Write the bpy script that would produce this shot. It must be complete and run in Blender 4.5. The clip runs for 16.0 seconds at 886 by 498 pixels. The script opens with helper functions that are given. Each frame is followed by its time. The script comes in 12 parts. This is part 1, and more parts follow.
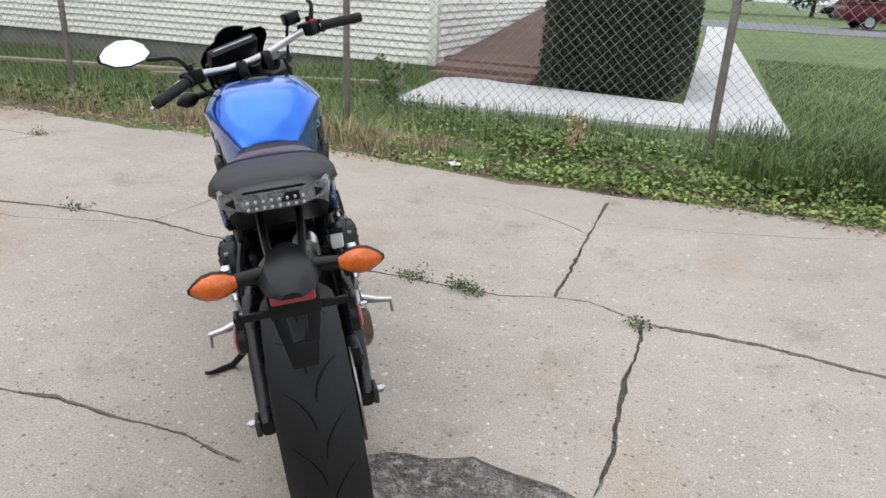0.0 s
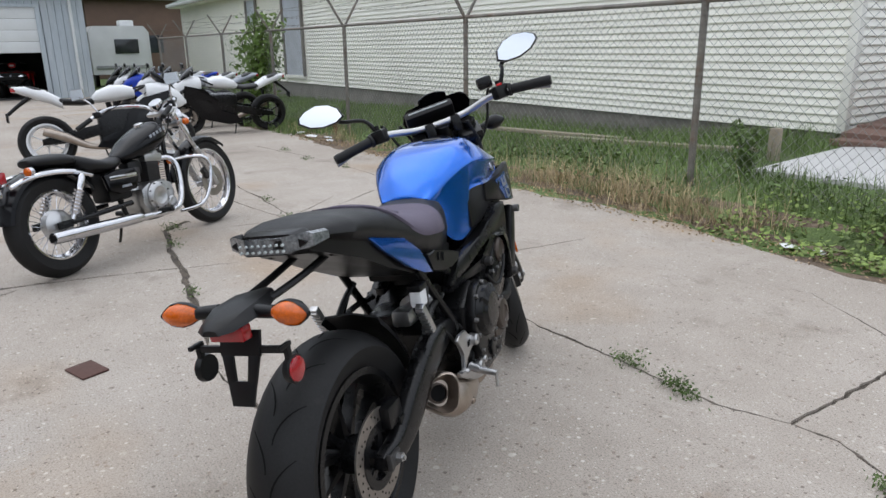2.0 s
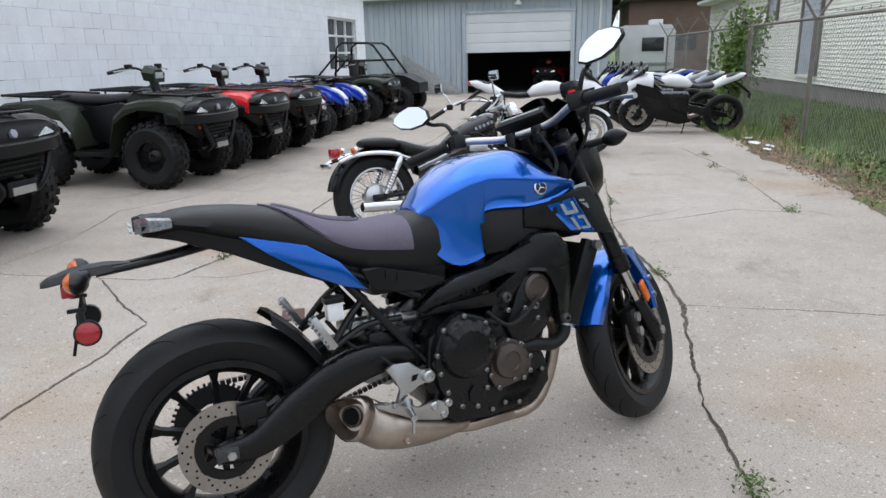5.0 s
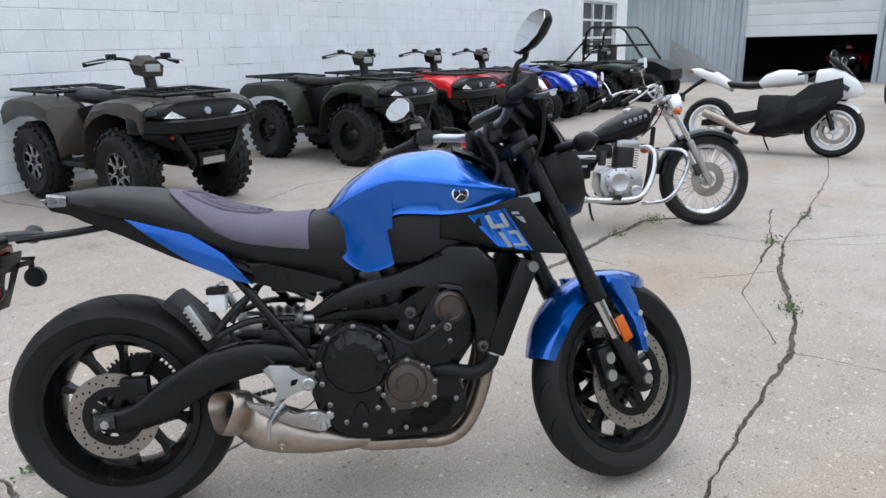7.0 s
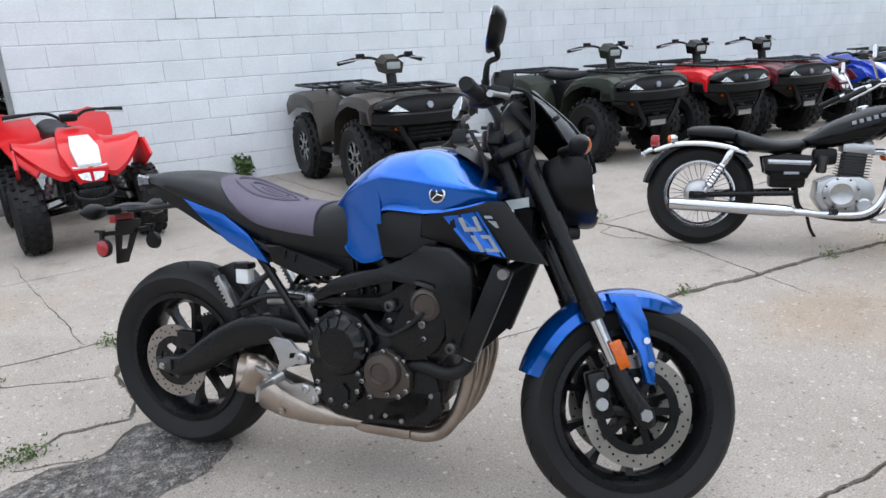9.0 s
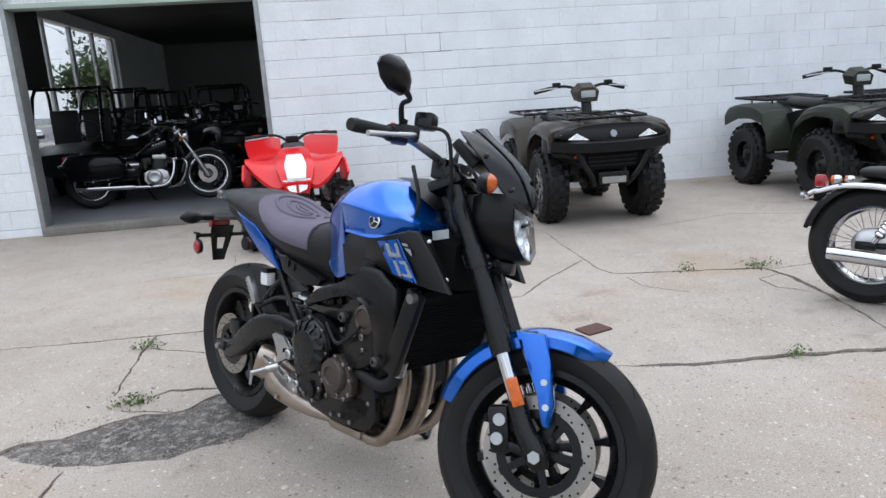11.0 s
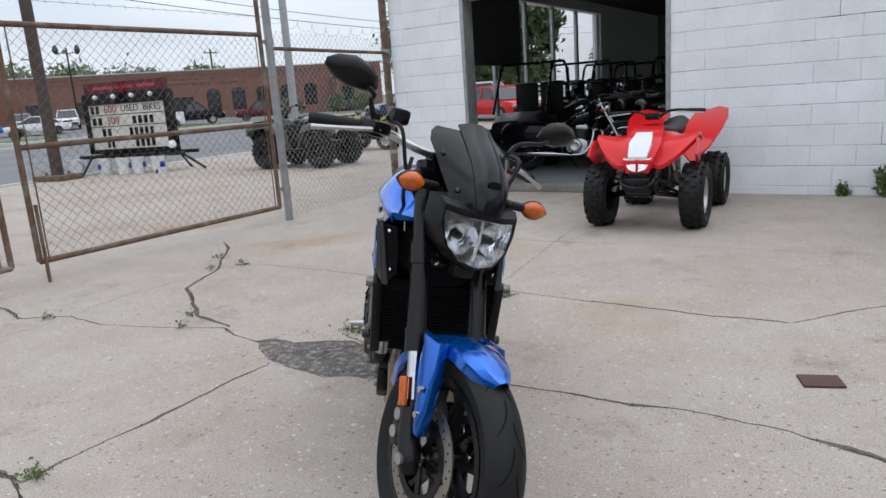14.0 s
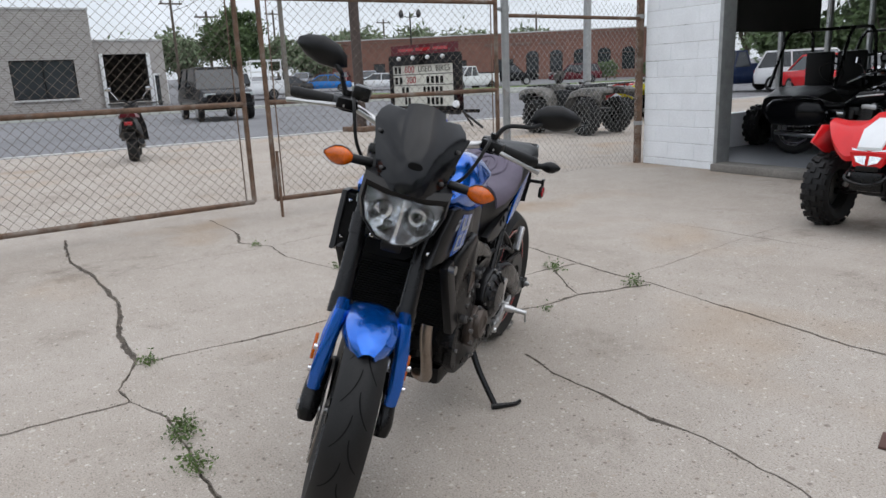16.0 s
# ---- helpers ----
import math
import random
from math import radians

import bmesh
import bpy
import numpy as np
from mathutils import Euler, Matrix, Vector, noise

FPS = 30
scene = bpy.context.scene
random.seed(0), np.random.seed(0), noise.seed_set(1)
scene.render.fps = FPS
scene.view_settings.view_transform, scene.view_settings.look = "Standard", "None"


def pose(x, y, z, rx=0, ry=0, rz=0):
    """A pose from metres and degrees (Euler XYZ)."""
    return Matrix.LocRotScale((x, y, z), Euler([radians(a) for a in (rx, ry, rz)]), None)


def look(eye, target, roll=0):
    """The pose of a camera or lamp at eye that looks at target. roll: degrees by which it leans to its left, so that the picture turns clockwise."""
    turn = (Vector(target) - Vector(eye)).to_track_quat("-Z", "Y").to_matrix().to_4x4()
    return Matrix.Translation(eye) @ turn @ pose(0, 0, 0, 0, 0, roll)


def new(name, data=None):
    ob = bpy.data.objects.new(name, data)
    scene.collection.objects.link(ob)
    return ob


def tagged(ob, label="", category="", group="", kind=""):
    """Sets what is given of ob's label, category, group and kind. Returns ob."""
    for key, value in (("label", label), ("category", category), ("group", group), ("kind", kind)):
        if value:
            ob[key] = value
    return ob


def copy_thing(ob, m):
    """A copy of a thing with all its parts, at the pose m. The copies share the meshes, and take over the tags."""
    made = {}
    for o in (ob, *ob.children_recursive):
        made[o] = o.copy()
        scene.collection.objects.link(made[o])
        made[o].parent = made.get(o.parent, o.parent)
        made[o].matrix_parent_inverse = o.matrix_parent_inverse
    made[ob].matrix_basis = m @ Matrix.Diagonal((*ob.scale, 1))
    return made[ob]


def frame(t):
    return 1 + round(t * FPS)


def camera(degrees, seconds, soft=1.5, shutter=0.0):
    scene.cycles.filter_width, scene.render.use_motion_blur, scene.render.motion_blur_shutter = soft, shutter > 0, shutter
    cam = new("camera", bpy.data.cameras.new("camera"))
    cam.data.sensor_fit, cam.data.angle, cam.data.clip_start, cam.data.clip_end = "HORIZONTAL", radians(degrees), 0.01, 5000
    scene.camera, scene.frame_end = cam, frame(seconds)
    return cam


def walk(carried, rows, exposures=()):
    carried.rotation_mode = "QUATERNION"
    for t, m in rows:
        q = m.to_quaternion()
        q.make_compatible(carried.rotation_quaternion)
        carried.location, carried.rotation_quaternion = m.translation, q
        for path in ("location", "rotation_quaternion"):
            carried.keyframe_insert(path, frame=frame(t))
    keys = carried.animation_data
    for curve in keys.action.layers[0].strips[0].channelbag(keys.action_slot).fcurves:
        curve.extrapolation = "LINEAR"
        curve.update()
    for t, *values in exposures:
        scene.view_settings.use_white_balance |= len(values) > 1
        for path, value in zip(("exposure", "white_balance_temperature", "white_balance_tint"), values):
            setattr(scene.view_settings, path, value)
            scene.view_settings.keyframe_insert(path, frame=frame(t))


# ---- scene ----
cam = camera(65.1, 16.0)
PATH = [
    (0, (0.215, 0.314, 1.324), (-0.429, 2.067, 0.609), 3.0),
    (0.5, (0.41, 0.355, 1.359), (-0.505, 2.01, 0.709), 2.1),
    (1, (0.535, 0.589, 1.312), (-0.577, 2.125, 0.675), 1.7),
    (1.5, (0.75, 0.782, 1.303), (-0.603, 2.125, 0.698), 0.8),
    (2, (0.871, 0.993, 1.316), (-0.737, 2.041, 0.752), -0.8),
    (2.5, (0.908, 1.292, 1.301), (-0.812, 2.155, 0.754), -1.6),
    (3, (1.025, 1.517, 1.317), (-0.801, 2.179, 0.838), 0.1),
    (3.5, (1.066, 1.751, 1.308), (-0.836, 2.151, 0.84), -0.2),
    (4, (1.019, 2.06, 1.296), (-0.898, 2.312, 0.783), 0.5),
    (4.5, (1.054, 2.316, 1.301), (-0.871, 2.314, 0.755), 0.0),
    (5, (0.977, 2.51, 1.298), (-0.922, 2.199, 0.753), -1.3),
    (5.2, (0.918, 2.613, 1.296), (-0.964, 2.213, 0.75), -1.6),
    (7.5, (0.357, 3.554, 1.283), (-1.135, 2.347, 0.72), -2.2),
    (8, (0.253, 3.732, 1.291), (-1.062, 2.328, 0.743), -3.5),
    (10.5, (-0.806, 4.333, 1.229), (-1.371, 2.486, 0.713), -2.8),
    (11, (-0.968, 4.455, 1.257), (-1.263, 2.527, 0.816), -3.8),
    (11.5, (-1.19, 4.38, 1.226), (-1.199, 2.426, 0.801), -2.9),
    (12, (-1.459, 4.342, 1.21), (-1.264, 2.406, 0.748), -1.7),
    (12.5, (-1.694, 4.383, 1.233), (-1.205, 2.511, 0.726), -2.9),
    (13, (-1.884, 4.282, 1.205), (-1.169, 2.47, 0.751), -3.8),
    (13.5, (-2.143, 4.178, 1.21), (-1.293, 2.433, 0.726), -3.3),
    (14, (-2.409, 4.168, 1.227), (-1.34, 2.533, 0.797), -4.0),
    (14.5, (-2.592, 4.019, 1.197), (-1.317, 2.535, 0.781), -3.8),
    (15, (-2.817, 3.826, 1.207), (-1.451, 2.44, 0.745), -1.8),
    (15.5, (-3.06, 3.711, 1.223), (-1.537, 2.505, 0.749), -2.3),
    (16, (-3.169, 3.476, 1.215), (-1.511, 2.465, 0.736), -2.5),
]
EXPOSURES = [(0.0, 0.34, 6400, 10), (1.5, 0.12, 6300, 10), (3.5, 0.12, 6150, 9), (5.0, 0.26, 6150, 9), (8.0, 0.38, 6030, 9), (10.5, 0.45, 6080, 9), (11.0, 0.39, 6080, 9), (12.5, 0.26, 6150, 9), (14.5, 0.04, 6250, 10), (16.0, 0.03, 6350, 10)]
walk(cam, [(t, look(eye, target, roll)) for t, eye, target, roll in PATH], EXPOSURES)

# ---- world, sun, exposure ----
def build_world():
    w = bpy.data.worlds.new("overcast_sky")
    scene.world = w
    w.use_nodes = True
    nt = w.node_tree
    nt.nodes.clear()
    out = nt.nodes.new("ShaderNodeOutputWorld")
    bg = nt.nodes.new("ShaderNodeBackground")
    sky = nt.nodes.new("ShaderNodeTexSky")
    sky.sky_type = "NISHITA"
    sky.sun_disc = False
    sky.sun_elevation, sky.sun_rotation = radians(58), radians(205)
    sky.air_density, sky.dust_density, sky.ozone_density = 1.0, 2.5, 1.0
    tex = nt.nodes.new("ShaderNodeTexCoord")
    mp = nt.nodes.new("ShaderNodeMapping")
    mp.inputs["Scale"].default_value = (1.0, 1.0, 3.2)
    nz = nt.nodes.new("ShaderNodeTexNoise")
    nz.inputs["Scale"].default_value, nz.inputs["Detail"].default_value = 2.4, 6.0
    ramp = nt.nodes.new("ShaderNodeValToRGB")
    ramp.color_ramp.elements[0].position, ramp.color_ramp.elements[0].color = 0.36, (0.62, 0.62, 0.62, 1)
    ramp.color_ramp.elements[1].position, ramp.color_ramp.elements[1].color = 0.62, (1, 1, 1, 1)
    mix = nt.nodes.new("ShaderNodeMixRGB")
    sep = nt.nodes.new("ShaderNodeSeparateXYZ")
    grad = nt.nodes.new("ShaderNodeValToRGB")
    grad.color_ramp.elements[0].position, grad.color_ramp.elements[0].color = 0.0, (0.50, 0.53, 0.57, 1)
    grad.color_ramp.elements[1].position, grad.color_ramp.elements[1].color = 0.75, (1.0, 1.03, 1.09, 1)
    gain = nt.nodes.new("ShaderNodeMixRGB")
    gain.blend_type = "MULTIPLY"
    gain.inputs["Fac"].default_value = 1.0
    gain.inputs["Color2"].default_value = (14.5, 14.5, 14.5, 1)
    nt.links.new(tex.outputs["Generated"], sep.inputs["Vector"])
    nt.links.new(sep.outputs["Z"], grad.inputs["Fac"])
    nt.links.new(grad.outputs["Color"], gain.inputs["Color1"])
    nt.links.new(gain.outputs["Color"], mix.inputs["Color2"])
    nt.links.new(tex.outputs["Generated"], mp.inputs["Vector"])
    nt.links.new(mp.outputs["Vector"], nz.inputs["Vector"])
    nt.links.new(nz.outputs["Fac"], ramp.inputs["Fac"])
    nt.links.new(ramp.outputs["Color"], mix.inputs["Fac"])
    nt.links.new(sky.outputs["Color"], mix.inputs["Color1"])
    nt.links.new(mix.outputs["Color"], bg.inputs["Color"])
    bg.inputs["Strength"].default_value = 0.105
    nt.links.new(bg.outputs["Background"], out.inputs["Surface"])


build_world()
sun = new("sun", bpy.data.lights.new("sun", "SUN"))
sun.data.energy, sun.data.angle, sun.data.color = 0.55, radians(60), (1.0, 0.96, 0.90)
sun.matrix_world = look((0, 0, 20), (0.30, 0.04, 19.05))
scene.view_settings.exposure = 0.0


# ---- materials ----
def principled(name):
    m = bpy.data.materials.new(name)
    m.use_nodes = True
    return m, m.node_tree, m.node_tree.nodes["Principled BSDF"]


def noise_node(nt, vec, scale, detail=4.0, rough=0.55):
    n = nt.nodes.new("ShaderNodeTexNoise")
    n.inputs["Scale"].default_value, n.inputs["Detail"].default_value, n.inputs["Roughness"].default_value = scale, detail, rough
    nt.links.new(vec, n.inputs["Vector"])
    return n.outputs["Fac"]


def ramp_node(nt, fac, stops):
    r = nt.nodes.new("ShaderNodeValToRGB")
    e = r.color_ramp.elements
    while len(e) < len(stops):
        e.new(0.5)
    for el, (p, c) in zip(e, stops):
        el.position = p
        el.color = (*c, 1) if len(c) == 3 else c
    nt.links.new(fac, r.inputs["Fac"])
    return r.outputs["Color"]


def mix_node(nt, kind, fac, a, b):
    n = nt.nodes.new("ShaderNodeMixRGB")
    n.blend_type = kind
    for k, v in (("Fac", fac), ("Color1", a), ("Color2", b)):
        if isinstance(v, (int, float)):
            n.inputs[k].default_value = v
        elif isinstance(v, tuple):
            n.inputs[k].default_value = (*v, 1)
        else:
            nt.links.new(v, n.inputs[k])
    return n.outputs["Color"]


def grey(v):
    return (v, v, v)


def surface(name, base, rough=0.6, metal=0.0, var=0.18, scale=2.0, fine=60.0, fine_var=0.15, bump=0.15, bump_dist=0.004,
            rvar=0.12, coat=0.0, stain=None, stain_scale=1.5, stain_at=(0.56, 0.72), piece=0.0, island=0.0, spec=0.5, vec="position", stretch=None):
    """A surface with tone variation at two scales, optional stains and fine relief, in metres of the world."""
    m, nt, b = principled(name)
    if vec == "position":
        v = nt.nodes.new("ShaderNodeNewGeometry").outputs["Position"]
    else:
        v = nt.nodes.new("ShaderNodeTexCoord").outputs["Object"]
    if stretch:
        mp = nt.nodes.new("ShaderNodeMapping")
        mp.inputs["Scale"].default_value = stretch
        nt.links.new(v, mp.inputs["Vector"])
        v = mp.outputs["Vector"]
    lo, hi = tuple(c * (1 - var) for c in base), tuple(min(1.0, c * (1 + var)) for c in base)
    big = noise_node(nt, v, scale, 5.0)
    col = ramp_node(nt, big, ((0.3, lo), (0.7, hi)))
    small = noise_node(nt, v, fine, 3.0)
    col = mix_node(nt, "MULTIPLY", 1.0, col, ramp_node(nt, small, ((0.3, grey(1 - fine_var)), (0.7, grey(1.0)))))
    if stain:
        st = noise_node(nt, v, stain_scale, 6.0, 0.65)
        col = mix_node(nt, "MIX", ramp_node(nt, st, ((stain_at[0], grey(0)), (stain_at[1], grey(0.85)))), col, stain)
    for amount, sock in ((piece, "o"), (island, "g")):
        if amount:
            r = nt.nodes.new("ShaderNodeObjectInfo").outputs["Random"] if sock == "o" else nt.nodes.new("ShaderNodeNewGeometry").outputs["Random Per Island"]
            col = mix_node(nt, "MULTIPLY", 1.0, col, ramp_node(nt, r, ((0.0, grey(1 - amount)), (1.0, grey(1.0)))))
    nt.links.new(col, b.inputs["Base Color"])
    rr = nt.nodes.new("ShaderNodeMapRange")
    rr.inputs["To Min"].default_value, rr.inputs["To Max"].default_value = max(0.02, rough - rvar), min(1.0, rough + rvar)
    nt.links.new(big, rr.inputs["Value"])
    nt.links.new(rr.outputs["Result"], b.inputs["Roughness"])
    b.inputs["Metallic"].default_value = metal
    b.inputs["Coat Weight"].default_value = coat
    b.inputs["Coat Roughness"].default_value = 0.06
    b.inputs["Specular IOR Level"].default_value = spec
    if bump:
        bp = nt.nodes.new("ShaderNodeBump")
        bp.inputs["Strength"].default_value, bp.inputs["Distance"].default_value = bump, bump_dist
        nt.links.new(small, bp.inputs["Height"])
        nt.links.new(bp.outputs["Normal"], b.inputs["Normal"])
    return m


def concrete_material():
    m, nt, b = principled("concrete")
    v = nt.nodes.new("ShaderNodeNewGeometry").outputs["Position"]
    big = noise_node(nt, v, 0.45, 5.0, 0.6)
    col = ramp_node(nt, big, ((0.25, (0.352, 0.309, 0.266)), (0.5, (0.424, 0.378, 0.331)), (0.75, (0.468, 0.425, 0.380))))
    mid = noise_node(nt, v, 3.2, 6.0, 0.7)
    col = mix_node(nt, "MULTIPLY", 1.0, col, ramp_node(nt, mid, ((0.28, (0.87, 0.86, 0.845)), (0.60, grey(1.0)))))
    grain = noise_node(nt, v, 150.0, 3.0, 0.7)
    col = mix_node(nt, "MULTIPLY", 1.0, col, ramp_node(nt, grain, ((0.34, grey(0.62)), (0.54, grey(1.0)))))
    for scale, share, amount in ((95.0, 0.52, 0.75), (44.0, 0.74, 0.8), (24.0, 0.93, 0.6)):
        vor = nt.nodes.new("ShaderNodeTexVoronoi")
        vor.inputs["Scale"].default_value = scale
        nt.links.new(v, vor.inputs["Vector"])
        peb = ramp_node(nt, vor.outputs["Distance"], ((0.22, grey(1)), (0.36, grey(0))))
        sep = nt.nodes.new("ShaderNodeSeparateColor")
        nt.links.new(vor.outputs["Color"], sep.inputs["Color"])
        few = ramp_node(nt, sep.outputs["Red"], ((share, grey(0)), (share + 0.06, grey(amount))))
        peb = mix_node(nt, "MULTIPLY", 1.0, peb, few)
        tone = ramp_node(nt, sep.outputs["Green"], ((0.10, (0.15, 0.125, 0.105)), (0.40, (0.30, 0.24, 0.19)), (0.62, (0.47, 0.42, 0.36)), (0.95, (0.62, 0.58, 0.53))))
        col = mix_node(nt, "MIX", peb, col, tone)
    pit = noise_node(nt, v, 30.0, 3.0, 0.75)
    col = mix_node(nt, "MULTIPLY", 1.0, col, ramp_node(nt, pit, ((0.29, grey(0.50)), (0.34, grey(1.0)))))
    st = noise_node(nt, v, 1.1, 7.0, 0.72)
    col = mix_node(nt, "MULTIPLY", 1.0, col, ramp_node(nt, st, ((0.30, (0.66, 0.64, 0.62)), (0.43, grey(1.0)))))
    rust = noise_node(nt, v, 0.7, 3.0, 0.5)
    col = mix_node(nt, "MULTIPLY", 1.0, col, ramp_node(nt, rust, ((0.56, grey(1.0)), (0.72, (0.94, 0.84, 0.73)))))
    nt.links.new(col, b.inputs["Base Color"])
    b.inputs["Roughness"].default_value = 0.88
    b.inputs["Specular IOR Level"].default_value = 0.15
    bp = nt.nodes.new("ShaderNodeBump")
    bp.inputs["Strength"].default_value, bp.inputs["Distance"].default_value = 0.45, 0.003
    h = mix_node(nt, "MULTIPLY", 1.0, grain, ramp_node(nt, pit, ((0.28, grey(0.0)), (0.40, grey(1.0)))))
    nt.links.new(h, bp.inputs["Height"])
    nt.links.new(bp.outputs["Normal"], b.inputs["Normal"])
    return m


def glass_material(name, tint=(1, 1, 1), rough=0.0):
    m, nt, b = principled(name)
    b.inputs["Base Color"].default_value = (*tint, 1)
    b.inputs["Roughness"].default_value = rough
    b.inputs["Transmission Weight"].default_value = 1.0
    b.inputs["IOR"].default_value = 1.45
    return m


def glow_material(name, colour, strength):
    m, nt, b = principled(name)
    b.inputs["Base Color"].default_value = (*colour, 1)
    b.inputs["Emission Color"].default_value = (*colour, 1)
    b.inputs["Emission Strength"].default_value = strength
    return m


M = {}
M["concrete"] = concrete_material()
M["new_concrete"] = surface("pale_new_concrete", (0.52, 0.515, 0.505), 0.85, var=0.06, scale=1.5, fine=120, fine_var=0.12, bump=0.3)
M["soil"] = surface("crack_soil", (0.135, 0.112, 0.088), 0.95, var=0.5, scale=9, fine=140, fine_var=0.6, bump=0.8, bump_dist=0.01)
M["patch"] = surface("asphalt_patch", (0.20, 0.185, 0.172), 0.9, var=0.45, scale=5, fine=110, fine_var=0.75, bump=1.0, bump_dist=0.012, stain=(0.40, 0.37, 0.33), stain_scale=26, stain_at=(0.50, 0.66))
M["asphalt"] = surface("asphalt_road", (0.18, 0.18, 0.188), 0.9, var=0.18, scale=0.4, fine=90, fine_var=0.25, bump=0.4, stain=(0.11, 0.11, 0.11), stain_scale=0.7)
M["earth"] = surface("bare_earth", (0.19, 0.14, 0.10), 0.95, var=0.35, scale=3, fine=70, fine_var=0.4, bump=0.8, bump_dist=0.02)
M["lawn"] = surface("lawn_ground", (0.13, 0.19, 0.055), 0.95, var=0.35, scale=1.3, fine=45, fine_var=0.45, bump=0.8, bump_dist=0.02)
M["block"] = surface("white_painted_block", (0.895, 0.92, 0.945), 0.62, var=0.05, scale=2.5, fine=55, fine_var=0.08, bump=0.35, stain=(0.76, 0.76, 0.75), stain_scale=1.1, stain_at=(0.62, 0.8), piece=0.05, island=0.04)
M["joint"] = surface("block_mortar_painted", (0.74, 0.75, 0.76), 0.8, var=0.15, scale=5, fine=40, fine_var=0.2, stain=(0.06, 0.06, 0.06), stain_scale=1.4, stain_at=(0.57, 0.64))
M["siding"] = surface("cream_siding", (0.90, 0.885, 0.80), 0.5, var=0.05, scale=0.8, fine=30, fine_var=0.05, bump=0.05, piece=0.04)
M["trim"] = surface("cream_trim", (0.86, 0.845, 0.775), 0.5, var=0.05, fine_var=0.05, bump=0.03)
M["foundation"] = surface("grey_foundation", (0.22, 0.205, 0.185), 0.9, var=0.2, scale=2.5, fine=50, fine_var=0.25, bump=0.5)
M["galv"] = surface("galvanised_steel", (0.36, 0.37, 0.37), 0.5, 0.55, var=0.15, scale=9, fine=80, fine_var=0.15, stain=(0.20, 0.11, 0.06), stain_scale=6, stain_at=(0.6, 0.8))
M["old_galv"] = surface("weathered_pipe", (0.22, 0.205, 0.18), 0.65, 0.35, var=0.25, scale=9, fine=80, fine_var=0.25, stain=(0.16, 0.10, 0.06), stain_scale=6, stain_at=(0.5, 0.75))
M["rust"] = surface("rusty_pipe", (0.17, 0.105, 0.07), 0.85, 0.15, var=0.35, scale=11, fine=90, fine_var=0.35, stain=(0.26, 0.23, 0.20), stain_scale=5, stain_at=(0.5, 0.7))
M["wire"] = surface("fence_wire", (0.30, 0.30, 0.29), 0.6, 0.3, var=0.15, fine_var=0.1, bump=0)
M["rust_wire"] = surface("rusty_fence_wire", (0.17, 0.14, 0.115), 0.75, 0.3, var=0.3, scale=6, fine_var=0.2, bump=0)
M["barn_metal"] = surface("blue_grey_barn_sheet", (0.42, 0.47, 0.51), 0.55, 0.1, var=0.14, scale=1.2, fine=25, fine_var=0.12, bump=0.1, stretch=(1, 1, 0.12), stain=(0.56, 0.59, 0.60), stain_scale=2.0, stain_at=(0.5, 0.75))
M["barn_roof"] = surface("green_shingle_roof", (0.17, 0.215, 0.185), 0.85, var=0.12, scale=1.5, fine=35, fine_var=0.2, bump=0.3)
M["white_door"] = surface("white_steel_door", (0.66, 0.68, 0.68), 0.5, var=0.06, scale=1.2, fine_var=0.06, bump=0.03)
# near-black: carries the shade of room insides, also serves roof and blind
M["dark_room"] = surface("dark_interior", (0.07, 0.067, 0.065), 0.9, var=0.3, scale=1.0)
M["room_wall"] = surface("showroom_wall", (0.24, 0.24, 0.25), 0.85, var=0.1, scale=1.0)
M["room_floor"] = surface("grey_showroom_floor", (0.21, 0.22, 0.235), 0.45, var=0.12, scale=1.2, fine_var=0.12, bump=0.05)
M["brick"] = surface("red_brick", (0.23, 0.115, 0.085), 0.85, var=0.15, scale=2.0, fine=30, fine_var=0.25, bump=0.2)
M["tan_brick"] = surface("pale_grey_brick", (0.45, 0.425, 0.40), 0.85, var=0.12, scale=1.5, fine=25, fine_var=0.25, bump=0.2, piece=0.1)
M["ramp_brick"] = surface("brown_red_paving", (0.20, 0.125, 0.10), 0.85, var=0.15, scale=2.5, fine=30, fine_var=0.25, bump=0.2)
M["sign_face"] = surface("grimy_sign_face", (0.66, 0.65, 0.58), 0.45, var=0.12, scale=3, fine=40, fine_var=0.12, bump=0.02, stain=(0.42, 0.39, 0.32), stain_scale=4, stain_at=(0.56, 0.75))
M["wood"] = surface("weathered_board", (0.33, 0.28, 0.21), 0.8, var=0.2, scale=5, fine=60, fine_var=0.25, bump=0.2)
M["dark_window"] = surface("dark_window_pane", (0.03, 0.034, 0.038), 0.08, var=0.2, bump=0, spec=0.6)
M["grass"] = surface("grass_blade", (0.19, 0.285, 0.075), 0.65, var=0.4, scale=1.4, fine=9, fine_var=0.35, bump=0, island=0.5)
M["dry_grass"] = surface("dry_grass", (0.72, 0.57, 0.34), 0.8, var=0.25, scale=2, fine_var=0.3, bump=0, island=0.45)
M["ivy"] = surface("creeping_weed_leaf", (0.32, 0.44, 0.10), 0.6, var=0.4, scale=3, fine_var=0.25, bump=0, island=0.6)
M["straw"] = surface("brown_straw", (0.50, 0.36, 0.21), 0.85, var=0.35, scale=2, fine_var=0.3, bump=0, island=0.6)
M["weed"] = surface("weed_leaf", (0.14, 0.22, 0.055), 0.6, var=0.3, scale=4, fine_var=0.25, bump=0, island=0.5)
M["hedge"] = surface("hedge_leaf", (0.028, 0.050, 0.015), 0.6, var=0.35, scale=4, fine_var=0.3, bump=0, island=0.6)
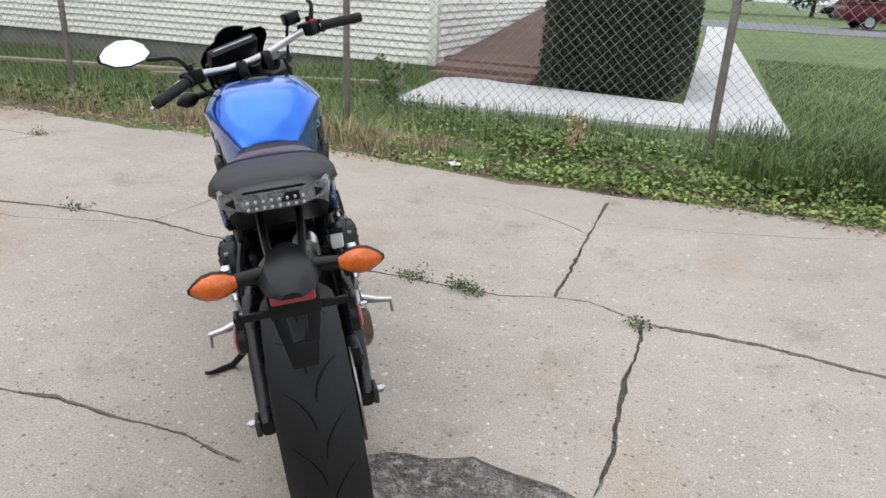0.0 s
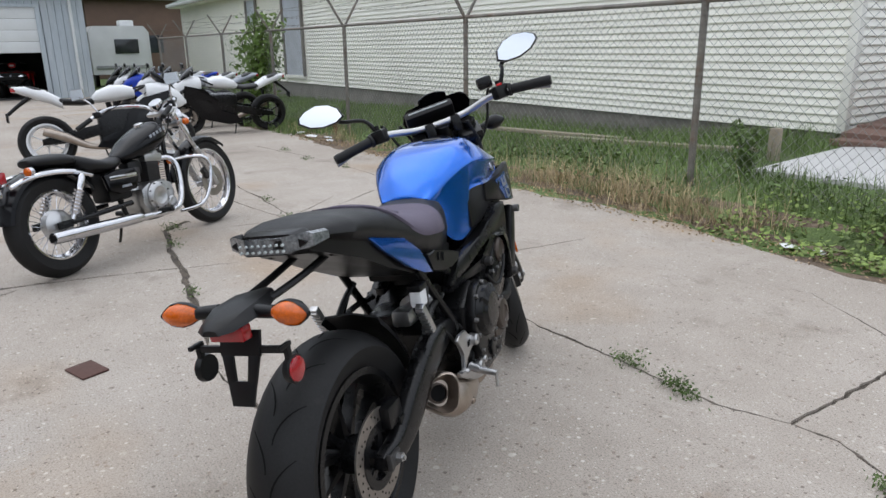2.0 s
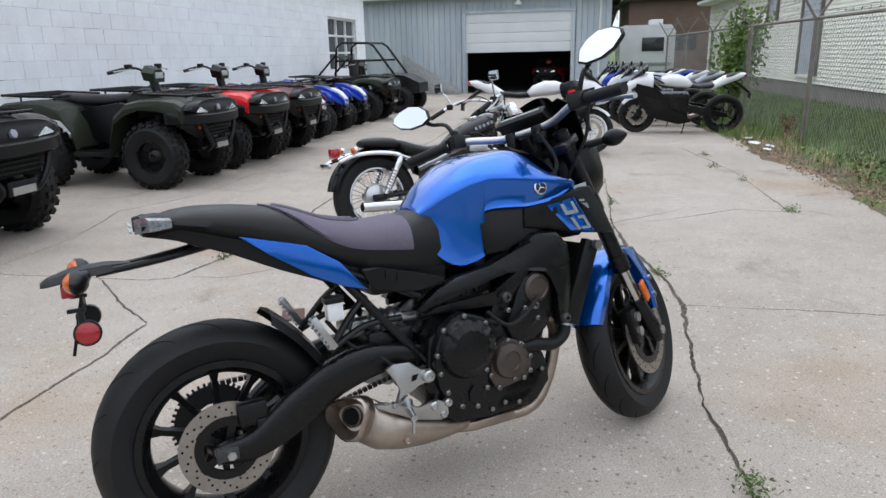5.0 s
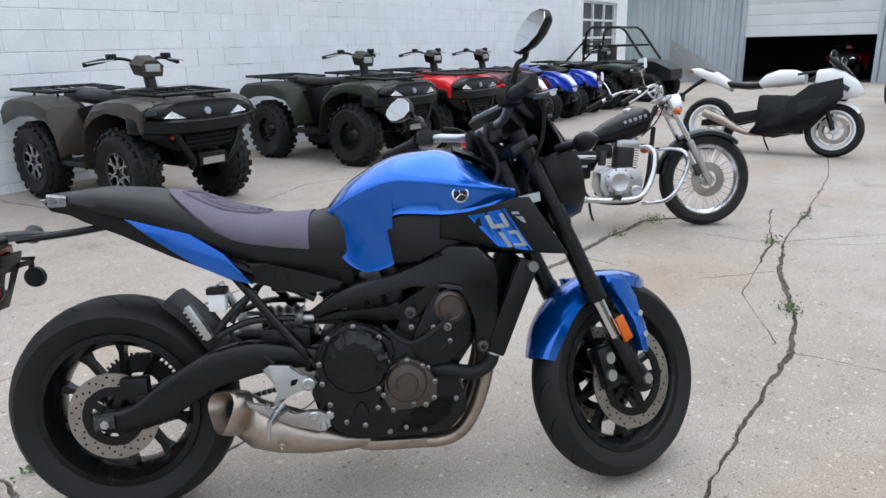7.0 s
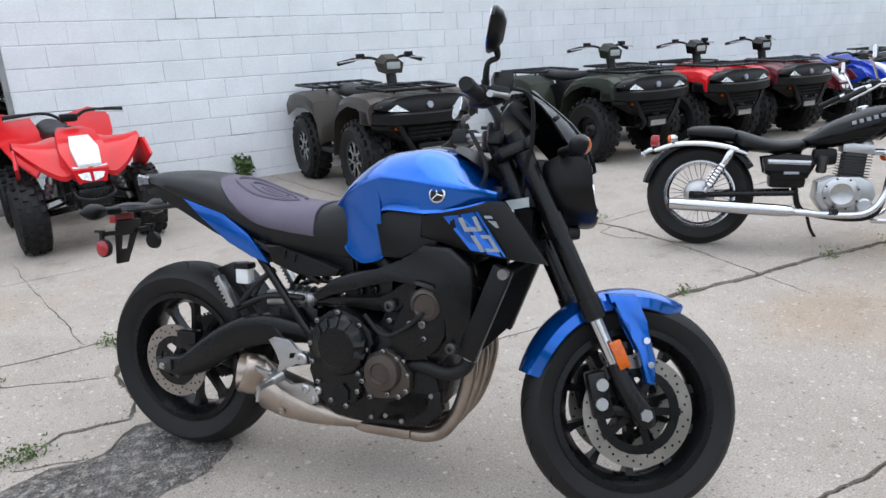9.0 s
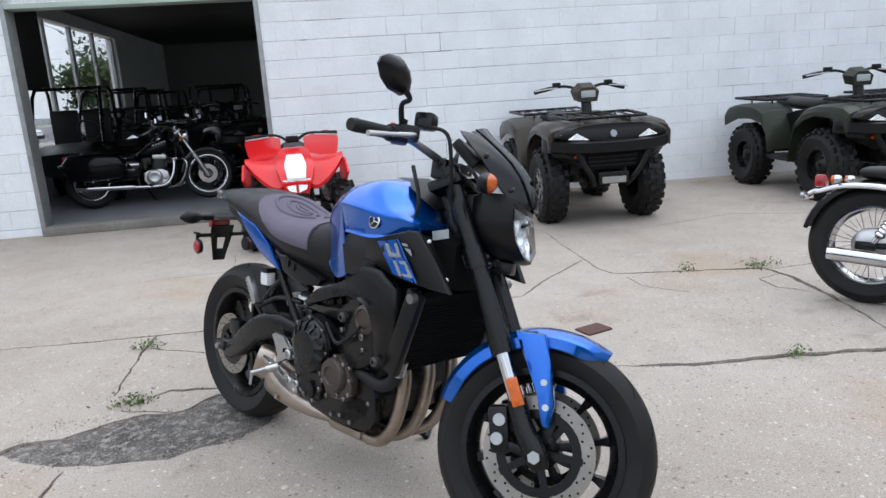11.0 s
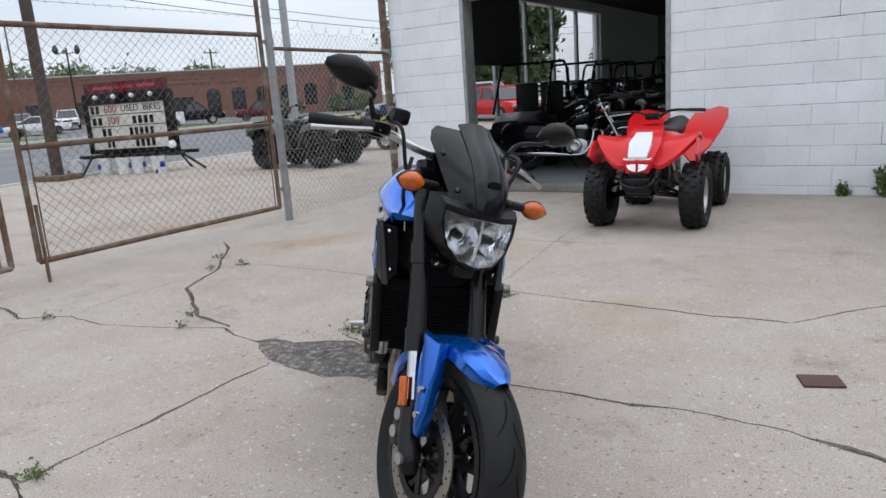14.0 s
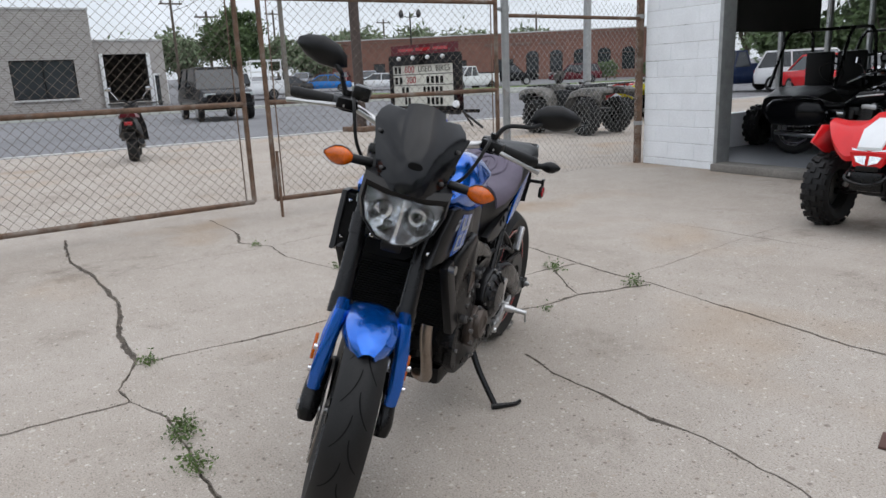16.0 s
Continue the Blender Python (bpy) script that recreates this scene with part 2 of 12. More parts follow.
M["tree_leaf"] = surface("tree_leaf", (0.12, 0.185, 0.065), 0.6, var=0.35, scale=0.5, fine=3, fine_var=0.3, bump=0, island=0.5)
M["bark"] = surface("bark", (0.10, 0.08, 0.06), 0.9, var=0.3, scale=6, fine=30, fine_var=0.3, bump=0.5)
M["pole"] = surface("dark_brown_pole", (0.075, 0.055, 0.048), 0.7, 0.2, var=0.2, scale=4, fine_var=0.2)
M["white_paint"] = surface("white_paint", (0.72, 0.73, 0.73), 0.4, var=0.05, fine_var=0.05, bump=0.02)
M["clear_glass"] = glass_material("window_glass")
M["tube"] = glow_material("fluorescent_tube", (0.95, 1.0, 0.92), 14.0)


# ---- mesh helpers ----
def finish(me, mat, smooth=35):
    me.materials.append(mat)
    if not smooth:
        me.polygons.foreach_set("use_smooth", [False] * len(me.polygons))
    else:
        me.polygons.foreach_set("use_smooth", [True] * len(me.polygons))
        me.set_sharp_from_angle(angle=radians(smooth))
    return me


def part(name, bm, mat, parent=None, label="", smooth=35):
    """Links a bmesh as one mesh object, under a thing or a part."""
    bmesh.ops.recalc_face_normals(bm, faces=bm.faces)
    me = bpy.data.meshes.new(name)
    bm.to_mesh(me)
    bm.free()
    ob = new(name, finish(me, mat, smooth))
    ob.parent = parent
    if label:
        tagged(ob, label)
    return ob


def raw(name, verts, faces, mat, parent=None, smooth=0):
    """Links a mesh from arrays; faces all have the same number of corners."""
    me = bpy.data.meshes.new(name)
    verts, faces = np.asarray(verts, dtype=np.float32), np.asarray(faces, dtype=np.int32)
    k = faces.shape[1]
    me.vertices.add(len(verts))
    me.vertices.foreach_set("co", verts.ravel())
    me.loops.add(faces.size)
    me.loops.foreach_set("vertex_index", faces.ravel())
    me.polygons.add(len(faces))
    me.polygons.foreach_set("loop_start", np.arange(0, faces.size, k, dtype=np.int32))
    me.update(calc_edges=True)
    ob = new(name, finish(me, mat, smooth))
    ob.parent = parent
    return ob


def thing(name, m, label, category, group="", kind=""):
    ob = new(name)
    ob.empty_display_size = 0.1
    ob.matrix_world = m
    return tagged(ob, label, category, group, kind)


def box(bm, c, s, m=None, bevel=0.0):
    r = bmesh.ops.create_cube(bm, size=1.0)
    vs = r["verts"]
    bmesh.ops.scale(bm, vec=s, verts=vs)
    if bevel:
        es = list({e for v in vs for e in v.link_edges})
        g = bmesh.ops.bevel(bm, geom=es, offset=bevel, segments=2, affect="EDGES", profile=0.6)
        vs = list({v for f in g["faces"] for v in f.verts} | {v for v in vs if v.is_valid})
    if m is not None:
        bmesh.ops.transform(bm, matrix=m, verts=vs)
    bmesh.ops.translate(bm, vec=c, verts=vs)
    return vs


def ring(bm, c, a, b, r, seg, phase=0.0):
    return [bm.verts.new(c + a * (r * math.cos(2 * math.pi * i / seg + phase)) + b * (r * math.sin(2 * math.pi * i / seg + phase))) for i in range(seg)]


def bridge(bm, r0, r1):
    n = len(r0)
    for i in range(n):
        bm.faces.new((r0[i], r0[(i + 1) % n], r1[(i + 1) % n], r1[i]))


def cyl(bm, p0, p1, r0, r1=None, seg=16, cap=True):
    p0, p1 = Vector(p0), Vector(p1)
    r1 = r0 if r1 is None else r1
    d = (p1 - p0).normalized()
    a = d.orthogonal().normalized()
    b = d.cross(a)
    q0, q1 = ring(bm, p0, a, b, r0, seg), ring(bm, p1, a, b, r1, seg)
    bridge(bm, q0, q1)
    if cap:
        bm.faces.new(q0[::-1])
        bm.faces.new(q1)
    return q0 + q1


def smooth_path(pts, n=6):
    pts = [Vector(p) for p in pts]
    out = []
    for i in range(len(pts) - 1):
        p0, p1, p2, p3 = pts[max(i - 1, 0)], pts[i], pts[i + 1], pts[min(i + 2, len(pts) - 1)]
        for k in range(n):
            t = k / n
            out.append(0.5 * ((2 * p1) + (p2 - p0) * t + (2 * p0 - 5 * p1 + 4 * p2 - p3) * t * t + (3 * p1 - p0 - 3 * p2 + p3) * t ** 3))
    out.append(pts[-1])
    return out


def tube(bm, pts, r, seg=10, n=6, cap=True):
    """A round bar along a smooth path; r is one radius or a list from start to end."""
    path = smooth_path(pts, n) if n > 1 else [Vector(p) for p in pts]
    rs = [r] * len(path) if isinstance(r, (int, float)) else list(np.interp(np.linspace(0, 1, len(path)), np.linspace(0, 1, len(r)), r))
    d = (path[1] - path[0]).normalized()
    a = d.orthogonal().normalized()
    rings = []
    for i, p in enumerate(path):
        t = (path[min(i + 1, len(path) - 1)] - path[max(i - 1, 0)]).normalized()
        a = (a - t * a.dot(t)).normalized()
        rings.append(ring(bm, p, a, t.cross(a), rs[i], seg))
    for q0, q1 in zip(rings, rings[1:]):
        bridge(bm, q0, q1)
    if cap:
        bm.faces.new(rings[0][::-1])
        bm.faces.new(rings[-1])


def lathe(bm, c, axis, profile, seg=32, closed=False):
    """Turns (radius, along) pairs round an axis through c."""
    axis = Vector(axis).normalized()
    a = axis.orthogonal().normalized()
    b = axis.cross(a)
    rings = [ring(bm, Vector(c) + axis * h, a, b, max(r, 1e-4), seg) for r, h in profile]
    for q0, q1 in zip(rings, rings[1:]):
        bridge(bm, q0, q1)
    if closed:
        bridge(bm, rings[-1], rings[0])
    else:
        bm.faces.new(rings[0][::-1])
        bm.faces.new(rings[-1])


def loft(bm, rings, cap=True, closed=True):
    rs = [[bm.verts.new(p) for p in r] for r in rings]
    for q0, q1 in zip(rs, rs[1:]):
        n = len(q0)
        for i in range(n if closed else n - 1):
            bm.faces.new((q0[i], q0[(i + 1) % n], q1[(i + 1) % n], q1[i]))
    if cap and closed:
        bm.faces.new(rs[0][::-1])
        bm.faces.new(rs[-1])
    return rs


def skin(bm, rings, along=4, around=3, cap=True):
    """A smooth closed body through a few rings of control points; a point given twice makes a crease."""
    rs = [[Vector(p) for p in r] for r in rings]
    full = []
    for r in rs:
        n, out = len(r), []
        for i in range(n):
            p0, p1, p2, p3 = r[i - 1], r[i], r[(i + 1) % n], r[(i + 2) % n]
            for k in range(around):
                t = k / around
                out.append(0.5 * ((2 * p1) + (p2 - p0) * t + (2 * p0 - 5 * p1 + 4 * p2 - p3) * t * t + (3 * p1 - p0 - 3 * p2 + p3) * t ** 3))
        full.append(out)
    lines = [smooth_path([r[i] for r in full], along) for i in range(len(full[0]))]
    return loft(bm, [[ln[k] for ln in lines] for k in range(len(lines[0]))], cap)


def oval(x, y, z, ry, rz, n=12, sq=2.4, tilt=0.0):
    """A rounded-square ring across the x axis; tilt leans its top forward."""
    out = []
    for k in range(n):
        a = 2 * math.pi * k / n
        c, s = math.cos(a), math.sin(a)
        dz = rz * math.copysign(abs(s) ** (2 / sq), s)
        out.append((x + tilt * dz, y + ry * math.copysign(abs(c) ** (2 / sq), c), z + dz))
    return out


def plate(bm, outline, thick, m=None, bevel=0.0):
    """A flat piece: an outline in its x and y, its thickness along z about the middle, moved by m."""
    lo = [bm.verts.new((x, y, -thick / 2)) for x, y in outline]
    hi = [bm.verts.new((x, y, thick / 2)) for x, y in outline]
    n = len(lo)
    fs = [bm.faces.new(lo[::-1]), bm.faces.new(hi)]
    for i in range(n):
        fs.append(bm.faces.new((lo[i], lo[(i + 1) % n], hi[(i + 1) % n], hi[i])))
    vs = lo + hi
    if bevel:
        es = [e for f in fs[:2] for e in f.edges]
        g = bmesh.ops.bevel(bm, geom=list(set(es)), offset=bevel, segments=2, affect="EDGES", profile=0.6)
        vs = list({v for f in g["faces"] for v in f.verts} | {v for v in vs if v.is_valid})
    if m is not None:
        bmesh.ops.transform(bm, matrix=m, verts=vs)
    return vs


def basis(o, x, y, z):
    m = Matrix.Identity(4)
    for i, c in enumerate((x, y, z, o)):
        m[0][i], m[1][i], m[2][i] = c[0], c[1], c[2]
    return m


def bars(name, segs, r, mat, parent=None, seg=3):
    """Many straight wires in one mesh, as (start, end) pairs."""
    segs = np.asarray(segs, dtype=np.float64)
    p0, p1 = segs[:, 0], segs[:, 1]
    d = p1 - p0
    d /= np.linalg.norm(d, axis=1)[:, None]
    up = np.where(np.abs(d[:, 2:3]) > 0.9, np.array([[1.0, 0, 0]]), np.array([[0, 0, 1.0]]))
    a = np.cross(d, up)
    a /= np.linalg.norm(a, axis=1)[:, None]
    b = np.cross(d, a)
    vs, fs, n = [], [], len(segs)
    for e in (p0, p1):
        for k in range(seg):
            w = 2 * math.pi * k / seg
            vs.append(e + r * (math.cos(w) * a + math.sin(w) * b))
    vs = np.stack(vs, 1).reshape(-1, 3)
    base = np.arange(n) * 2 * seg
    for k in range(seg):
        k2 = (k + 1) % seg
        fs.append(np.stack((base + k, base + k2, base + seg + k2, base + seg + k), 1))
    return raw(name, vs, np.concatenate(fs), mat, parent, 60)


# ---- the lie of the land ----
def step(a, b, x):
    t = min(1.0, max(0.0, (x - a) / (b - a)))
    return t * t * (3 - 2 * t)


WALL_Y, FENCE_Y, HOUSE_Y, GATE_X, WALL_END = -3.68, 5.945, 9.3, 3.15, 3.33


def gz(x, y):
    """The height of the ground: the drive falls towards the barn, the yard behind the fence stands a little higher."""
    z = -0.0125 * max(0.0, min(24.0, -4.5 - x))
    return z + 0.20 * step(5.2, 6.3, y) * step(-6.4, -3.4, x) * (1 - step(5, 12, x))


# ---- large structure ----
def build_ground():
    xs = np.unique(np.concatenate((np.linspace(-34, 16, 101), np.linspace(-600, -34, 24), np.linspace(16, 600, 24))))
    ys = np.unique(np.concatenate((np.linspace(4.2, 12, 27), np.linspace(-600, -5, 26), np.linspace(-5, 4.2, 8), np.linspace(12, 600, 26))))
    nx, ny = len(xs), len(ys)
    v = [(x, y, gz(x, y) - (0.10 if y < 5.0 else 0.012)) for y in ys for x in xs]
    f = [(j * nx + i, j * nx + i + 1, (j + 1) * nx + i + 1, (j + 1) * nx + i) for j in range(ny - 1) for i in range(nx - 1)]
    tagged(raw("ground", v, f, M["lawn"], None, 60), "short green lawn and bare earth", "ground", kind="structure")


CRACKS = [
    (0.021, [(3.50, 3.21), (2.54, 3.24), (1.96, 3.12), (1.15, 3.09), (0.60, 3.16), (0.18, 3.13), (0.06, 3.16), (-0.14, 3.24), (-0.29, 3.22), (-0.53, 3.12), (-1.03, 3.11), (-1.49, 3.08), (-2.01, 3.14), (-2.59, 3.18), (-3.06, 3.15), (-3.66, 3.01), (-4.38, 2.97), (-5.90, 3.03), (-7.32, 3.03)]),
    (0.015, [(-0.29, 3.22), (-0.29, 3.53), (-0.32, 4.20), (-0.30, 4.91)]),
    (0.010, [(-0.32, 4.20), (-0.67, 4.41), (-1.00, 4.59), (-1.10, 4.56)]),
    (0.017, [(0.11, 3.16), (0.10, 2.61), (0.11, 2.21), (0.10, 1.95)]),
    (0.028, [(-0.87, 1.67), (-1.11, 1.72), (-1.36, 1.70), (-1.62, 1.70), (-1.81, 1.66), (-2.14, 1.68), (-2.53, 1.78), (-2.92, 1.80), (-3.46, 1.89), (-3.89, 1.91), (-4.50, 2.01), (-4.75, 2.24)]),
    (0.017, [(3.49, 1.99), (2.64, 1.95), (2.31, 2.04), (2.01, 1.88), (1.61, 1.89), (1.14, 1.77), (0.80, 1.65), (0.60, 1.71), (0.36, 1.76)]),
    (0.020, [(2.96, -0.18), (2.67, 0.01), (2.08, 0.62), (1.82, 1.11), (1.50, 1.31), (1.17, 1.55), (0.77, 1.63)]),
    (0.009, [(1.90, 2.79), (2.00, 2.37), (2.01, 1.88)]),
    (0.013, [(2.08, 0.62), (1.79, 0.38), (1.15, 0.37), (0.14, 0.45), (-0.19, 0.47), (-0.51, 0.44), (-0.91, 0.47), (-1.39, 0.48), (-1.82, 0.49), (-2.04, 0.48)]),
    (0.008, [(-0.32, 0.44), (-0.25, -0.10), (-0.17, -0.85), (-0.08, -1.61)]),
    (0.009, [(-2.04, 0.48), (-2.35, 0.11), (-2.70, -0.24)]),
    (0.013, [(-2.71, -3.69), (-2.73, -2.95), (-2.75, -1.09), (-2.72, 0.03), (-2.77, 0.22)]),
    (0.024, [(-2.77, 0.22), (-3.17, 0.32), (-3.69, 0.46), (-3.72, 0.70), (-3.64, 1.28), (-3.56, 1.64), (-3.50, 1.88)]),
    (0.013, [(0.11, 1.29), (0.12, 0.82), (0.11, 0.45)]),
    (0.024, [(-0.01, 1.41), (-0.14, 1.30), (-0.36, 1.34), (-0.40, 1.19), (-0.38, 0.90), (-0.51, 0.44)]),
    (0.008, [(-0.37, 0.89), (-0.23, 0.83), (-0.13, 0.77), (0.10, 0.66)]),
    (0.011, [(-5.36, 2.77), (-4.77, 2.82), (-4.31, 2.89), (-3.79, 2.89)]),
    (0.009, [(-4.31, 2.89), (-4.60, 3.21), (-4.95, 3.58)]),
    (0.008, [(-2.58, 3.17), (-2.56, 3.55), (-2.55, 3.87), (-2.52, 4.41)]),
    (0.011, [(-4.33, 2.99), (-4.50, 3.39), (-4.94, 3.99), (-4.86, 4.41), (-6.95, 4.46), (-8.02, 4.37), (-9.10, 4.25)]),
    (0.010, [(-2.75, -1.11), (-3.66, -1.11), (-4.52, -1.30), (-5.30, -0.96), (-5.90, -0.95), (-7.50, -0.99)]),
    (0.013, [(-3.70, 0.49), (-6.10, 0.41), (-9.10, 0.53), (-14.10, 0.61), (-20.10, 0.71), (-26.60, 0.81)]),
    (0.008, [(-3.47, 1.91), (-3.40, 2.22)]),
    (0.009, [(-3.37, 2.63), (-3.70, 2.99)]),
    (0.009, [(-7.30, 3.03), (-9.60, 2.91), (-13.10, 2.81), (-18.10, 2.61)]),
    (0.010, [(-6.70, -0.99), (-6.60, 0.41), (-6.50, 3.01)]),
    (0.006, [(0.60, -0.95), (-0.31, -1.02), (-1.52, -1.09), (-2.63, -1.12)]),
    (0.006, [(-0.30, 4.44), (-0.06, 4.50), (0.33, 4.60), (0.81, 4.75), (1.35, 5.00)]),
    (0.009, [(-3.79, 2.89), (-3.26, 2.88), (-2.63, 3.12)]),
    (0.008, [(2.02, 1.85), (2.10, 1.40), (2.04, 0.93)]),
    (0.009, [(-3.70, 0.60), (-3.52, 0.66), (-3.50, 0.86), (-3.62, 1.00)]),
    (0.007, [(-2.80, 0.30), (-2.82, 0.54), (-3.01, 0.77)]),
    (0.012, [(0.03, 1.47), (-0.02, 1.50), (-0.10, 1.50), (-0.20, 1.55)]),
    (0.009, [(-4.34, 2.46), (-4.30, 2.85)]),
]
PATCH = [[(0.42, 1.74), (0.36, 1.66), (0.20, 1.67), (0.04, 1.58), (-0.08, 1.54), (-0.19, 1.56), (-0.28, 1.51), (-0.36, 1.41), (-0.50, 1.45), (-0.63, 1.62), (-0.62, 1.79), (-0.51, 1.89), (-0.38, 1.92), (-0.26, 1.97), (-0.14, 1.95), (0.05, 1.94), (0.20, 1.88), (0.32, 1.81)]]


def slab(name, outline, mat, thick, label):
    bm = bmesh.new()
    top = [bm.verts.new((x, y, gz(x, y))) for x, y in outline]
    bm.faces.new(top)
    bmesh.ops.bisect_plane(bm, geom=list(bm.faces) + list(bm.edges) + list(bm.verts), plane_co=(-4.5, 0, 0), plane_no=(1, 0, 0))
    for v in bm.verts:
        v.co.z = gz(v.co.x, min(v.co.y, 5.19))
    e = bmesh.ops.extrude_face_region(bm, geom=list(bm.faces))
    for v in (q for q in e["geom"] if isinstance(q, bmesh.types.BMVert)):
        v.co.z -= thick
    ob = part(name, bm, mat, None, "", 0)
    return tagged(ob, label, "pavement", kind="structure")


def crack_cutter(lines, patches):
    """Closed prisms along wandering lines, to be cut out of a slab."""
    bm = bmesh.new()
    rnd = random.Random(5)
    for width, pts in lines:
        path = []
        for (x0, y0), (x1, y1) in zip(pts, pts[1:]):
            n = max(2, int(math.hypot(x1 - x0, y1 - y0) / 0.030))
            for k in range(n):
                path.append((x0 + (x1 - x0) * k / n, y0 + (y1 - y0) * k / n))
        path.append(pts[-1])
        rings = []
        drift, off = 0.6, 0.0
        for i, (x, y) in enumerate(path):
            drift = min(1.25, max(0.25, drift + rnd.uniform(-0.22, 0.22)))
            off = min(0.012, max(-0.012, off + rnd.uniform(-0.006, 0.006)))
            a, c = path[max(0, i - 1)], path[min(len(path) - 1, i + 1)]
            tx, ty = c[0] - a[0], c[1] - a[1]
            ln = math.hypot(tx, ty) or 1
            nx, ny = -ty / ln, tx / ln
            wob = off + rnd.uniform(-0.003, 0.003) if 0 < i < len(path) - 1 else 0
            w = 0.5 * width * drift * rnd.uniform(0.75, 1.2) * (0.25 if i in (0, len(path) - 1) else 1)
            cx, cy = x + nx * wob, y + ny * wob
            z = gz(x, min(y, 5.0))
            rings.append([(cx + nx * w * 1.3, cy + ny * w * 1.3, z + 0.02), (cx - nx * w * 1.3, cy - ny * w * 1.3, z + 0.02),
                          (cx - nx * w * 0.8, cy - ny * w * 0.8, z - 0.3), (cx + nx * w * 0.8, cy + ny * w * 0.8, z - 0.3)])
        loft(bm, rings)
    for outline in patches:
        pts = []
        for (x0, y0), (x1, y1) in zip(outline, outline[1:] + outline[:1]):
            n = max(1, int(math.hypot(x1 - x0, y1 - y0) / 0.05))
            for k in range(n):
                pts.append((x0 + (x1 - x0) * k / n + rnd.uniform(-0.012, 0.012), y0 + (y1 - y0) * k / n + rnd.uniform(-0.012, 0.012)))
        loft(bm, [[(x, y, -0.3) for x, y in pts], [(x, y, 0.05) for x, y in pts]])
    bmesh.ops.recalc_face_normals(bm, faces=bm.faces)
    me = bpy.data.meshes.new("cracks")
    bm.to_mesh(me)
    bm.free()
    return new("cracks", me)


def carve(ob, cutter):
    md = ob.modifiers.new("cut", "BOOLEAN")
    md.operation, md.object, md.solver, md.use_self = "DIFFERENCE", cutter, "EXACT", True
    me = bpy.data.meshes.new_from_object(ob.evaluated_get(bpy.context.evaluated_depsgraph_get()))
    ob.modifiers.clear()
    ob.data = me


def build_paving():
    edge = [(13.2, -60), (13.2, 16), (3.6, 16), (3.6, 5.5)]
    rnd = random.Random(3)
    x = 3.4
    while x > -27:
        edge.append((x, 5.14 + 0.10 * math.sin(x * 1.7) + 0.03 * math.sin(x * 7.3) + rnd.uniform(-0.025, 0.025)))
        x -= 0.13
    edge += [(-27, 5.2), (-27, WALL_Y + 0.01), (WALL_END + 0.02, WALL_Y + 0.01), (WALL_END + 0.02, -60)]
    drive = slab("driveway", edge, M["concrete"], 0.22, "cracked old concrete drive with weeds in joints")
    if CRACKS:
        cutter = crack_cutter(CRACKS, PATCH)
        carve(drive, cutter)
        bpy.data.objects.remove(cutter)
    bm = bmesh.new()
    grid = [(3.3, -4.2, 5.05), (-4.5, -3.6, 5.05), (-26.9, -3.6, 4.9)]
    rows = [[bm.verts.new((x, y0, gz(x, 0) - 0.011)), bm.verts.new((x, y1, gz(x, 0) - 0.011))] for x, y0, y1 in grid]
    for a, c in zip(rows, rows[1:]):
        bm.faces.new((a[0], a[1], c[1], c[0]))
    e = bmesh.ops.extrude_face_region(bm, geom=list(bm.faces))
    for v in (q for q in e["geom"] if isinstance(q, bmesh.types.BMVert)):
        v.co.z -= 0.03
    tagged(part("crack_filling", bm, M["soil"], None, "", 0), "dark soil and grit lying in the concrete cracks", "ground", kind="structure")
    bm = bmesh.new()
    plate(bm, [(0.52, 1.86), (0.30, 1.61), (0.00, 1.36), (-0.37, 1.27), (-0.62, 1.39), (-0.78, 1.65), (-0.68, 1.93), (-0.46, 2.01), (-0.25, 2.11), (0.00, 2.07), (0.30, 2.01)], 0.03, Matrix.Translation((0, 0, -0.023)))
    tagged(part("asphalt_patch", bm, M["patch"], None, "", 0), "crumbling dark asphalt patch in the concrete", "pavement", kind="structure")
    rs = np.random.RandomState(71)
    pts = []
    for width, line in CRACKS:
        for (x0, y0), (x1, y1) in zip(line, line[1:]):
            if min(x0, x1) < -7:
                continue
            n = int(math.hypot(x1 - x0, y1 - y0) * 1900 * width + 4)
            t = rs.rand(n)
            pts += list(zip(x0 + (x1 - x0) * t + rs.normal(0, 0.014, n), y0 + (y1 - y0) * t + rs.normal(0, 0.014, n)))
    n = 900
    pts += [(x, y) for x, y in zip(rs.uniform(-0.60, 0.38, n), rs.uniform(1.50, 1.95, n))]
    p = np.array([(x, y, gz(x, 0)) for x, y in pts])
    n = len(p)
    s = rs.uniform(0.0018, 0.0058, n)[:, None]
    a = rs.uniform(0, 6.28, n)
    ca, sa = np.cos(a), np.sin(a)
    corner = np.array([(-1, -0.7, 0), (1, -0.8, 0), (0.8, 0.8, 0), (-0.7, 0.9, 0), (0.1, 0, 0.9)])
    v = np.stack([np.stack((p[:, 0] + s[:, 0] * (c[0] * ca - c[1] * sa), p[:, 1] + s[:, 0] * (c[0] * sa + c[1] * ca), p[:, 2] - 0.001 + s[:, 0] * c[2]), 1) for c in corner], 1).reshape(-1, 3)
    base = np.arange(n) * 5
    f = np.concatenate([np.stack((base + i, base + (i + 1) % 4, base + 4), 1) for i in range(4)])
    crumbs = raw("crumbs", v, f, surface("concrete_crumbs", (0.34, 0.29, 0.245), 0.9, var=0.4, scale=30, bump=0, island=0.7), None)
    tagged(crumbs, "loose crumbs of concrete and grit along the cracks", "gravel", kind="stuff")
    bm = bmesh.new()
    box(bm, (24.3, 0, -0.06), (22.0, 500, 0.12))
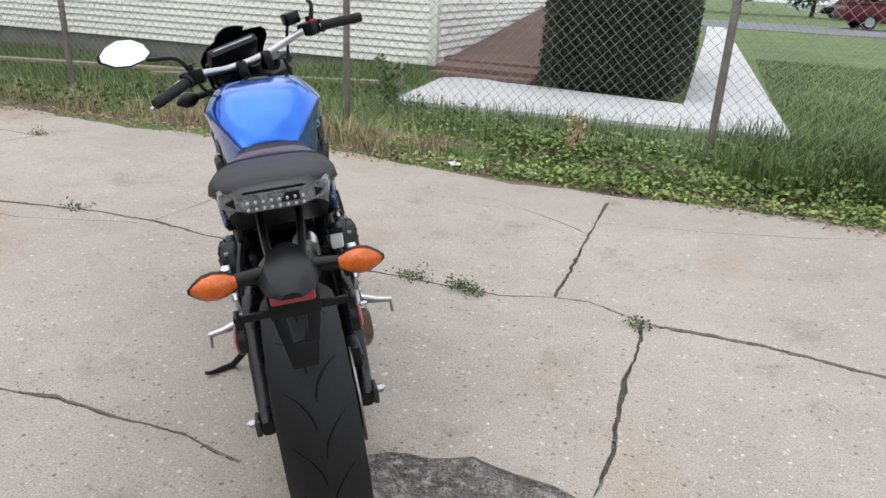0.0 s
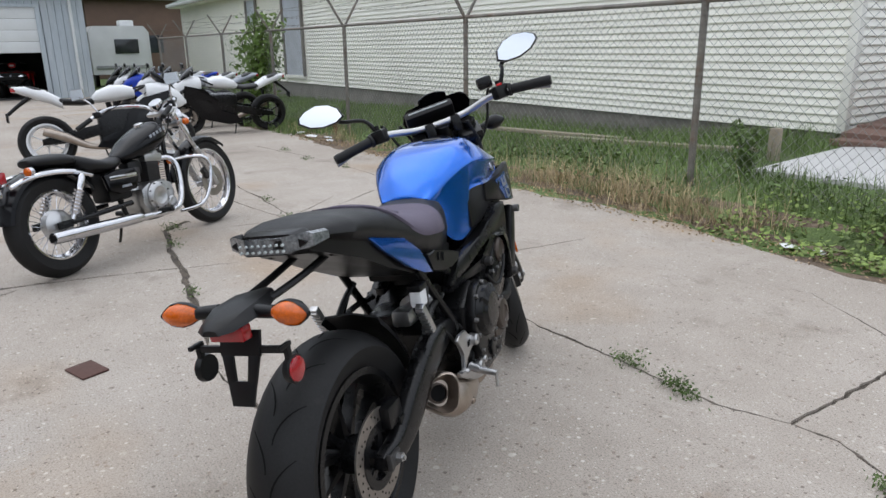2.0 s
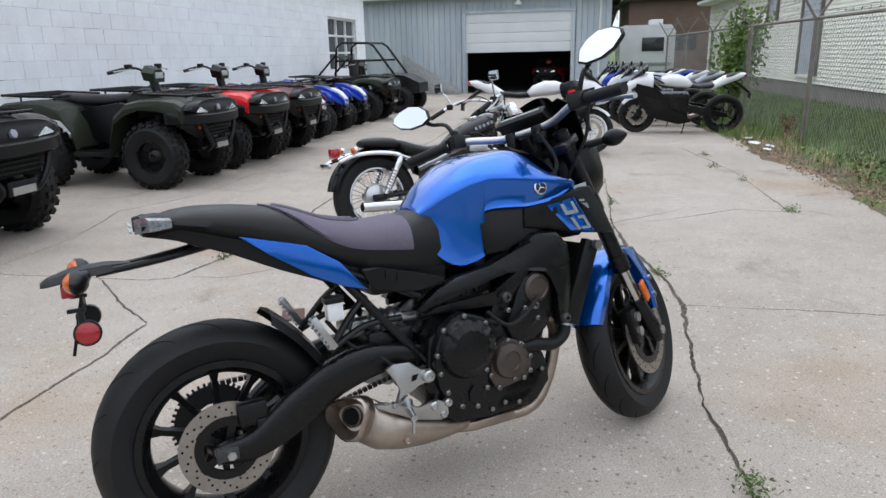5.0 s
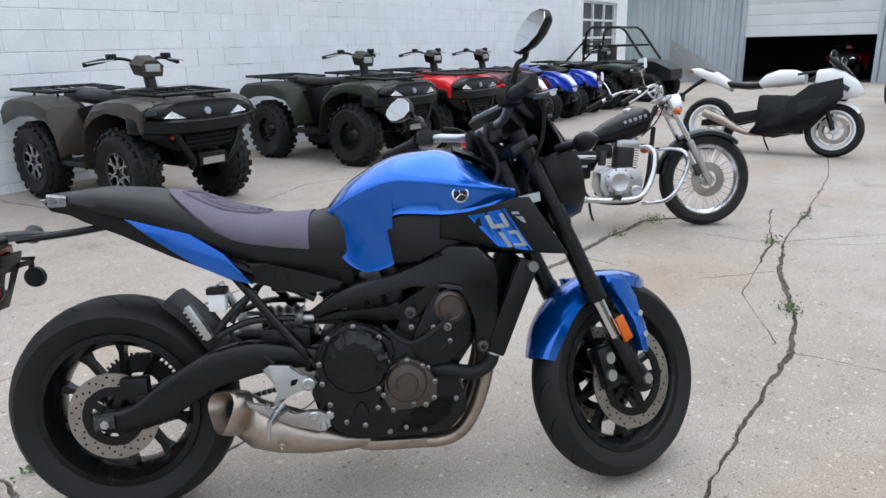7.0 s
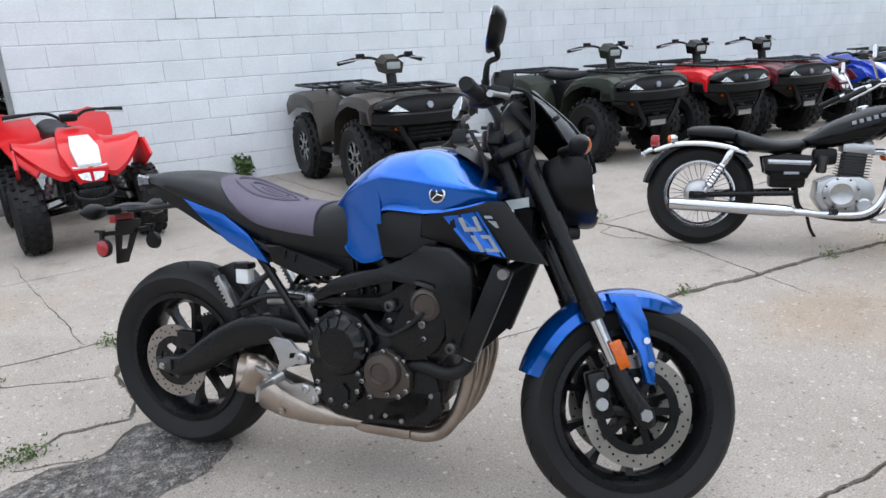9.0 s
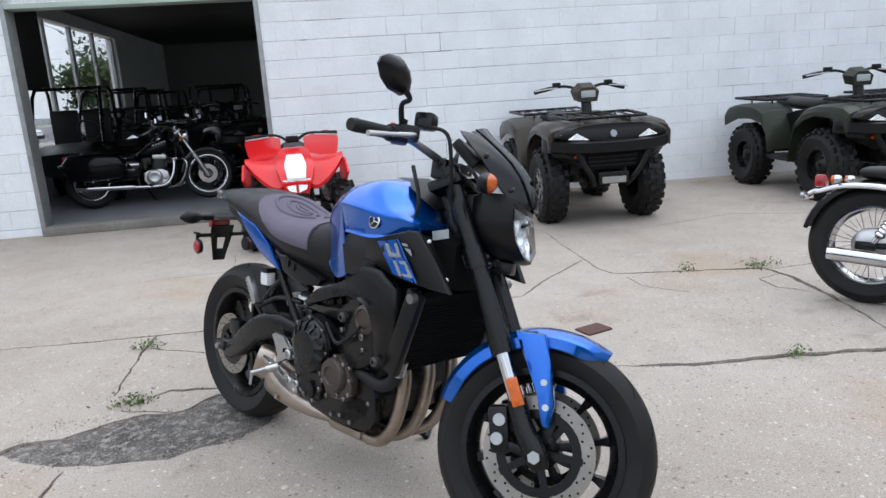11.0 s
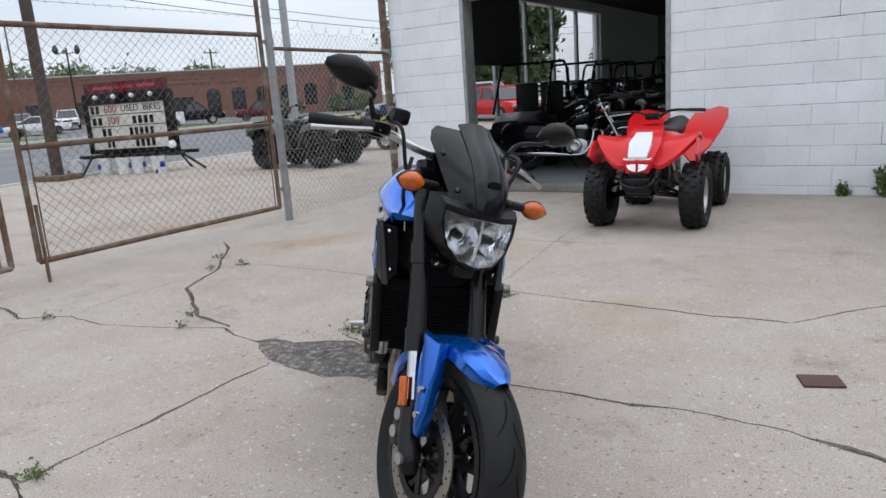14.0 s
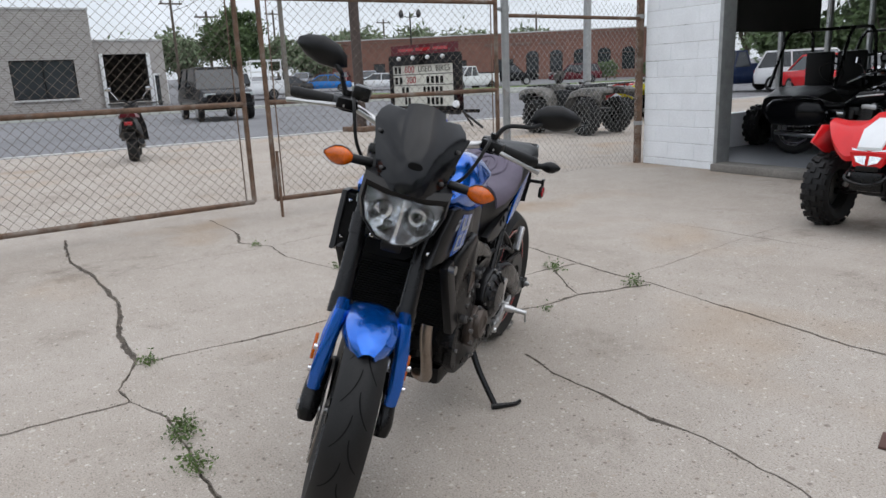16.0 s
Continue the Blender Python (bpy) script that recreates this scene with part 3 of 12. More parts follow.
    tagged(part("road", bm, M["asphalt"], None, "", 0), "worn grey asphalt road", "road", kind="structure")
    bm = bmesh.new()
    box(bm, (13.3, 0, -0.02), (0.16, 400, 0.10), bevel=0.02)
    tagged(part("kerb", bm, M["new_concrete"], None), "low concrete kerb along the road", "kerb", kind="structure")
    bm = bmesh.new()
    box(bm, (36.2, 0, 0.03), (0.18, 400, 0.22), bevel=0.03)
    tagged(part("kerb", bm, M["new_concrete"], None), "low concrete kerb on the far side of the road", "kerb", kind="structure")
    bm = bmesh.new()
    box(bm, (87, 0, 1.40), (100, 420, 0.10), Matrix.Rotation(radians(-1.718), 4, "Y"))
    tagged(part("car_park", bm, M["asphalt"], None, "", 0), "grey asphalt car park across the road", "road", kind="structure")


def block_wall(name, x0, x1, z0, z1, y, openings, label, near):
    """A wall of painted concrete blocks seen from +y; blocks inside near=(xa, xb) are pieces of their own."""
    root = thing(name, Matrix.Translation((0, y, 0)), label, "wall", kind="structure")
    bm = bmesh.new()
    spans = [(x0, x1, z0, z1)]
    for ox0, ox1, oz0, oz1 in openings:
        nxt = []
        for a, c, lo, hi in spans:
            if ox1 <= a or ox0 >= c:
                nxt.append((a, c, lo, hi))
                continue
            nxt += [q for q in ((a, ox0, lo, hi), (ox1, c, lo, hi), (ox0, ox1, lo, oz0), (ox0, ox1, oz1, hi)) if q[1] - q[0] > 0.01 and q[3] - q[2] > 0.01]
        spans = nxt
    for a, c, lo, hi in spans:
        box(bm, ((a + c) / 2, -0.11, (lo + hi) / 2), (c - a, 0.212, hi - lo))
    part("wall_core", bm, M["joint"], root, "painted mortar joints, dark where they opened", 0)
    bw, bh, gap = 0.405, 0.203, 0.005
    shared = {}
    far = []
    rnd = random.Random(11)
    k = 0
    z = z0
    while z < z1 - 0.02:
        h = min(bh, z1 - z)
        x = x1 - (0.0 if k % 2 == 0 else bw / 2) + bw
        while x > x0:
            a, c = max(x - bw, x0), min(x, x1)
            x -= bw
            if c - a < 0.03:
                continue
            pieces = [(a, c)]
            for ox0, ox1, oz0, oz1 in openings:
                if z + h > oz0 + 0.05 and z < oz1 - 0.05:
                    pieces = [q for p0, p1 in pieces for q in ((p0, min(p1, ox0)), (max(p0, ox1), p1)) if q[1] - q[0] > 0.03]
            for p0, p1 in pieces:
                out = rnd.uniform(-0.0018, 0.0018)
                if near[0] < p0 < near[1]:
                    key = (round(p1 - p0, 2), round(h, 2))
                    if key not in shared:
                        b2 = bmesh.new()
                        box(b2, (0, -0.012, 0), (key[0] - gap, 0.03, key[1] - gap))
                        top = [e for e in b2.edges if all(v.co.y > 0 for v in e.verts)]
                        bmesh.ops.bevel(b2, geom=top, offset=0.004, segments=1, affect="EDGES")
                        me = bpy.data.meshes.new("block")
                        b2.to_mesh(me)
                        b2.free()
                        shared[key] = finish(me, M["block"], 0)
                    ob = new("block", shared[key])
                    ob.parent = root
                    ob.location = ((p0 + p1) / 2, out, z + h / 2)
                else:
                    far.append(((p0 + p1) / 2, out - 0.012, z + h / 2, p1 - p0 - gap, 0.03, h - gap))
        z += bh
        k += 1
    tagged(joined_boxes("far_blocks", far, M["block"], root), kind="stuff")
    return root


def joined_boxes(name, items, mat, parent=None):
    if not items:
        return None
    a = np.asarray(items)
    corners = np.array([(-1, -1, -1), (1, -1, -1), (1, 1, -1), (-1, 1, -1), (-1, -1, 1), (1, -1, 1), (1, 1, 1), (-1, 1, 1)]) * 0.5
    quads = np.array([(0, 3, 2, 1), (4, 5, 6, 7), (0, 1, 5, 4), (1, 2, 6, 5), (2, 3, 7, 6), (3, 0, 4, 7)])
    v = (a[:, None, :3] + corners[None] * a[:, None, 3:]).reshape(-1, 3)
    f = (quads[None] + 8 * np.arange(len(a))[:, None, None]).reshape(-1, 4)
    ob = raw(name, v, f, mat, parent)
    return tagged(ob, kind="stuff")


def build_shop():
    block_wall("wall_shop", -22.0, WALL_END, -0.32, 3.1, WALL_Y, [(-0.36, 2.22, -0.4, 2.42), (-21.0, -18.2, 0.85, 2.32)],
               "white painted concrete block wall with open joints", (-5.2, 3.4))
    bm = bmesh.new()
    box(bm, (-9.3, WALL_Y - 6.0, 3.22), (25.6, 12.5, 0.22))
    tagged(part("roof", bm, M["dark_room"], None, "", 0), "flat dark roof of the shop", "roof", kind="structure")
    bm = bmesh.new()
    box(bm, (-9.35, WALL_Y + 0.06, 3.20), (25.5, 0.10, 0.16), bevel=0.01)
    tagged(part("trim", bm, M["galv"], None), "metal roof edge", "trim", kind="structure")
    # showroom behind the wide doorway
    bm = bmesh.new()
    box(bm, (-2.0, WALL_Y - 6.1, 0.04), (10.6, 12.0, 0.08))
    tagged(part("floor", bm, M["room_floor"], None, "", 0), "smooth grey showroom floor", "floor", kind="structure")
    # ceiling and walls hold the room's dimness in their colours
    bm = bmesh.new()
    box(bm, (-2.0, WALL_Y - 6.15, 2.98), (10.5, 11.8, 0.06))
    tagged(part("ceiling", bm, M["dark_room"], None, "", 0), "showroom ceiling with its shade put into the dark colour", "ceiling", kind="structure")
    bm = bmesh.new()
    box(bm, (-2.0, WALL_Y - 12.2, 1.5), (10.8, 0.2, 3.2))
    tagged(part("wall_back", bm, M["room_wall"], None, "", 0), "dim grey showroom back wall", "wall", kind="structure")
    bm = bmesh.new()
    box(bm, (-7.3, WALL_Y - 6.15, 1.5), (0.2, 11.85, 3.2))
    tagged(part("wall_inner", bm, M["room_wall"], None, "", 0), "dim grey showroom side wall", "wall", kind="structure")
    # street side of the showroom: low wall, big panes, posts
    bm = bmesh.new()
    for y0, y1, z0, z1 in ((-0.22, -1.5, -0.3, 3.1), (-1.5, -7.6, -0.3, 0.55), (-1.5, -7.6, 2.75, 3.1), (-7.6, -12.3, -0.3, 3.1)):
        box(bm, (WALL_END - 0.1, WALL_Y + (y0 + y1) / 2, (z0 + z1) / 2), (0.2, abs(y1 - y0), z1 - z0))
    tagged(part("wall_street", bm, M["block"], None, "", 0), "white block wall facing the street", "wall", kind="structure")
    win = thing("window_1", Matrix.Translation((WALL_END - 0.1, WALL_Y - 1.5, 0.55)), "large shop window with metal posts", "window", kind="structure")
    for i in range(6):
        bm = bmesh.new()
        box(bm, (0, -1.212 * i - 0.03, 1.10), (0.08, 0.07, 2.20), bevel=0.008)
        part("window_post", bm, M["galv"], win)
    for i in range(5):
        bm = bmesh.new()
        box(bm, (0, -1.212 * i - 0.636, 1.10), (0.008, 1.13, 2.18))
        ob = part("pane", bm, M["clear_glass"], win, "", 0)
        ob.visible_shadow = False
    # doorway: jambs, header, sill
    d = thing("door_frame", Matrix.Translation((0.93, WALL_Y, 0)), "worn painted steel frame of the wide doorway", "door frame", kind="structure")
    for sx, nm in ((-1.27, "jamb"), (1.27, "jamb")):
        bm = bmesh.new()
        box(bm, (sx, -0.10, 1.21), (0.05, 0.235, 2.42), bevel=0.006)
        part(nm, bm, M["galv"], d)
    bm = bmesh.new()
    box(bm, (0, -0.10, 2.395), (2.49, 0.23, 0.05), bevel=0.006)
    part("header", bm, surface("green_white_header", (0.45, 0.55, 0.48), 0.5), d, "pale green header")
    bm = bmesh.new()
    box(bm, (0, -0.02, 0.045), (2.49, 0.30, 0.09), bevel=0.012)
    part("sill", bm, M["foundation"], d, "worn concrete sill")
    for i, (x, y) in enumerate(((-0.8, -4.2), (-0.9, -5.6), (-1.0, -7.2), (-1.1, -8.8))):
        lamp = thing("ceiling_light", Matrix.Translation((x, WALL_Y + y, 2.86)), "white fluorescent strip light under the ceiling", "ceiling light", "showroom lights")
        bm = bmesh.new()
        box(bm, (0, 0, 0.03), (1.3, 0.12, 0.05), bevel=0.006)
        part("housing", bm, M["white_paint"], lamp)
        bm = bmesh.new()
        cyl(bm, (-0.6, 0, -0.012), (0.6, 0, -0.012), 0.016, seg=10)
        part("tube", bm, M["tube"], lamp, "lit tube")
    pan = thing("hanging_panel", Matrix.Translation((3.10, -6.15, 1.67)), "black blind hung from the ceiling over the shop window", "panel")
    bm = bmesh.new()
    box(bm, (0, 0, 0.64), (0.05, 1.95, 1.282), bevel=0.012)
    part("sheet", bm, M["dark_room"], pan)
    bm = bmesh.new()
    cyl(bm, (0, -0.98, 0.0), (0, 0.98, 0.0), 0.022, seg=12)
    part("bottom_bar", bm, M["dark_room"], pan, "thin black bar along the bottom hem")
    # far window with white glazing bars
    w2 = thing("window_2", Matrix.Translation((-19.6, WALL_Y, 0.85)), "white divided shop window", "window", kind="structure")
    bm = bmesh.new()
    box(bm, (0, -0.13, 0.735), (2.76, 0.01, 1.44))
    part("pane", bm, M["dark_window"], w2, "", 0)
    for i in range(4):
        bm = bmesh.new()
        box(bm, (-1.37 + i * 0.913, -0.09, 0.735), (0.07, 0.07, 1.46), bevel=0.006)
        part("glazing_bar", bm, M["white_paint"], w2)
    for i in range(4):
        bm = bmesh.new()
        box(bm, (0, -0.085, 0.03 + i * 0.47), (2.66, 0.06, 0.06), bevel=0.006)
        part("glazing_bar", bm, M["white_paint"], w2)
    dp = thing("downpipe", Matrix.Translation((WALL_END + 0.06, WALL_Y + 0.05, 0)), "rusty pipe standing at the wall corner", "pipe", kind="structure")
    bm = bmesh.new()
    cyl(bm, (0, 0, 0), (0, 0, 3.0), 0.05, seg=14)
    part("pipe", bm, M["rust"], dp)
    for z in (0.5, 1.84, 2.6):
        bm = bmesh.new()
        cyl(bm, (0, 0, z), (0, 0, z + 0.05), 0.058, seg=14)
        part("clamp", bm, M["galv"], dp)


def lap_wall(name, length, height, m, label):
    """Horizontal lap siding along x, facing -y, over a foundation; one board a course."""
    root = thing(name, m, label, "wall", kind="structure")
    bm = bmesh.new()
    box(bm, (length / 2, 0.13, height / 2), (length, 0.2, height))
    part("wall_core", bm, M["trim"], root, "", 0)
    exp = 0.098
    n = int(height / exp)
    bm = bmesh.new()
    prof = [(0.03, 0.0), (-0.016, 0.0), (-0.018, 0.010), (0.010, exp), (0.03, exp)]
    loft(bm, [[(0.0, y, z) for y, z in prof], [(length, y, z) for y, z in prof]])
    bmesh.ops.recalc_face_normals(bm, faces=bm.faces)
    me = bpy.data.meshes.new("board")
    bm.to_mesh(me)
    bm.free()
    finish(me, M["siding"], 0)
    for k in range(n):
        ob = new("board", me)
        ob.parent = root
        ob.location = (0, 0, k * exp)
    return root


def build_house():
    z0, h, length = 0.27, 2.85, 30.0
    x1 = -3.35
    lap_wall("wall_house", length, h, Matrix.Translation((x1 - length, HOUSE_Y, z0)), "cream horizontal lap siding of a long low house")
    lap_wall("wall_house_end", 9.0, h, pose(x1, HOUSE_Y + 0.02, z0, 0, 0, 90), "cream horizontal lap siding on the house end")
    bm = bmesh.new()
    box(bm, (x1 - length / 2, HOUSE_Y + 4.5, z0 / 2 - 0.25), (length - 0.05, 8.93, z0 + 0.5))
    tagged(part("foundation", bm, M["foundation"], None, "", 0), "stained grey concrete foundation", "foundation", kind="structure")
    bm = bmesh.new()
    box(bm, (x1 - 0.012, HOUSE_Y - 0.012, z0 + h / 2), (0.11, 0.11, h), bevel=0.01)
    tagged(part("trim", bm, M["trim"], None), "cream corner board of the house", "trim", kind="structure")
    roof = thing("roof_house", Matrix.Translation((x1, HOUSE_Y, z0 + h)), "grey shingle roof with white gutter", "roof", kind="structure")
    bm = bmesh.new()
    loft(bm, [[(0.35, -0.45, -0.02), (0.35, 4.6, 1.75), (0.35, 9.6, -0.02), (0.35, 9.6, 0.12), (0.35, 4.6, 1.95), (0.35, -0.45, 0.12)],
              [(-length - 0.35, -0.45, -0.02), (-length - 0.35, 4.6, 1.75), (-length - 0.35, 9.6, -0.02), (-length - 0.35, 9.6, 0.12), (-length - 0.35, 4.6, 1.95), (-length - 0.35, -0.45, 0.12)]])
    part("roof_deck", bm, M["barn_roof"], roof, "", 0)
    bm = bmesh.new()
    box(bm, (-length / 2, -0.50, 0.03), (length + 0.7, 0.10, 0.13), bevel=0.02)
    part("gutter", bm, M["white_paint"], roof, "white gutter")
    bm = bmesh.new()
    box(bm, (-length / 2, -0.22, -0.05), (length + 0.6, 0.46, 0.03))
    part("soffit", bm, M["trim"], roof, "cream soffit", 0)
    for i, (x, w, lo, hi, lab) in enumerate(((-19.95, 1.5, 0.45, 2.95, "tall house window with pale blind"), (-23.6, 1.0, 2.0, 2.9, "small house window"))):
        win = thing("window_%d" % (i + 3), Matrix.Translation((x, HOUSE_Y - 0.02, lo)), lab, "window", kind="structure")
        hh = hi - lo
        for cx, cz, sx, sz in ((-w / 2, hh / 2, 0.09, hh), (w / 2, hh / 2, 0.09, hh), (0, 0, w + 0.09, 0.09), (0, hh, w + 0.09, 0.09)):
            bm = bmesh.new()
            box(bm, (cx, -0.03, cz), (sx, 0.08, sz), bevel=0.008)
            part("frame", bm, M["foundation"] if sx < 0.2 else M["trim"], win)
        bm = bmesh.new()
        box(bm, (0, -0.005, hh / 2), (w - 0.08, 0.02, hh - 0.08))
        part("blind", bm, surface("pale_blind", (0.5, 0.53, 0.58), 0.4, bump=0), win, "pale closed blind", 0)
    win = thing("window_5", pose(x1 + 0.02, HOUSE_Y + 4.4, 1.55, 0, 0, 90), "small dark window on the house end", "window", kind="structure")
    for cx, cz, sx, sz in ((-0.45, 0.4, 0.08, 0.88), (0.45, 0.4, 0.08, 0.88), (0, 0, 0.98, 0.08), (0, 0.8, 0.98, 0.08)):
        bm = bmesh.new()
        box(bm, (cx, -0.03, cz), (sx, 0.06, sz), bevel=0.008)
        part("frame", bm, M["foundation"], win)
    bm = bmesh.new()
    box(bm, (0, -0.005, 0.4), (0.82, 0.02, 0.72))
    part("pane", bm, M["dark_window"], win, "", 0)
    # pale path and pad, brown paved ramp, hedge bed
    bm = bmesh.new()
    plate(bm, [(-2.72, 6.62), (-0.02, 6.86), (-0.02, 8.35), (-1.75, 8.62), (-2.2, 8.62), (-2.62, 8.9), (-2.95, 8.55)], 0.10, Matrix.Translation((0, 0, 0.18)), 0.012)
    tagged(part("path_pad", bm, M["new_concrete"], None), "pale new concrete pad beside the hedge", "pavement", kind="structure")
    bm = bmesh.new()
    plate(bm, [(0.0, 6.86), (0.93, 7.0), (0.72, 14.75), (0.47, 24.0), (0.3, 31.0), (-0.42, 31.0), (-0.25, 23.0), (-0.05, 8.3)], 0.10, Matrix.Translation((0, 0, 0.181)), 0.012)
    tagged(part("path", bm, M["new_concrete"], None), "pale new concrete garden path", "path", kind="structure")
    ramp = thing("ramp", Matrix.Translation((-2.6, 9.0, 0.2)), "brown red paved ramp and low walls by the house end", "ramp", kind="structure")
    bm = bmesh.new()
    loft(bm, [[(-0.62, 0, -0.2), (0.75, 0, -0.2), (0.75, 0, 0.12), (-0.62, 0, 0.12)], [(-0.62, 6.5, -0.2), (0.75, 6.5, -0.2), (0.75, 6.5, 0.85), (-0.62, 6.5, 0.85)]])
    part("ramp_body", bm, M["ramp_brick"], ramp, "", 0)
    for k in range(3):
        bm = bmesh.new()
        box(bm, (0.06, -0.10 + 0.28 * k, 0.03 + 0.06 * k), (1.36, 0.30, 0.07), bevel=0.008)
        part("tread", bm, M["ramp_brick"], ramp)
    bm = bmesh.new()
    box(bm, (0.80, 0.25, 0.75), (0.10, 0.10, 1.9), bevel=0.01)
    part("post", bm, M["ramp_brick"], ramp)
    for pts, lab in ((((-6.6, 7.6, 0.05), (-3.2, 7.35, 0.27)), "long weathered board lying in the grass"), (((-9.5, 7.2, 0.06), (-5.3, 7.9, 0.12)), "long weathered board lying in the grass")):
        p0, p1 = Vector(pts[0]), Vector(pts[1])
        bm = bmesh.new()
        d = (p1 - p0).normalized()
        y = Vector((0, 0, 1)).cross(d).normalized()
        box(bm, (0, 0, 0), ((p1 - p0).length, 0.14, 0.045), basis((0, 0, 0), d, y, d.cross(y)), bevel=0.006)
        ob = tagged(part("board", bm, M["wood"], None), lab, "board", "loose boards")
        ob.location = (p0 + p1) / 2
    bm = bmesh.new()
    box(bm, (-3.02, 7.4, 0.33), (0.09, 0.09, 0.34), bevel=0.008)
    tagged(part("stake", bm, M["wood"], None), "short weathered wooden stake in the grass", "stake")


def build_barn():
    x0, g = -27.0, -0.28
    root = thing("wall_barn", Matrix.Translation((x0, 0, g)), "blue-grey metal-clad barn front", "wall", kind="structure")
    y = -9.0
    bm = bmesh.new()
    box(bm, (-0.16, -5.0, 1.85), (0.2, 8.0, 3.7))
    box(bm, (-0.16, 3.8, 1.85), (0.2, 1.3, 3.7))
    box(bm, (-0.16, 1.03, 3.33), (0.2, 4.3, 0.75))
    part("wall_core", bm, M["barn_metal"], root, "", 0)
    while y < 4.45:
        inside = -1.0 < y + 0.1 < 3.1
        bm = bmesh.new()
        lo = 2.98 if inside else 0.0
        loft(bm, [[(-0.055, 0, z), (0.0, 0.012, z), (0.0, 0.185, z), (-0.006, 0.195, z), (-0.006, 0.2175, z), (-0.06, 0.2175, z)] for z in (lo, 3.62)])
        ob = part("sheet", bm, M["barn_metal"], root, "", 0)
        ob.location = (0, y, 0)
        y += 0.218
    roof = thing("roof_barn", Matrix.Translation((x0, 0, g + 3.62)), "faded green shingle barn roof", "roof", kind="structure")
    bm = bmesh.new()
    v = [bm.verts.new(p) for p in ((0.45, -9.2, 0.0), (0.45, 4.75, 0.0), (-7, 2.2, 4.3), (-7, -9.2, 4.3), (-14.4, 4.75, 0), (-14.4, -9.2, 0))]
    for idx in ((0, 1, 2, 3), (1, 4, 2), (4, 5, 3, 2), (5, 0, 3), (1, 0, 5, 4)):
        bm.faces.new([v[i] for i in idx])
    part("roof_deck", bm, M["barn_roof"], roof, "", 0)
    bm = bmesh.new()
    box(bm, (0.47, -2.2, 0.0), (0.08, 14.0, 0.16), bevel=0.01)
    part("fascia", bm, M["white_door"], roof, "pale fascia board")
    # inner walls and floor in one dark colour that stands for shade
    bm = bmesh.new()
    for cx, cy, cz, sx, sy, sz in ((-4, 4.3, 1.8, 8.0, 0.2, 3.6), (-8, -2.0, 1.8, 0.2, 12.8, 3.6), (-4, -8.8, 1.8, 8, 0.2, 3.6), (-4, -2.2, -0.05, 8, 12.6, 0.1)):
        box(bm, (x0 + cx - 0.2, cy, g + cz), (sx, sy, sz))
    tagged(part("barn_inside", bm, M["dark_room"], None, "", 0), "inside of the barn with its shade put into a dark colour", "wall", kind="structure")
    door = thing("door_1", Matrix.Translation((x0 + 0.02, 1.03, g)), "white sectional door raised half way", "garage door", kind="structure")
    for k in range(4):
        bm = bmesh.new()
        box(bm, (-0.02, 0, 1.53 + 0.365 * k + 0.18), (0.05, 4.04, 0.358), bevel=0.008)
        part("panel", bm, M["white_door"], door)
    for cy, cz, sy, sz in ((-2.08, 1.49, 0.14, 2.98), (2.08, 1.49, 0.14, 2.98), (0, 3.03, 4.3, 0.10)):
        bm = bmesh.new()
        box(bm, (0.03, cy, cz), (0.09, sy, sz), bevel=0.01)
        part("frame", bm, M["barn_metal"], door)
    lamp = thing("wall_lamp", Matrix.Translation((x0 + 0.05, 1.05, g + 3.35)), "small white wall lamp over the barn door", "wall lamp")
    bm = bmesh.new()
    cyl(bm, (0, 0, 0.1), (0.22, 0, 0.14), 0.02)
    part("arm", bm, M["galv"], lamp)
    bm = bmesh.new()
    lathe(bm, (0.22, 0, -0.1), (0, 0, 1), [(0.14, 0.0), (0.13, 0.05), (0.06, 0.16), (0.03, 0.26)], 16)
    part("shade", bm, M["white_paint"], lamp)
    pipe = thing("downpipe", Matrix.Translation((x0 + 0.06, 4.1, g)), "pale downpipe on the barn", "pipe", kind="structure")
    bm = bmesh.new()
    cyl(bm, (0, 0, 0), (0, 0, 3.5), 0.05)
    part("pipe", bm, M["white_door"], pipe)


# ---- fences ----
def mesh_panel(p0, p1, z0, z1, pitch, mat, parent, r=0.0015):
    """Chain-link netting between two points as two sets of slanted wires."""
    p0, p1 = Vector(p0), Vector(p1)
    length = (p1 - p0).length
    d = (p1 - p0) / length
    nrm = Vector((-d.y, d.x, 0))
    segs = []
    h = z1 - z0
    for sgn in (1, -1):
        s = -h
        while s < length + h:
            a, c = (s, s + h) if sgn > 0 else (s + h, s)
            t0, t1 = 0.0, 1.0
            for lim, up in ((0.0, False), (length, True)):
                da, dc = (lim - a, c - a)
                t = da / dc
                if (not up and a < lim) or (up and a > lim):
                    t0 = max(t0, t)
                if (not up and c < lim) or (up and c > lim):
                    t1 = min(t1, t)
            if t1 > t0 + 0.01:
                off = nrm * (0.0015 * sgn)
                q0 = p0 + d * (a + (c - a) * t0) + off
                q1 = p0 + d * (a + (c - a) * t1) + off
                segs.append(((q0.x, q0.y, q0.z + z0 + h * t0), (q1.x, q1.y, q1.z + z0 + h * t1)))
            s += pitch
    return tagged(bars("chain_link", segs, r, mat, parent), "woven chain-link netting")


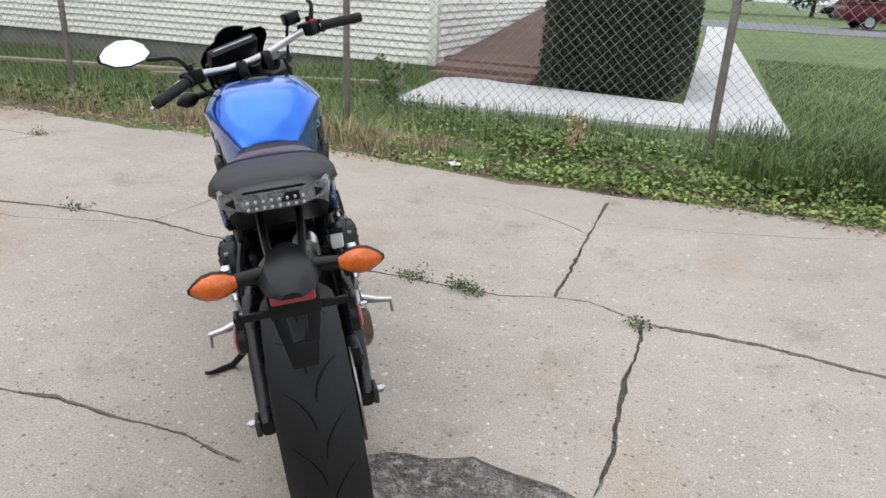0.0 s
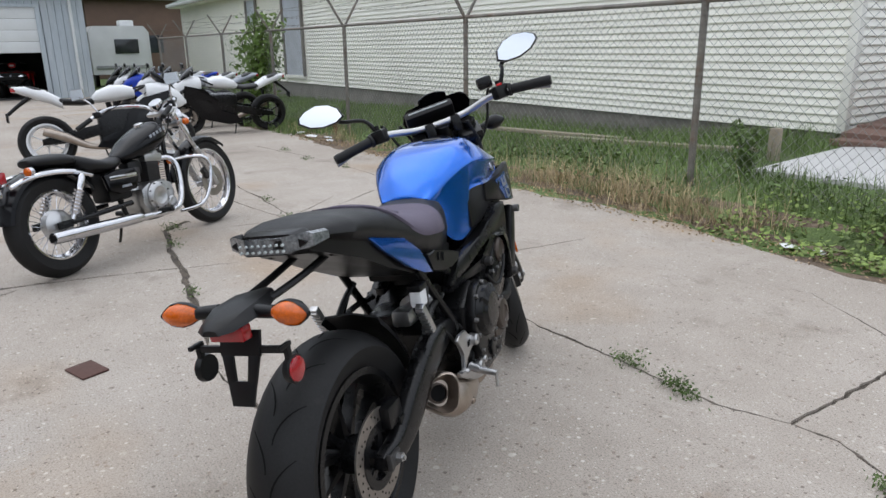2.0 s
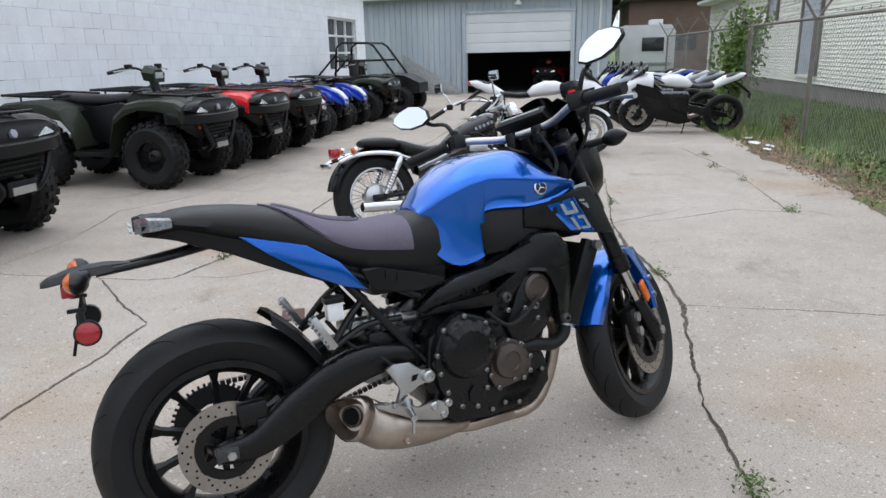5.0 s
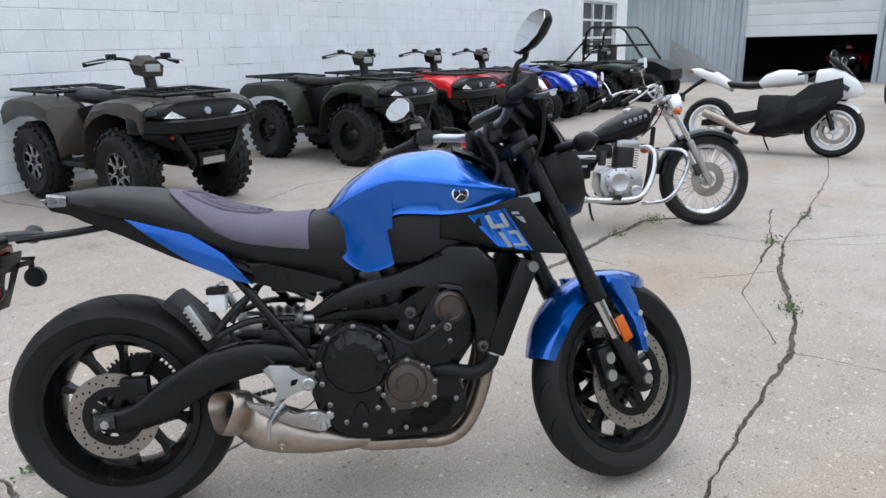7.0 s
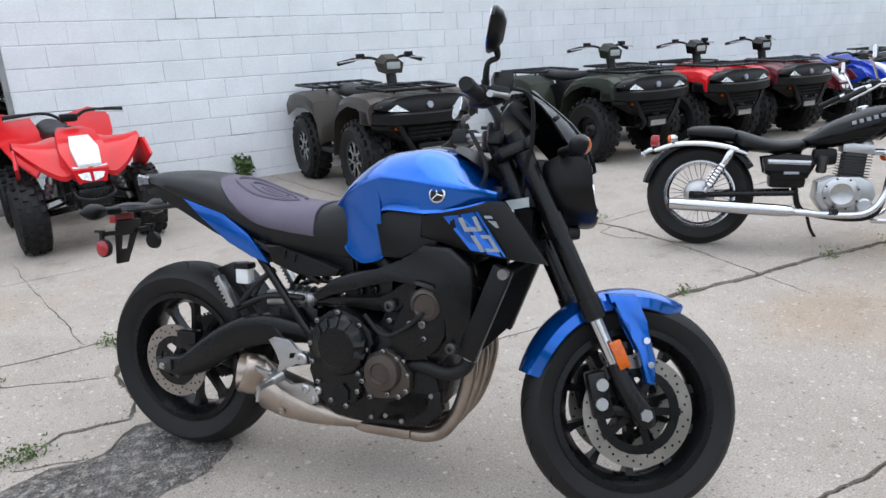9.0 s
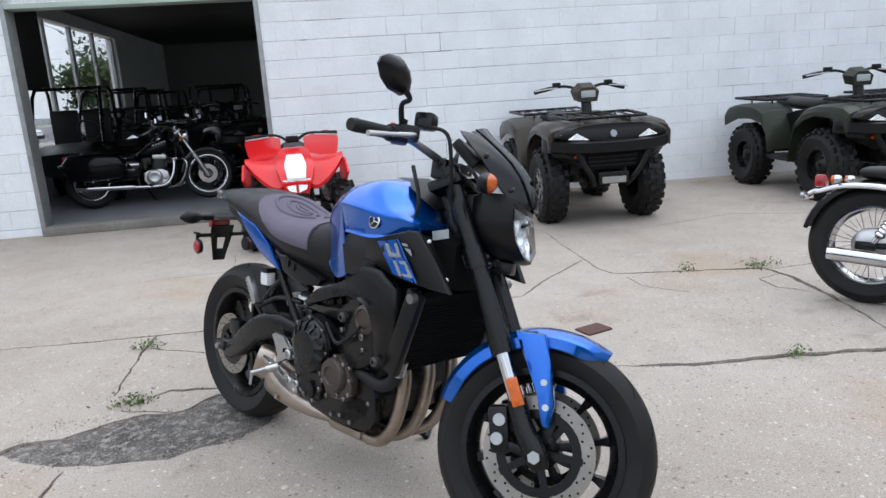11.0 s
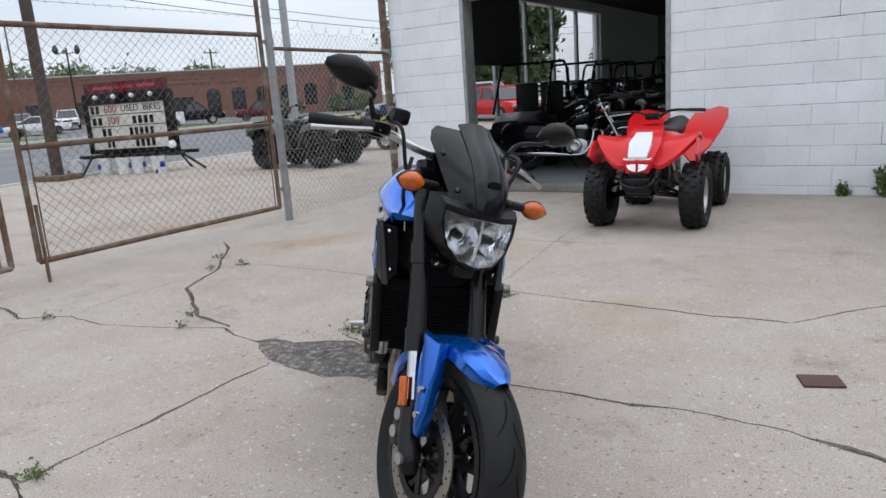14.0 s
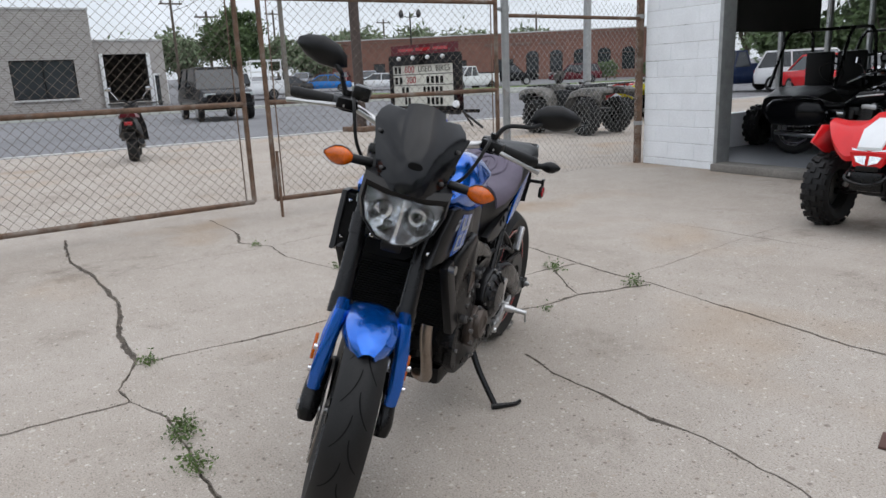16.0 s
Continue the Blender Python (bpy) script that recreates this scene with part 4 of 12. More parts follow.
def build_side_fence():
    posts = (0.27, -2.86, -6.17, -9.47, -12.75, -16.0, -19.3, -22.6)
    f = thing("fence", Matrix.Translation((0, FENCE_Y, 0)), "weathered chain-link fence with barbed wire arms", "fence", kind="structure")
    for x in posts:
        z = gz(x, FENCE_Y)
        bm = bmesh.new()
        cyl(bm, (x, 0, z - 0.1), (x, 0, 1.62), 0.03, seg=14)
        post = part("post", bm, M["old_galv"], f)
        if x < -5:
            for s in (-1, 1):
                bm = bmesh.new()
                p0, p1 = Vector((x, 0, 1.60)), Vector((x, s * 0.28, 2.05))
                d = (p1 - p0).normalized()
                y = Vector((1, 0, 0))
                box(bm, (p0 + p1) / 2, ((p1 - p0).length, 0.028, 0.028), basis((0, 0, 0), d, y, d.cross(y)))
                part("arm", bm, M["old_galv"], post)
    bm = bmesh.new()
    tube(bm, [(3.0, 0, 1.64)] + [(x, 0, 1.63) for x in posts], 0.021, 8, 1)
    part("top_rail", bm, M["old_galv"], f)
    mesh_panel((-22.6, 0, 0), (-5.9, 0, 0), -0.12, 1.62, 0.085, M["wire"], f, 0.0018)
    mesh_panel((-5.9, 0, 0), (3.0, 0, 0), 0.10, 1.62, 0.085, M["wire"], f, 0.0018)
    segs = []
    for s in (-1, 1):
        for k in range(3):
            y, z = s * (0.09 + 0.085 * k), 1.73 + 0.135 * k
            for a, c in zip(posts[2:], posts[3:]):
                n = 14
                prev = None
                for i in range(n + 1):
                    t = i / n
                    p = (a + (c - a) * t, y, z - 0.05 * math.sin(math.pi * t))
                    if prev:
                        segs.append((prev, p))
                        segs.append(((p[0] - 0.012, p[1], p[2] - 0.016), (p[0] + 0.012, p[1] + 0.006, p[2] + 0.016)))
                    prev = p
    tagged(bars("barbed_wire", segs, 0.0022, M["rust_wire"], f), "rusty barbed wire strands", kind="stuff")


def gate_leaf(name, p0, p1, label):
    """A framed chain-link gate leaf from its hinge side p0 to its free side p1."""
    p0, p1 = Vector(p0), Vector(p1)
    w = (p1 - p0).length
    d = (p1 - p0) / w
    m = basis(p0, d, Vector((-d.y, d.x, 0)), (0, 0, 1))
    g = thing(name, m, label, "gate", "yard gates")
    zb, zm, zt = 0.17, 1.06, 1.97
    for nm, a, c in (("stile", (0, 0, zb), (0, 0, zt + 0.42)), ("stile", (w, 0, zb), (w, 0, zt + 0.42)), ("rail", (0, 0, zb), (w, 0, zb)), ("rail", (0, 0, zm), (w, 0, zm)), ("rail", (0, 0, zt), (w, 0, zt))):
        bm = bmesh.new()
        cyl(bm, a, c, 0.023, seg=12)
        part(nm, bm, M["rust"], g)
    for x in (0.07, w - 0.07):
        bm = bmesh.new()
        cyl(bm, (x, 0.012, zb), (x, 0.012, zt), 0.006, seg=6)
        part("tension_bar", bm, M["rust"], g)
    mesh_panel((0.05, 0, 0), (w - 0.05, 0, 0), zb, zt, 0.085, M["rust_wire"], g, 0.0018)
    for k in range(2):
        segs = []
        z = zt + 0.18 + 0.2 * k
        n = int(w / 0.13)
        for i in range(n):
            x = w * i / n
            segs += [((x, 0, z), (x + w / n, 0, z)), ((x - 0.012, 0, z - 0.016), (x + 0.012, 0.005, z + 0.016))]
        tagged(bars("barbed_wire", segs, 0.002, M["rust_wire"], g), "rusty barbed wire strand", kind="stuff")
    return g, w


def build_gates():
    p = thing("gate_post", Matrix.Translation((GATE_X + 0.02, -1.30, 0)), "thick galvanised gate post", "post", kind="structure")
    bm = bmesh.new()
    cyl(bm, (0, 0, -0.05), (0, 0, 2.5), 0.043, seg=18)
    part("pole", bm, M["galv"], p)
    for z in (0.33, 1.88):
        bm = bmesh.new()
        cyl(bm, (0, 0, z), (0, 0, z + 0.05), 0.052, seg=18)
        box(bm, (0, 0.09, z + 0.025), (0.02, 0.10, 0.035), bevel=0.004)
        part("hinge", bm, M["galv"], p)
    g, w = gate_leaf("yard_gate", (GATE_X, -1.16, 0), (GATE_X + 0.03, 1.415, 0), "rusty framed chain-link gate leaf standing closed")
    bm = bmesh.new()
    cyl(bm, (w - 0.03, 0.035, 0.0), (w - 0.03, 0.035, 0.62), 0.014, seg=10)
    part("drop_bolt", bm, M["rust"], g, "rusty drop bolt")
    gate_leaf("yard_gate", (GATE_X - 0.10, 4.35, 0), (GATE_X + 0.03, 1.63, 0), "rusty framed chain-link gate leaf standing ajar")
    f = thing("fence", Matrix.Translation((GATE_X + 0.02, 0, 0)), "short chain-link fence panel beside the shop", "fence", kind="structure")
    bm = bmesh.new()
    cyl(bm, (0, -1.30, 1.84), (0.2, -3.60, 1.84), 0.021, seg=10)
    part("top_rail", bm, M["rust"], f)
    mesh_panel((0, -1.36, 0), (0.2, -3.58, 0), 0.03, 2.02, 0.085, M["wire"], f, 0.0018)
    segs = []
    n = 160
    prev = None
    for i in range(n):
        t = i / n
        a = 2 * math.pi * t * 9
        q = (0.2 * t + 0.05 * math.sin(a), -1.3 - 2.3 * t, 2.16 - 0.10 * math.sin(math.pi * t) + 0.05 * math.cos(a))
        if prev:
            segs.append((prev, q))
        prev = q
    tagged(bars("razor_coil", segs, 0.002, M["galv"], f), "coiled wire above the rail")


build_ground()
build_paving()
build_shop()
build_house()
build_barn()
build_side_fence()
build_gates()


# ---- vehicle materials ----
def paint(name, base, metal=0.5, rough=0.32, coat=0.5):
    return surface(name, base, rough, metal, var=0.05, scale=6, fine=400, fine_var=0.08, bump=0.0, rvar=0.05, coat=coat, spec=0.12, vec="object")


M["blue"] = paint("metallic_blue_paint", (0.003, 0.118, 0.56), 0.78, 0.24, 1.0)
M["black_gloss"] = paint("black_gloss_paint", (0.004, 0.004, 0.005), 0.0, 0.22, 0.25)
M["plastic"] = surface("black_plastic", (0.0065, 0.0065, 0.007), 0.36, spec=0.26, var=0.2, scale=9, fine=300, fine_var=0.2, bump=0.1, bump_dist=0.001, vec="object")
M["black_metal"] = surface("satin_black_metal", (0.0055, 0.0055, 0.006), 0.28, 0.0, spec=0.30, var=0.2, scale=12, fine=260, fine_var=0.2, bump=0.08, bump_dist=0.001, vec="object")
M["grey_metal"] = surface("dark_grey_cast_metal", (0.055, 0.053, 0.052), 0.5, 0.4, var=0.2, scale=14, fine=260, fine_var=0.2, bump=0.1, bump_dist=0.001, vec="object")
M["rubber"] = surface("tyre_rubber", (0.013, 0.0128, 0.013), 0.55, spec=0.25, var=0.25, scale=7, fine=180, fine_var=0.25, bump=0.15, bump_dist=0.001, stain=(0.05, 0.045, 0.04), stain_scale=5, stain_at=(0.62, 0.85), vec="object")
M["groove"] = surface("tyre_groove", (0.008, 0.008, 0.008), 0.9, var=0.1, bump=0, spec=0.1)
M["chrome"] = surface("chrome", (0.62, 0.62, 0.64), 0.10, 1.0, var=0.05, scale=8, fine_var=0.04, bump=0, rvar=0.04, vec="object")
M["alu"] = surface("brushed_aluminium", (0.50, 0.50, 0.50), 0.32, 0.95, var=0.08, scale=15, fine=220, fine_var=0.1, bump=0.03, bump_dist=0.001, vec="object")
M["steel"] = surface("brake_disc_steel", (0.36, 0.33, 0.30), 0.35, 0.9, var=0.15, scale=10, fine=200, fine_var=0.15, bump=0.02, vec="object")
M["exhaust"] = surface("heat_tinted_exhaust", (0.36, 0.30, 0.25), 0.36, 0.9, var=0.22, scale=7, fine=90, fine_var=0.15, bump=0.02, stain=(0.20, 0.12, 0.08), stain_scale=9, vec="object")
M["bronze"] = surface("brown_anodised_cover", (0.085, 0.068, 0.058), 0.42, 0.6, var=0.15, scale=14, fine=200, fine_var=0.15, bump=0.05, bump_dist=0.001, vec="object")
M["bolt"] = surface("dull_zinc_bolt", (0.24, 0.235, 0.23), 0.38, 0.85, var=0.2, scale=30, bump=0, vec="object")
M["can"] = surface("brushed_muffler_steel", (0.40, 0.34, 0.29), 0.33, 0.95, var=0.2, scale=8, fine=160, fine_var=0.1, bump=0.02, vec="object")
M["amber"] = surface("amber_lens", (0.62, 0.115, 0.003), 0.22, var=0.25, scale=40, fine=220, fine_var=0.25, bump=0.25, bump_dist=0.003, vec="object", coat=0.25)
M["red_lens"] = surface("red_lens", (0.36, 0.010, 0.016), 0.2, var=0.12, scale=40, fine=220, fine_var=0.2, bump=0.15, bump_dist=0.002, vec="object", coat=0.6)
M["seat_black"] = surface("black_seat_vinyl", (0.0085, 0.0085, 0.009), 0.45, spec=0.32, var=0.15, scale=12, fine=350, fine_var=0.25, bump=0.25, bump_dist=0.001, vec="object")
M["seat_grey"] = surface("purple_grey_seat_fabric", (0.13, 0.11, 0.15), 0.8, var=0.12, scale=9, fine=400, fine_var=0.3, bump=0.3, bump_dist=0.001, vec="object")
M["smoke"] = surface("smoked_screen", (0.005, 0.0053, 0.0065), 0.14, var=0.25, scale=14, fine=60, fine_var=0.1, bump=0, rvar=0.06, vec="object", spec=0.32)
M["lens"] = glass_material("clear_lens", (0.95, 0.97, 1.0))
M["mirror"] = surface("mirror_glass", (0.80, 0.83, 0.86), 0.02, 1.0, var=0.01, fine_var=0.0, bump=0, rvar=0.0)
M["lamp_chrome"] = surface("headlamp_reflector", (0.90, 0.91, 0.93), 0.16, 1.0, var=0.10, scale=45, fine=70, fine_var=0.12, bump=0.5, bump_dist=0.006, rvar=0.10, vec="object")
M["tail_lens"] = surface("clear_tail_lens", (0.24, 0.25, 0.26), 0.14, 0.4, var=0.5, scale=60, fine=160, fine_var=0.5, bump=0.25, vec="object", coat=0.4)
M["lcd"] = surface("grey_display", (0.42, 0.46, 0.46), 0.15, var=0.1, bump=0, coat=0.5)
M["silver_mark"] = surface("silver_marking", (0.33, 0.35, 0.39), 0.4, 0.4, bump=0)
M["red_paint"] = paint("red_plastic", (0.62, 0.012, 0.016), 0.0, 0.35)
M["white_plastic"] = paint("white_gloss_plastic", (0.74, 0.75, 0.76), 0.0, 0.3)
M["tan_plastic"] = paint("bronze_brown_plastic", (0.05, 0.042, 0.034), 0.1, 0.42, 0.25)
M["olive_plastic"] = paint("olive_green_plastic", (0.026, 0.031, 0.021), 0.0, 0.45, 0.2)
M["maroon_plastic"] = paint("maroon_plastic", (0.10, 0.012, 0.018), 0.0, 0.35, 0.3)
M["blue_plastic"] = paint("blue_plastic", (0.012, 0.045, 0.40), 0.0, 0.35)
M["yellow_plastic"] = paint("yellow_plastic", (0.65, 0.58, 0.02), 0.0, 0.4)
M["camo"] = surface("grey_camouflage_plastic", (0.13, 0.12, 0.105), 0.5, var=0.5, scale=9, fine=60, fine_var=0.2, bump=0.02, stain=(0.05, 0.05, 0.045), stain_scale=12, stain_at=(0.5, 0.56), vec="object")


# ---- wheels ----
def tyre_mesh(bm, c, R, half, rim, knob=0, seg=56):
    prof = [(rim + 0.004, -half * 0.72), (rim + (R - rim) * 0.35, -half * 0.93), (rim + (R - rim) * 0.58, -half)]
    for k in range(-6, 7):
        y = half * k / 6.6
        prof.append((R - (R - rim) * 0.40 * abs(k / 6.6) ** 2.3, y))
    prof += [(rim + (R - rim) * 0.58, half), (rim + (R - rim) * 0.35, half * 0.93), (rim + 0.004, half * 0.72)]
    lathe(bm, c, (0, 1, 0), prof, seg, closed=True)
    if knob:
        tread_blocks(bm, c, R, half, rim, knob)


def tread_blocks(bm, c, R, half, rim, knob):
    """Raised tread blocks round a knobbly tyre."""
    if knob:
        for i in range(knob):
            for row, off in ((-0.72, 0.5), (-0.25, 0), (0.25, 0.5), (0.72, 0)):
                w = 2 * math.pi * (i + off) / knob
                rr = R - (R - rim) * 0.40 * abs(row) ** 2.3 + 0.004
                m = Matrix.Rotation(-w, 4, "Y")
                v = box(bm, (0, 0, 0), (3.2 * R / knob, half * 0.34, 0.020))
                bmesh.ops.transform(bm, matrix=Matrix.Translation(c) @ m @ Matrix.Translation((0, row * half, rr)) @ Matrix.Rotation(row * 0.5, 4, "X"), verts=v)


def groove_strips(bm, c, R, half, rim, count):
    """Thin dark tread grooves that sweep from the crown to the shoulder."""
    def at(u, w):
        y = half * u
        r = R - (R - rim) * 0.40 * abs(u) ** 2.3 + 0.0008
        return Vector(c) + Vector((r * math.sin(w), y, r * math.cos(w)))
    for i in range(count):
        for s in (1, -1):
            w0 = 2 * math.pi * (i + (0.5 if s < 0 else 0)) / count
            prev = None
            for k in range(9):
                t = k / 8
                u, w = s * (0.06 + 0.62 * t * t), w0 + 0.30 * t
                d = 0.0014 / half + 0.014 * math.sin(math.pi * t)
                q = (bm.verts.new(at(u - d, w)), bm.verts.new(at(u + d, w)))
                if prev:
                    bm.faces.new((prev[0], prev[1], q[1], q[0]))
                prev = q


def disc_part(c, y, ro, ri, parent, front, name="brake_disc", holes=14):
    bm = bmesh.new()
    cc = Vector((c[0], y, c[2]))
    lathe(bm, cc, (0, 1, 0), [(ro, -0.0025), (ro, 0.0025), (ri, 0.0025), (ri, -0.0025)], 48, closed=True)
    d = front(name, bm, M["steel"], parent, "drilled steel brake disc")
    bm = bmesh.new()
    for k in range(3):
        r = ri + (ro - ri) * (0.25 + 0.25 * k)
        for i in range(holes):
            w = 2 * math.pi * (i + k / 3) / holes
            p = cc + Vector((r * math.cos(w), 0, r * math.sin(w)))
            cyl(bm, p - Vector((0, 0.003, 0)), p + Vector((0, 0.003, 0)), 0.0036, seg=6)
    tagged(front("drilling", bm, M["groove"], d), kind="stuff")
    bm = bmesh.new()
    lathe(bm, cc, (0, 1, 0), [(ri + 0.002, -0.004), (ri + 0.002, 0.004), (ri - 0.022, 0.004), (ri - 0.022, -0.004)], 32, closed=True)
    for i in range(5):
        w = 2 * math.pi * i / 5
        p = cc + Vector((ri * 0.6 * math.cos(w), 0, ri * 0.6 * math.sin(w)))
        v = box(bm, (0, 0, 0), (ri * 0.9, 0.006, 0.02))
        bmesh.ops.transform(bm, matrix=Matrix.Translation(p) @ Matrix.Rotation(-w, 4, "Y"), verts=v)
    front("disc_carrier", bm, M["black_metal"], d)
    return d


def cast_wheel(c, R, half, parent, front, spokes=10, rim_mat=None, grooves=16, hub=0.05):
    c = Vector(c)
    rim = 0.216
    root = new("wheel")
    root.parent = parent
    rim_mat = rim_mat or M["black_metal"]
    bm = bmesh.new()
    tyre_mesh(bm, c, R, half, rim)
    t = front("tyre", bm, M["rubber"], root)
    if grooves:
        bm = bmesh.new()
        groove_strips(bm, c, R, half, rim, grooves)
        tagged(front("tread", bm, M["groove"], t), kind="stuff")
    bm = bmesh.new()
    w = half * 0.80
    lathe(bm, c, (0, 1, 0), [(rim + 0.006, -w), (rim + 0.006, -w + 0.008), (rim - 0.006, -w + 0.014), (rim - 0.022, -w * 0.5), (rim - 0.026, 0), (rim - 0.022, w * 0.5), (rim - 0.006, w - 0.014),
                             (rim + 0.006, w - 0.008), (rim + 0.006, w), (rim - 0.012, w), (rim - 0.034, w * 0.5), (rim - 0.038, 0), (rim - 0.034, -w * 0.5), (rim - 0.012, -w)], 56, closed=True)
    front("rim", bm, rim_mat, root)
    for i in range(spokes):
        a = 2 * math.pi * i / spokes
        bm = bmesh.new()
        loft(bm, [[(sx * wd, sy * dp, z) for sx, sy in ((-1, -1), (1, -1), (1, 1), (-1, 1))] for z, wd, dp in ((hub * 0.8, 0.012, 0.022), (0.11, 0.0075, 0.016), (0.155, 0.0075, 0.015), (rim - 0.03, 0.014, 0.024))])
        bmesh.ops.transform(bm, matrix=Matrix.Translation(c) @ Matrix.Rotation(a, 4, "Y"), verts=bm.verts)
        front("spoke", bm, rim_mat, root)
    bm = bmesh.new()
    lathe(bm, c, (0, 1, 0), [(hub * 0.7, -half * 0.9), (hub, -half * 0.6), (hub, half * 0.6), (hub * 0.7, half * 0.9)], 24)
    front("hub", bm, rim_mat, root)
    return root


# ---- the blue motorcycle ----
HEAD, AXIS = Vector((1.07, 0, 1.0)), Vector((-math.sin(radians(25)), 0, math.cos(radians(25))))
STEER = Matrix.Translation(HEAD + Vector((0, 0.008, 0))) @ Matrix.Rotation(radians(28), 4, AXIS) @ Matrix.Translation(-HEAD)


def fork_x(z):
    """Where the fork's middle line runs at a height, wheel straight ahead."""
    return 1.431 - (z - 0.302) * math.tan(radians(25))


def build_blue_bike():
    th, lean = radians(36), radians(8.4)
    F = Vector((-math.sin(th), math.cos(th), 0))
    L0 = Vector((-math.cos(th), -math.sin(th), 0))
    U = Vector((0, 0, 1)) * math.cos(lean) + L0 * math.sin(lean)
    L = L0 * math.cos(lean) - Vector((0, 0, 1)) * math.sin(lean)
    bike = thing("motorcycle", basis((-0.559, 1.664, 0.0), F, L, U), "metallic blue naked motorcycle on its side stand", "motorcycle")

    def rear(name, bm, mat, parent, label="", smooth=35):
        return part(name, bm, mat, parent, label, smooth)

    def front(name, bm, mat, parent, label="", smooth=35):
        bmesh.ops.transform(bm, matrix=STEER, verts=bm.verts)
        return part(name, bm, mat, parent, label, smooth)

    def side(outline, thick, y, bevel=0.004, lean_y=None):
        """A plate standing in the bike's length and height, at a sideways place."""
        bm = bmesh.new()
        plate(bm, outline, thick, basis((0, y, 0), (1, 0, 0), (0, 0, 1), (0, -1, 0)), bevel)
        if lean_y:
            for v in bm.verts:
                v.co.y += lean_y(v.co.x, v.co.z)
        return bm

    # wheels
    rw, fw = Vector((-0.01, 0, 0.312)), Vector((1.443, 0, 0.301))
    w = cast_wheel(rw, 0.318, 0.09, bike, rear, 10)
    tagged(w, "rear wheel with wide slick-shouldered tyre")
    disc_part(rw, -0.105, 0.122, 0.082, w, rear)
    bm = bmesh.new()
    lathe(bm, rw, (0, 1, 0), [(0.222, 0.074), (0.222, 0.076), (0.214, 0.076), (0.214, 0.074)], 48, closed=True)
    rear("rim_tape", bm, M["red_lens"], w, "thin red rim tape")
    bm = bmesh.new()
    lathe(bm, rw + Vector((0, 0.10, 0)), (0, 1, 0), [(0.112, -0.004), (0.112, 0.004), (0.06, 0.004), (0.06, -0.004)], 44, closed=True)
    for i in range(44):
        a = 2 * math.pi * i / 44
        v = box(bm, (0, 0, 0), (0.007, 0.007, 0.012))
        bmesh.ops.transform(bm, matrix=Matrix.Translation(rw + Vector((0, 0.10, 0))) @ Matrix.Rotation(a, 4, "Y") @ Matrix.Translation((0, 0, 0.115)), verts=v)
    rear("sprocket", bm, M["grey_metal"], w)
    w = cast_wheel(fw, 0.300, 0.06, bike, front, 10)
    tagged(w, "front wheel turned towards the side stand")
    for s in (-1, 1):
        disc_part(fw, s * 0.072, 0.149, 0.112, w, front)
    bm = bmesh.new()
    cyl(bm, fw + Vector((0, -0.135, 0)), fw + Vector((0, 0.135, 0)), 0.012)
    cyl(bm, fw + Vector((0, -0.142, 0)), fw + Vector((0, -0.132, 0)), 0.017, seg=6)
    front("front_axle", bm, M["alu"], bike)

    # chain on the far side
    for dz, z1 in ((0.112, 0.43), (-0.112, 0.33)):
        bm = bmesh.new()
        n = 34
        p0, p1 = rw + Vector((0, 0.10, dz)), Vector((0.56, 0.10, z1))
        for i in range(n):
            q = p0.lerp(p1, i / n)
            v = box(bm, (0, 0, 0), (0.013, 0.014, 0.013))
            d = (p1 - p0).normalized()
            bmesh.ops.transform(bm, matrix=basis(q, d, (0, 1, 0), d.cross(Vector((0, 1, 0)))), verts=v)
        rear("chain_run", bm, M["grey_metal"], bike, "oiled drive chain")

    # swing arm
    for s in (-1, 1):
        bm = bmesh.new()
        dz = 0.0 if s < 0 else -0.02
        skin(bm, [oval(x, s * y, (zt + zb) / 2 + dz, hw, (zt - zb) / 2, 12, 3.2) for x, y, zt, zb, hw in (
            (-0.045, 0.126, 0.328, 0.290, 0.016), (-0.02, 0.126, 0.336, 0.278, 0.021), (0.05, 0.128, 0.350, 0.274, 0.024), (0.15, 0.132, 0.424, 0.306, 0.027), (0.27, 0.132, 0.490, 0.378, 0.030),
            (0.38, 0.126, 0.510, 0.414, 0.032), (0.48, 0.116, 0.496, 0.426, 0.032), (0.57, 0.108, 0.478, 0.424, 0.03))], 4, 2)
        a = rear("swingarm_leg", bm, M["black_metal"], bike, "", 50)
        bm = bmesh.new()
        box(bm, (-0.015, s * 0.152, 0.312 + dz), (0.050, 0.010, 0.036), bevel=0.004)
        box(bm, (-0.040, s * 0.150, 0.312 + dz), (0.010, 0.014, 0.044), bevel=0.003)
        ax_block = rear("axle_block", bm, M["grey_metal"], a, "scuffed metal axle block")
        bm = bmesh.new()
        cyl(bm, (-0.01, s * 0.15, 0.312 + dz), (-0.01, s * 0.172, 0.312 + dz), 0.012, seg=6)
        cyl(bm, (-0.01, s * 0.17, 0.312 + dz), (-0.01, s * 0.178, 0.312 + dz), 0.006, seg=10)
        rear("axle_nut", bm, M["alu"], ax_block, "bright axle nut")
    bm = bmesh.new()
    box(bm, (0.47, 0, 0.50), (0.14, 0.22, 0.07), bevel=0.015)
    rear("swingarm_bridge", bm, M["black_metal"], bike)
    bm = bmesh.new()
    box(bm, (0.06, -0.118, 0.395), (0.075, 0.035, 0.06), bevel=0.008)
    box(bm, (0.09, -0.118, 0.365), (0.05, 0.05, 0.03), bevel=0.006)
    rear("rear_caliper", bm, M["black_metal"], bike)
    # hugger over the rear tyre
    bm = bmesh.new()
    rings = []
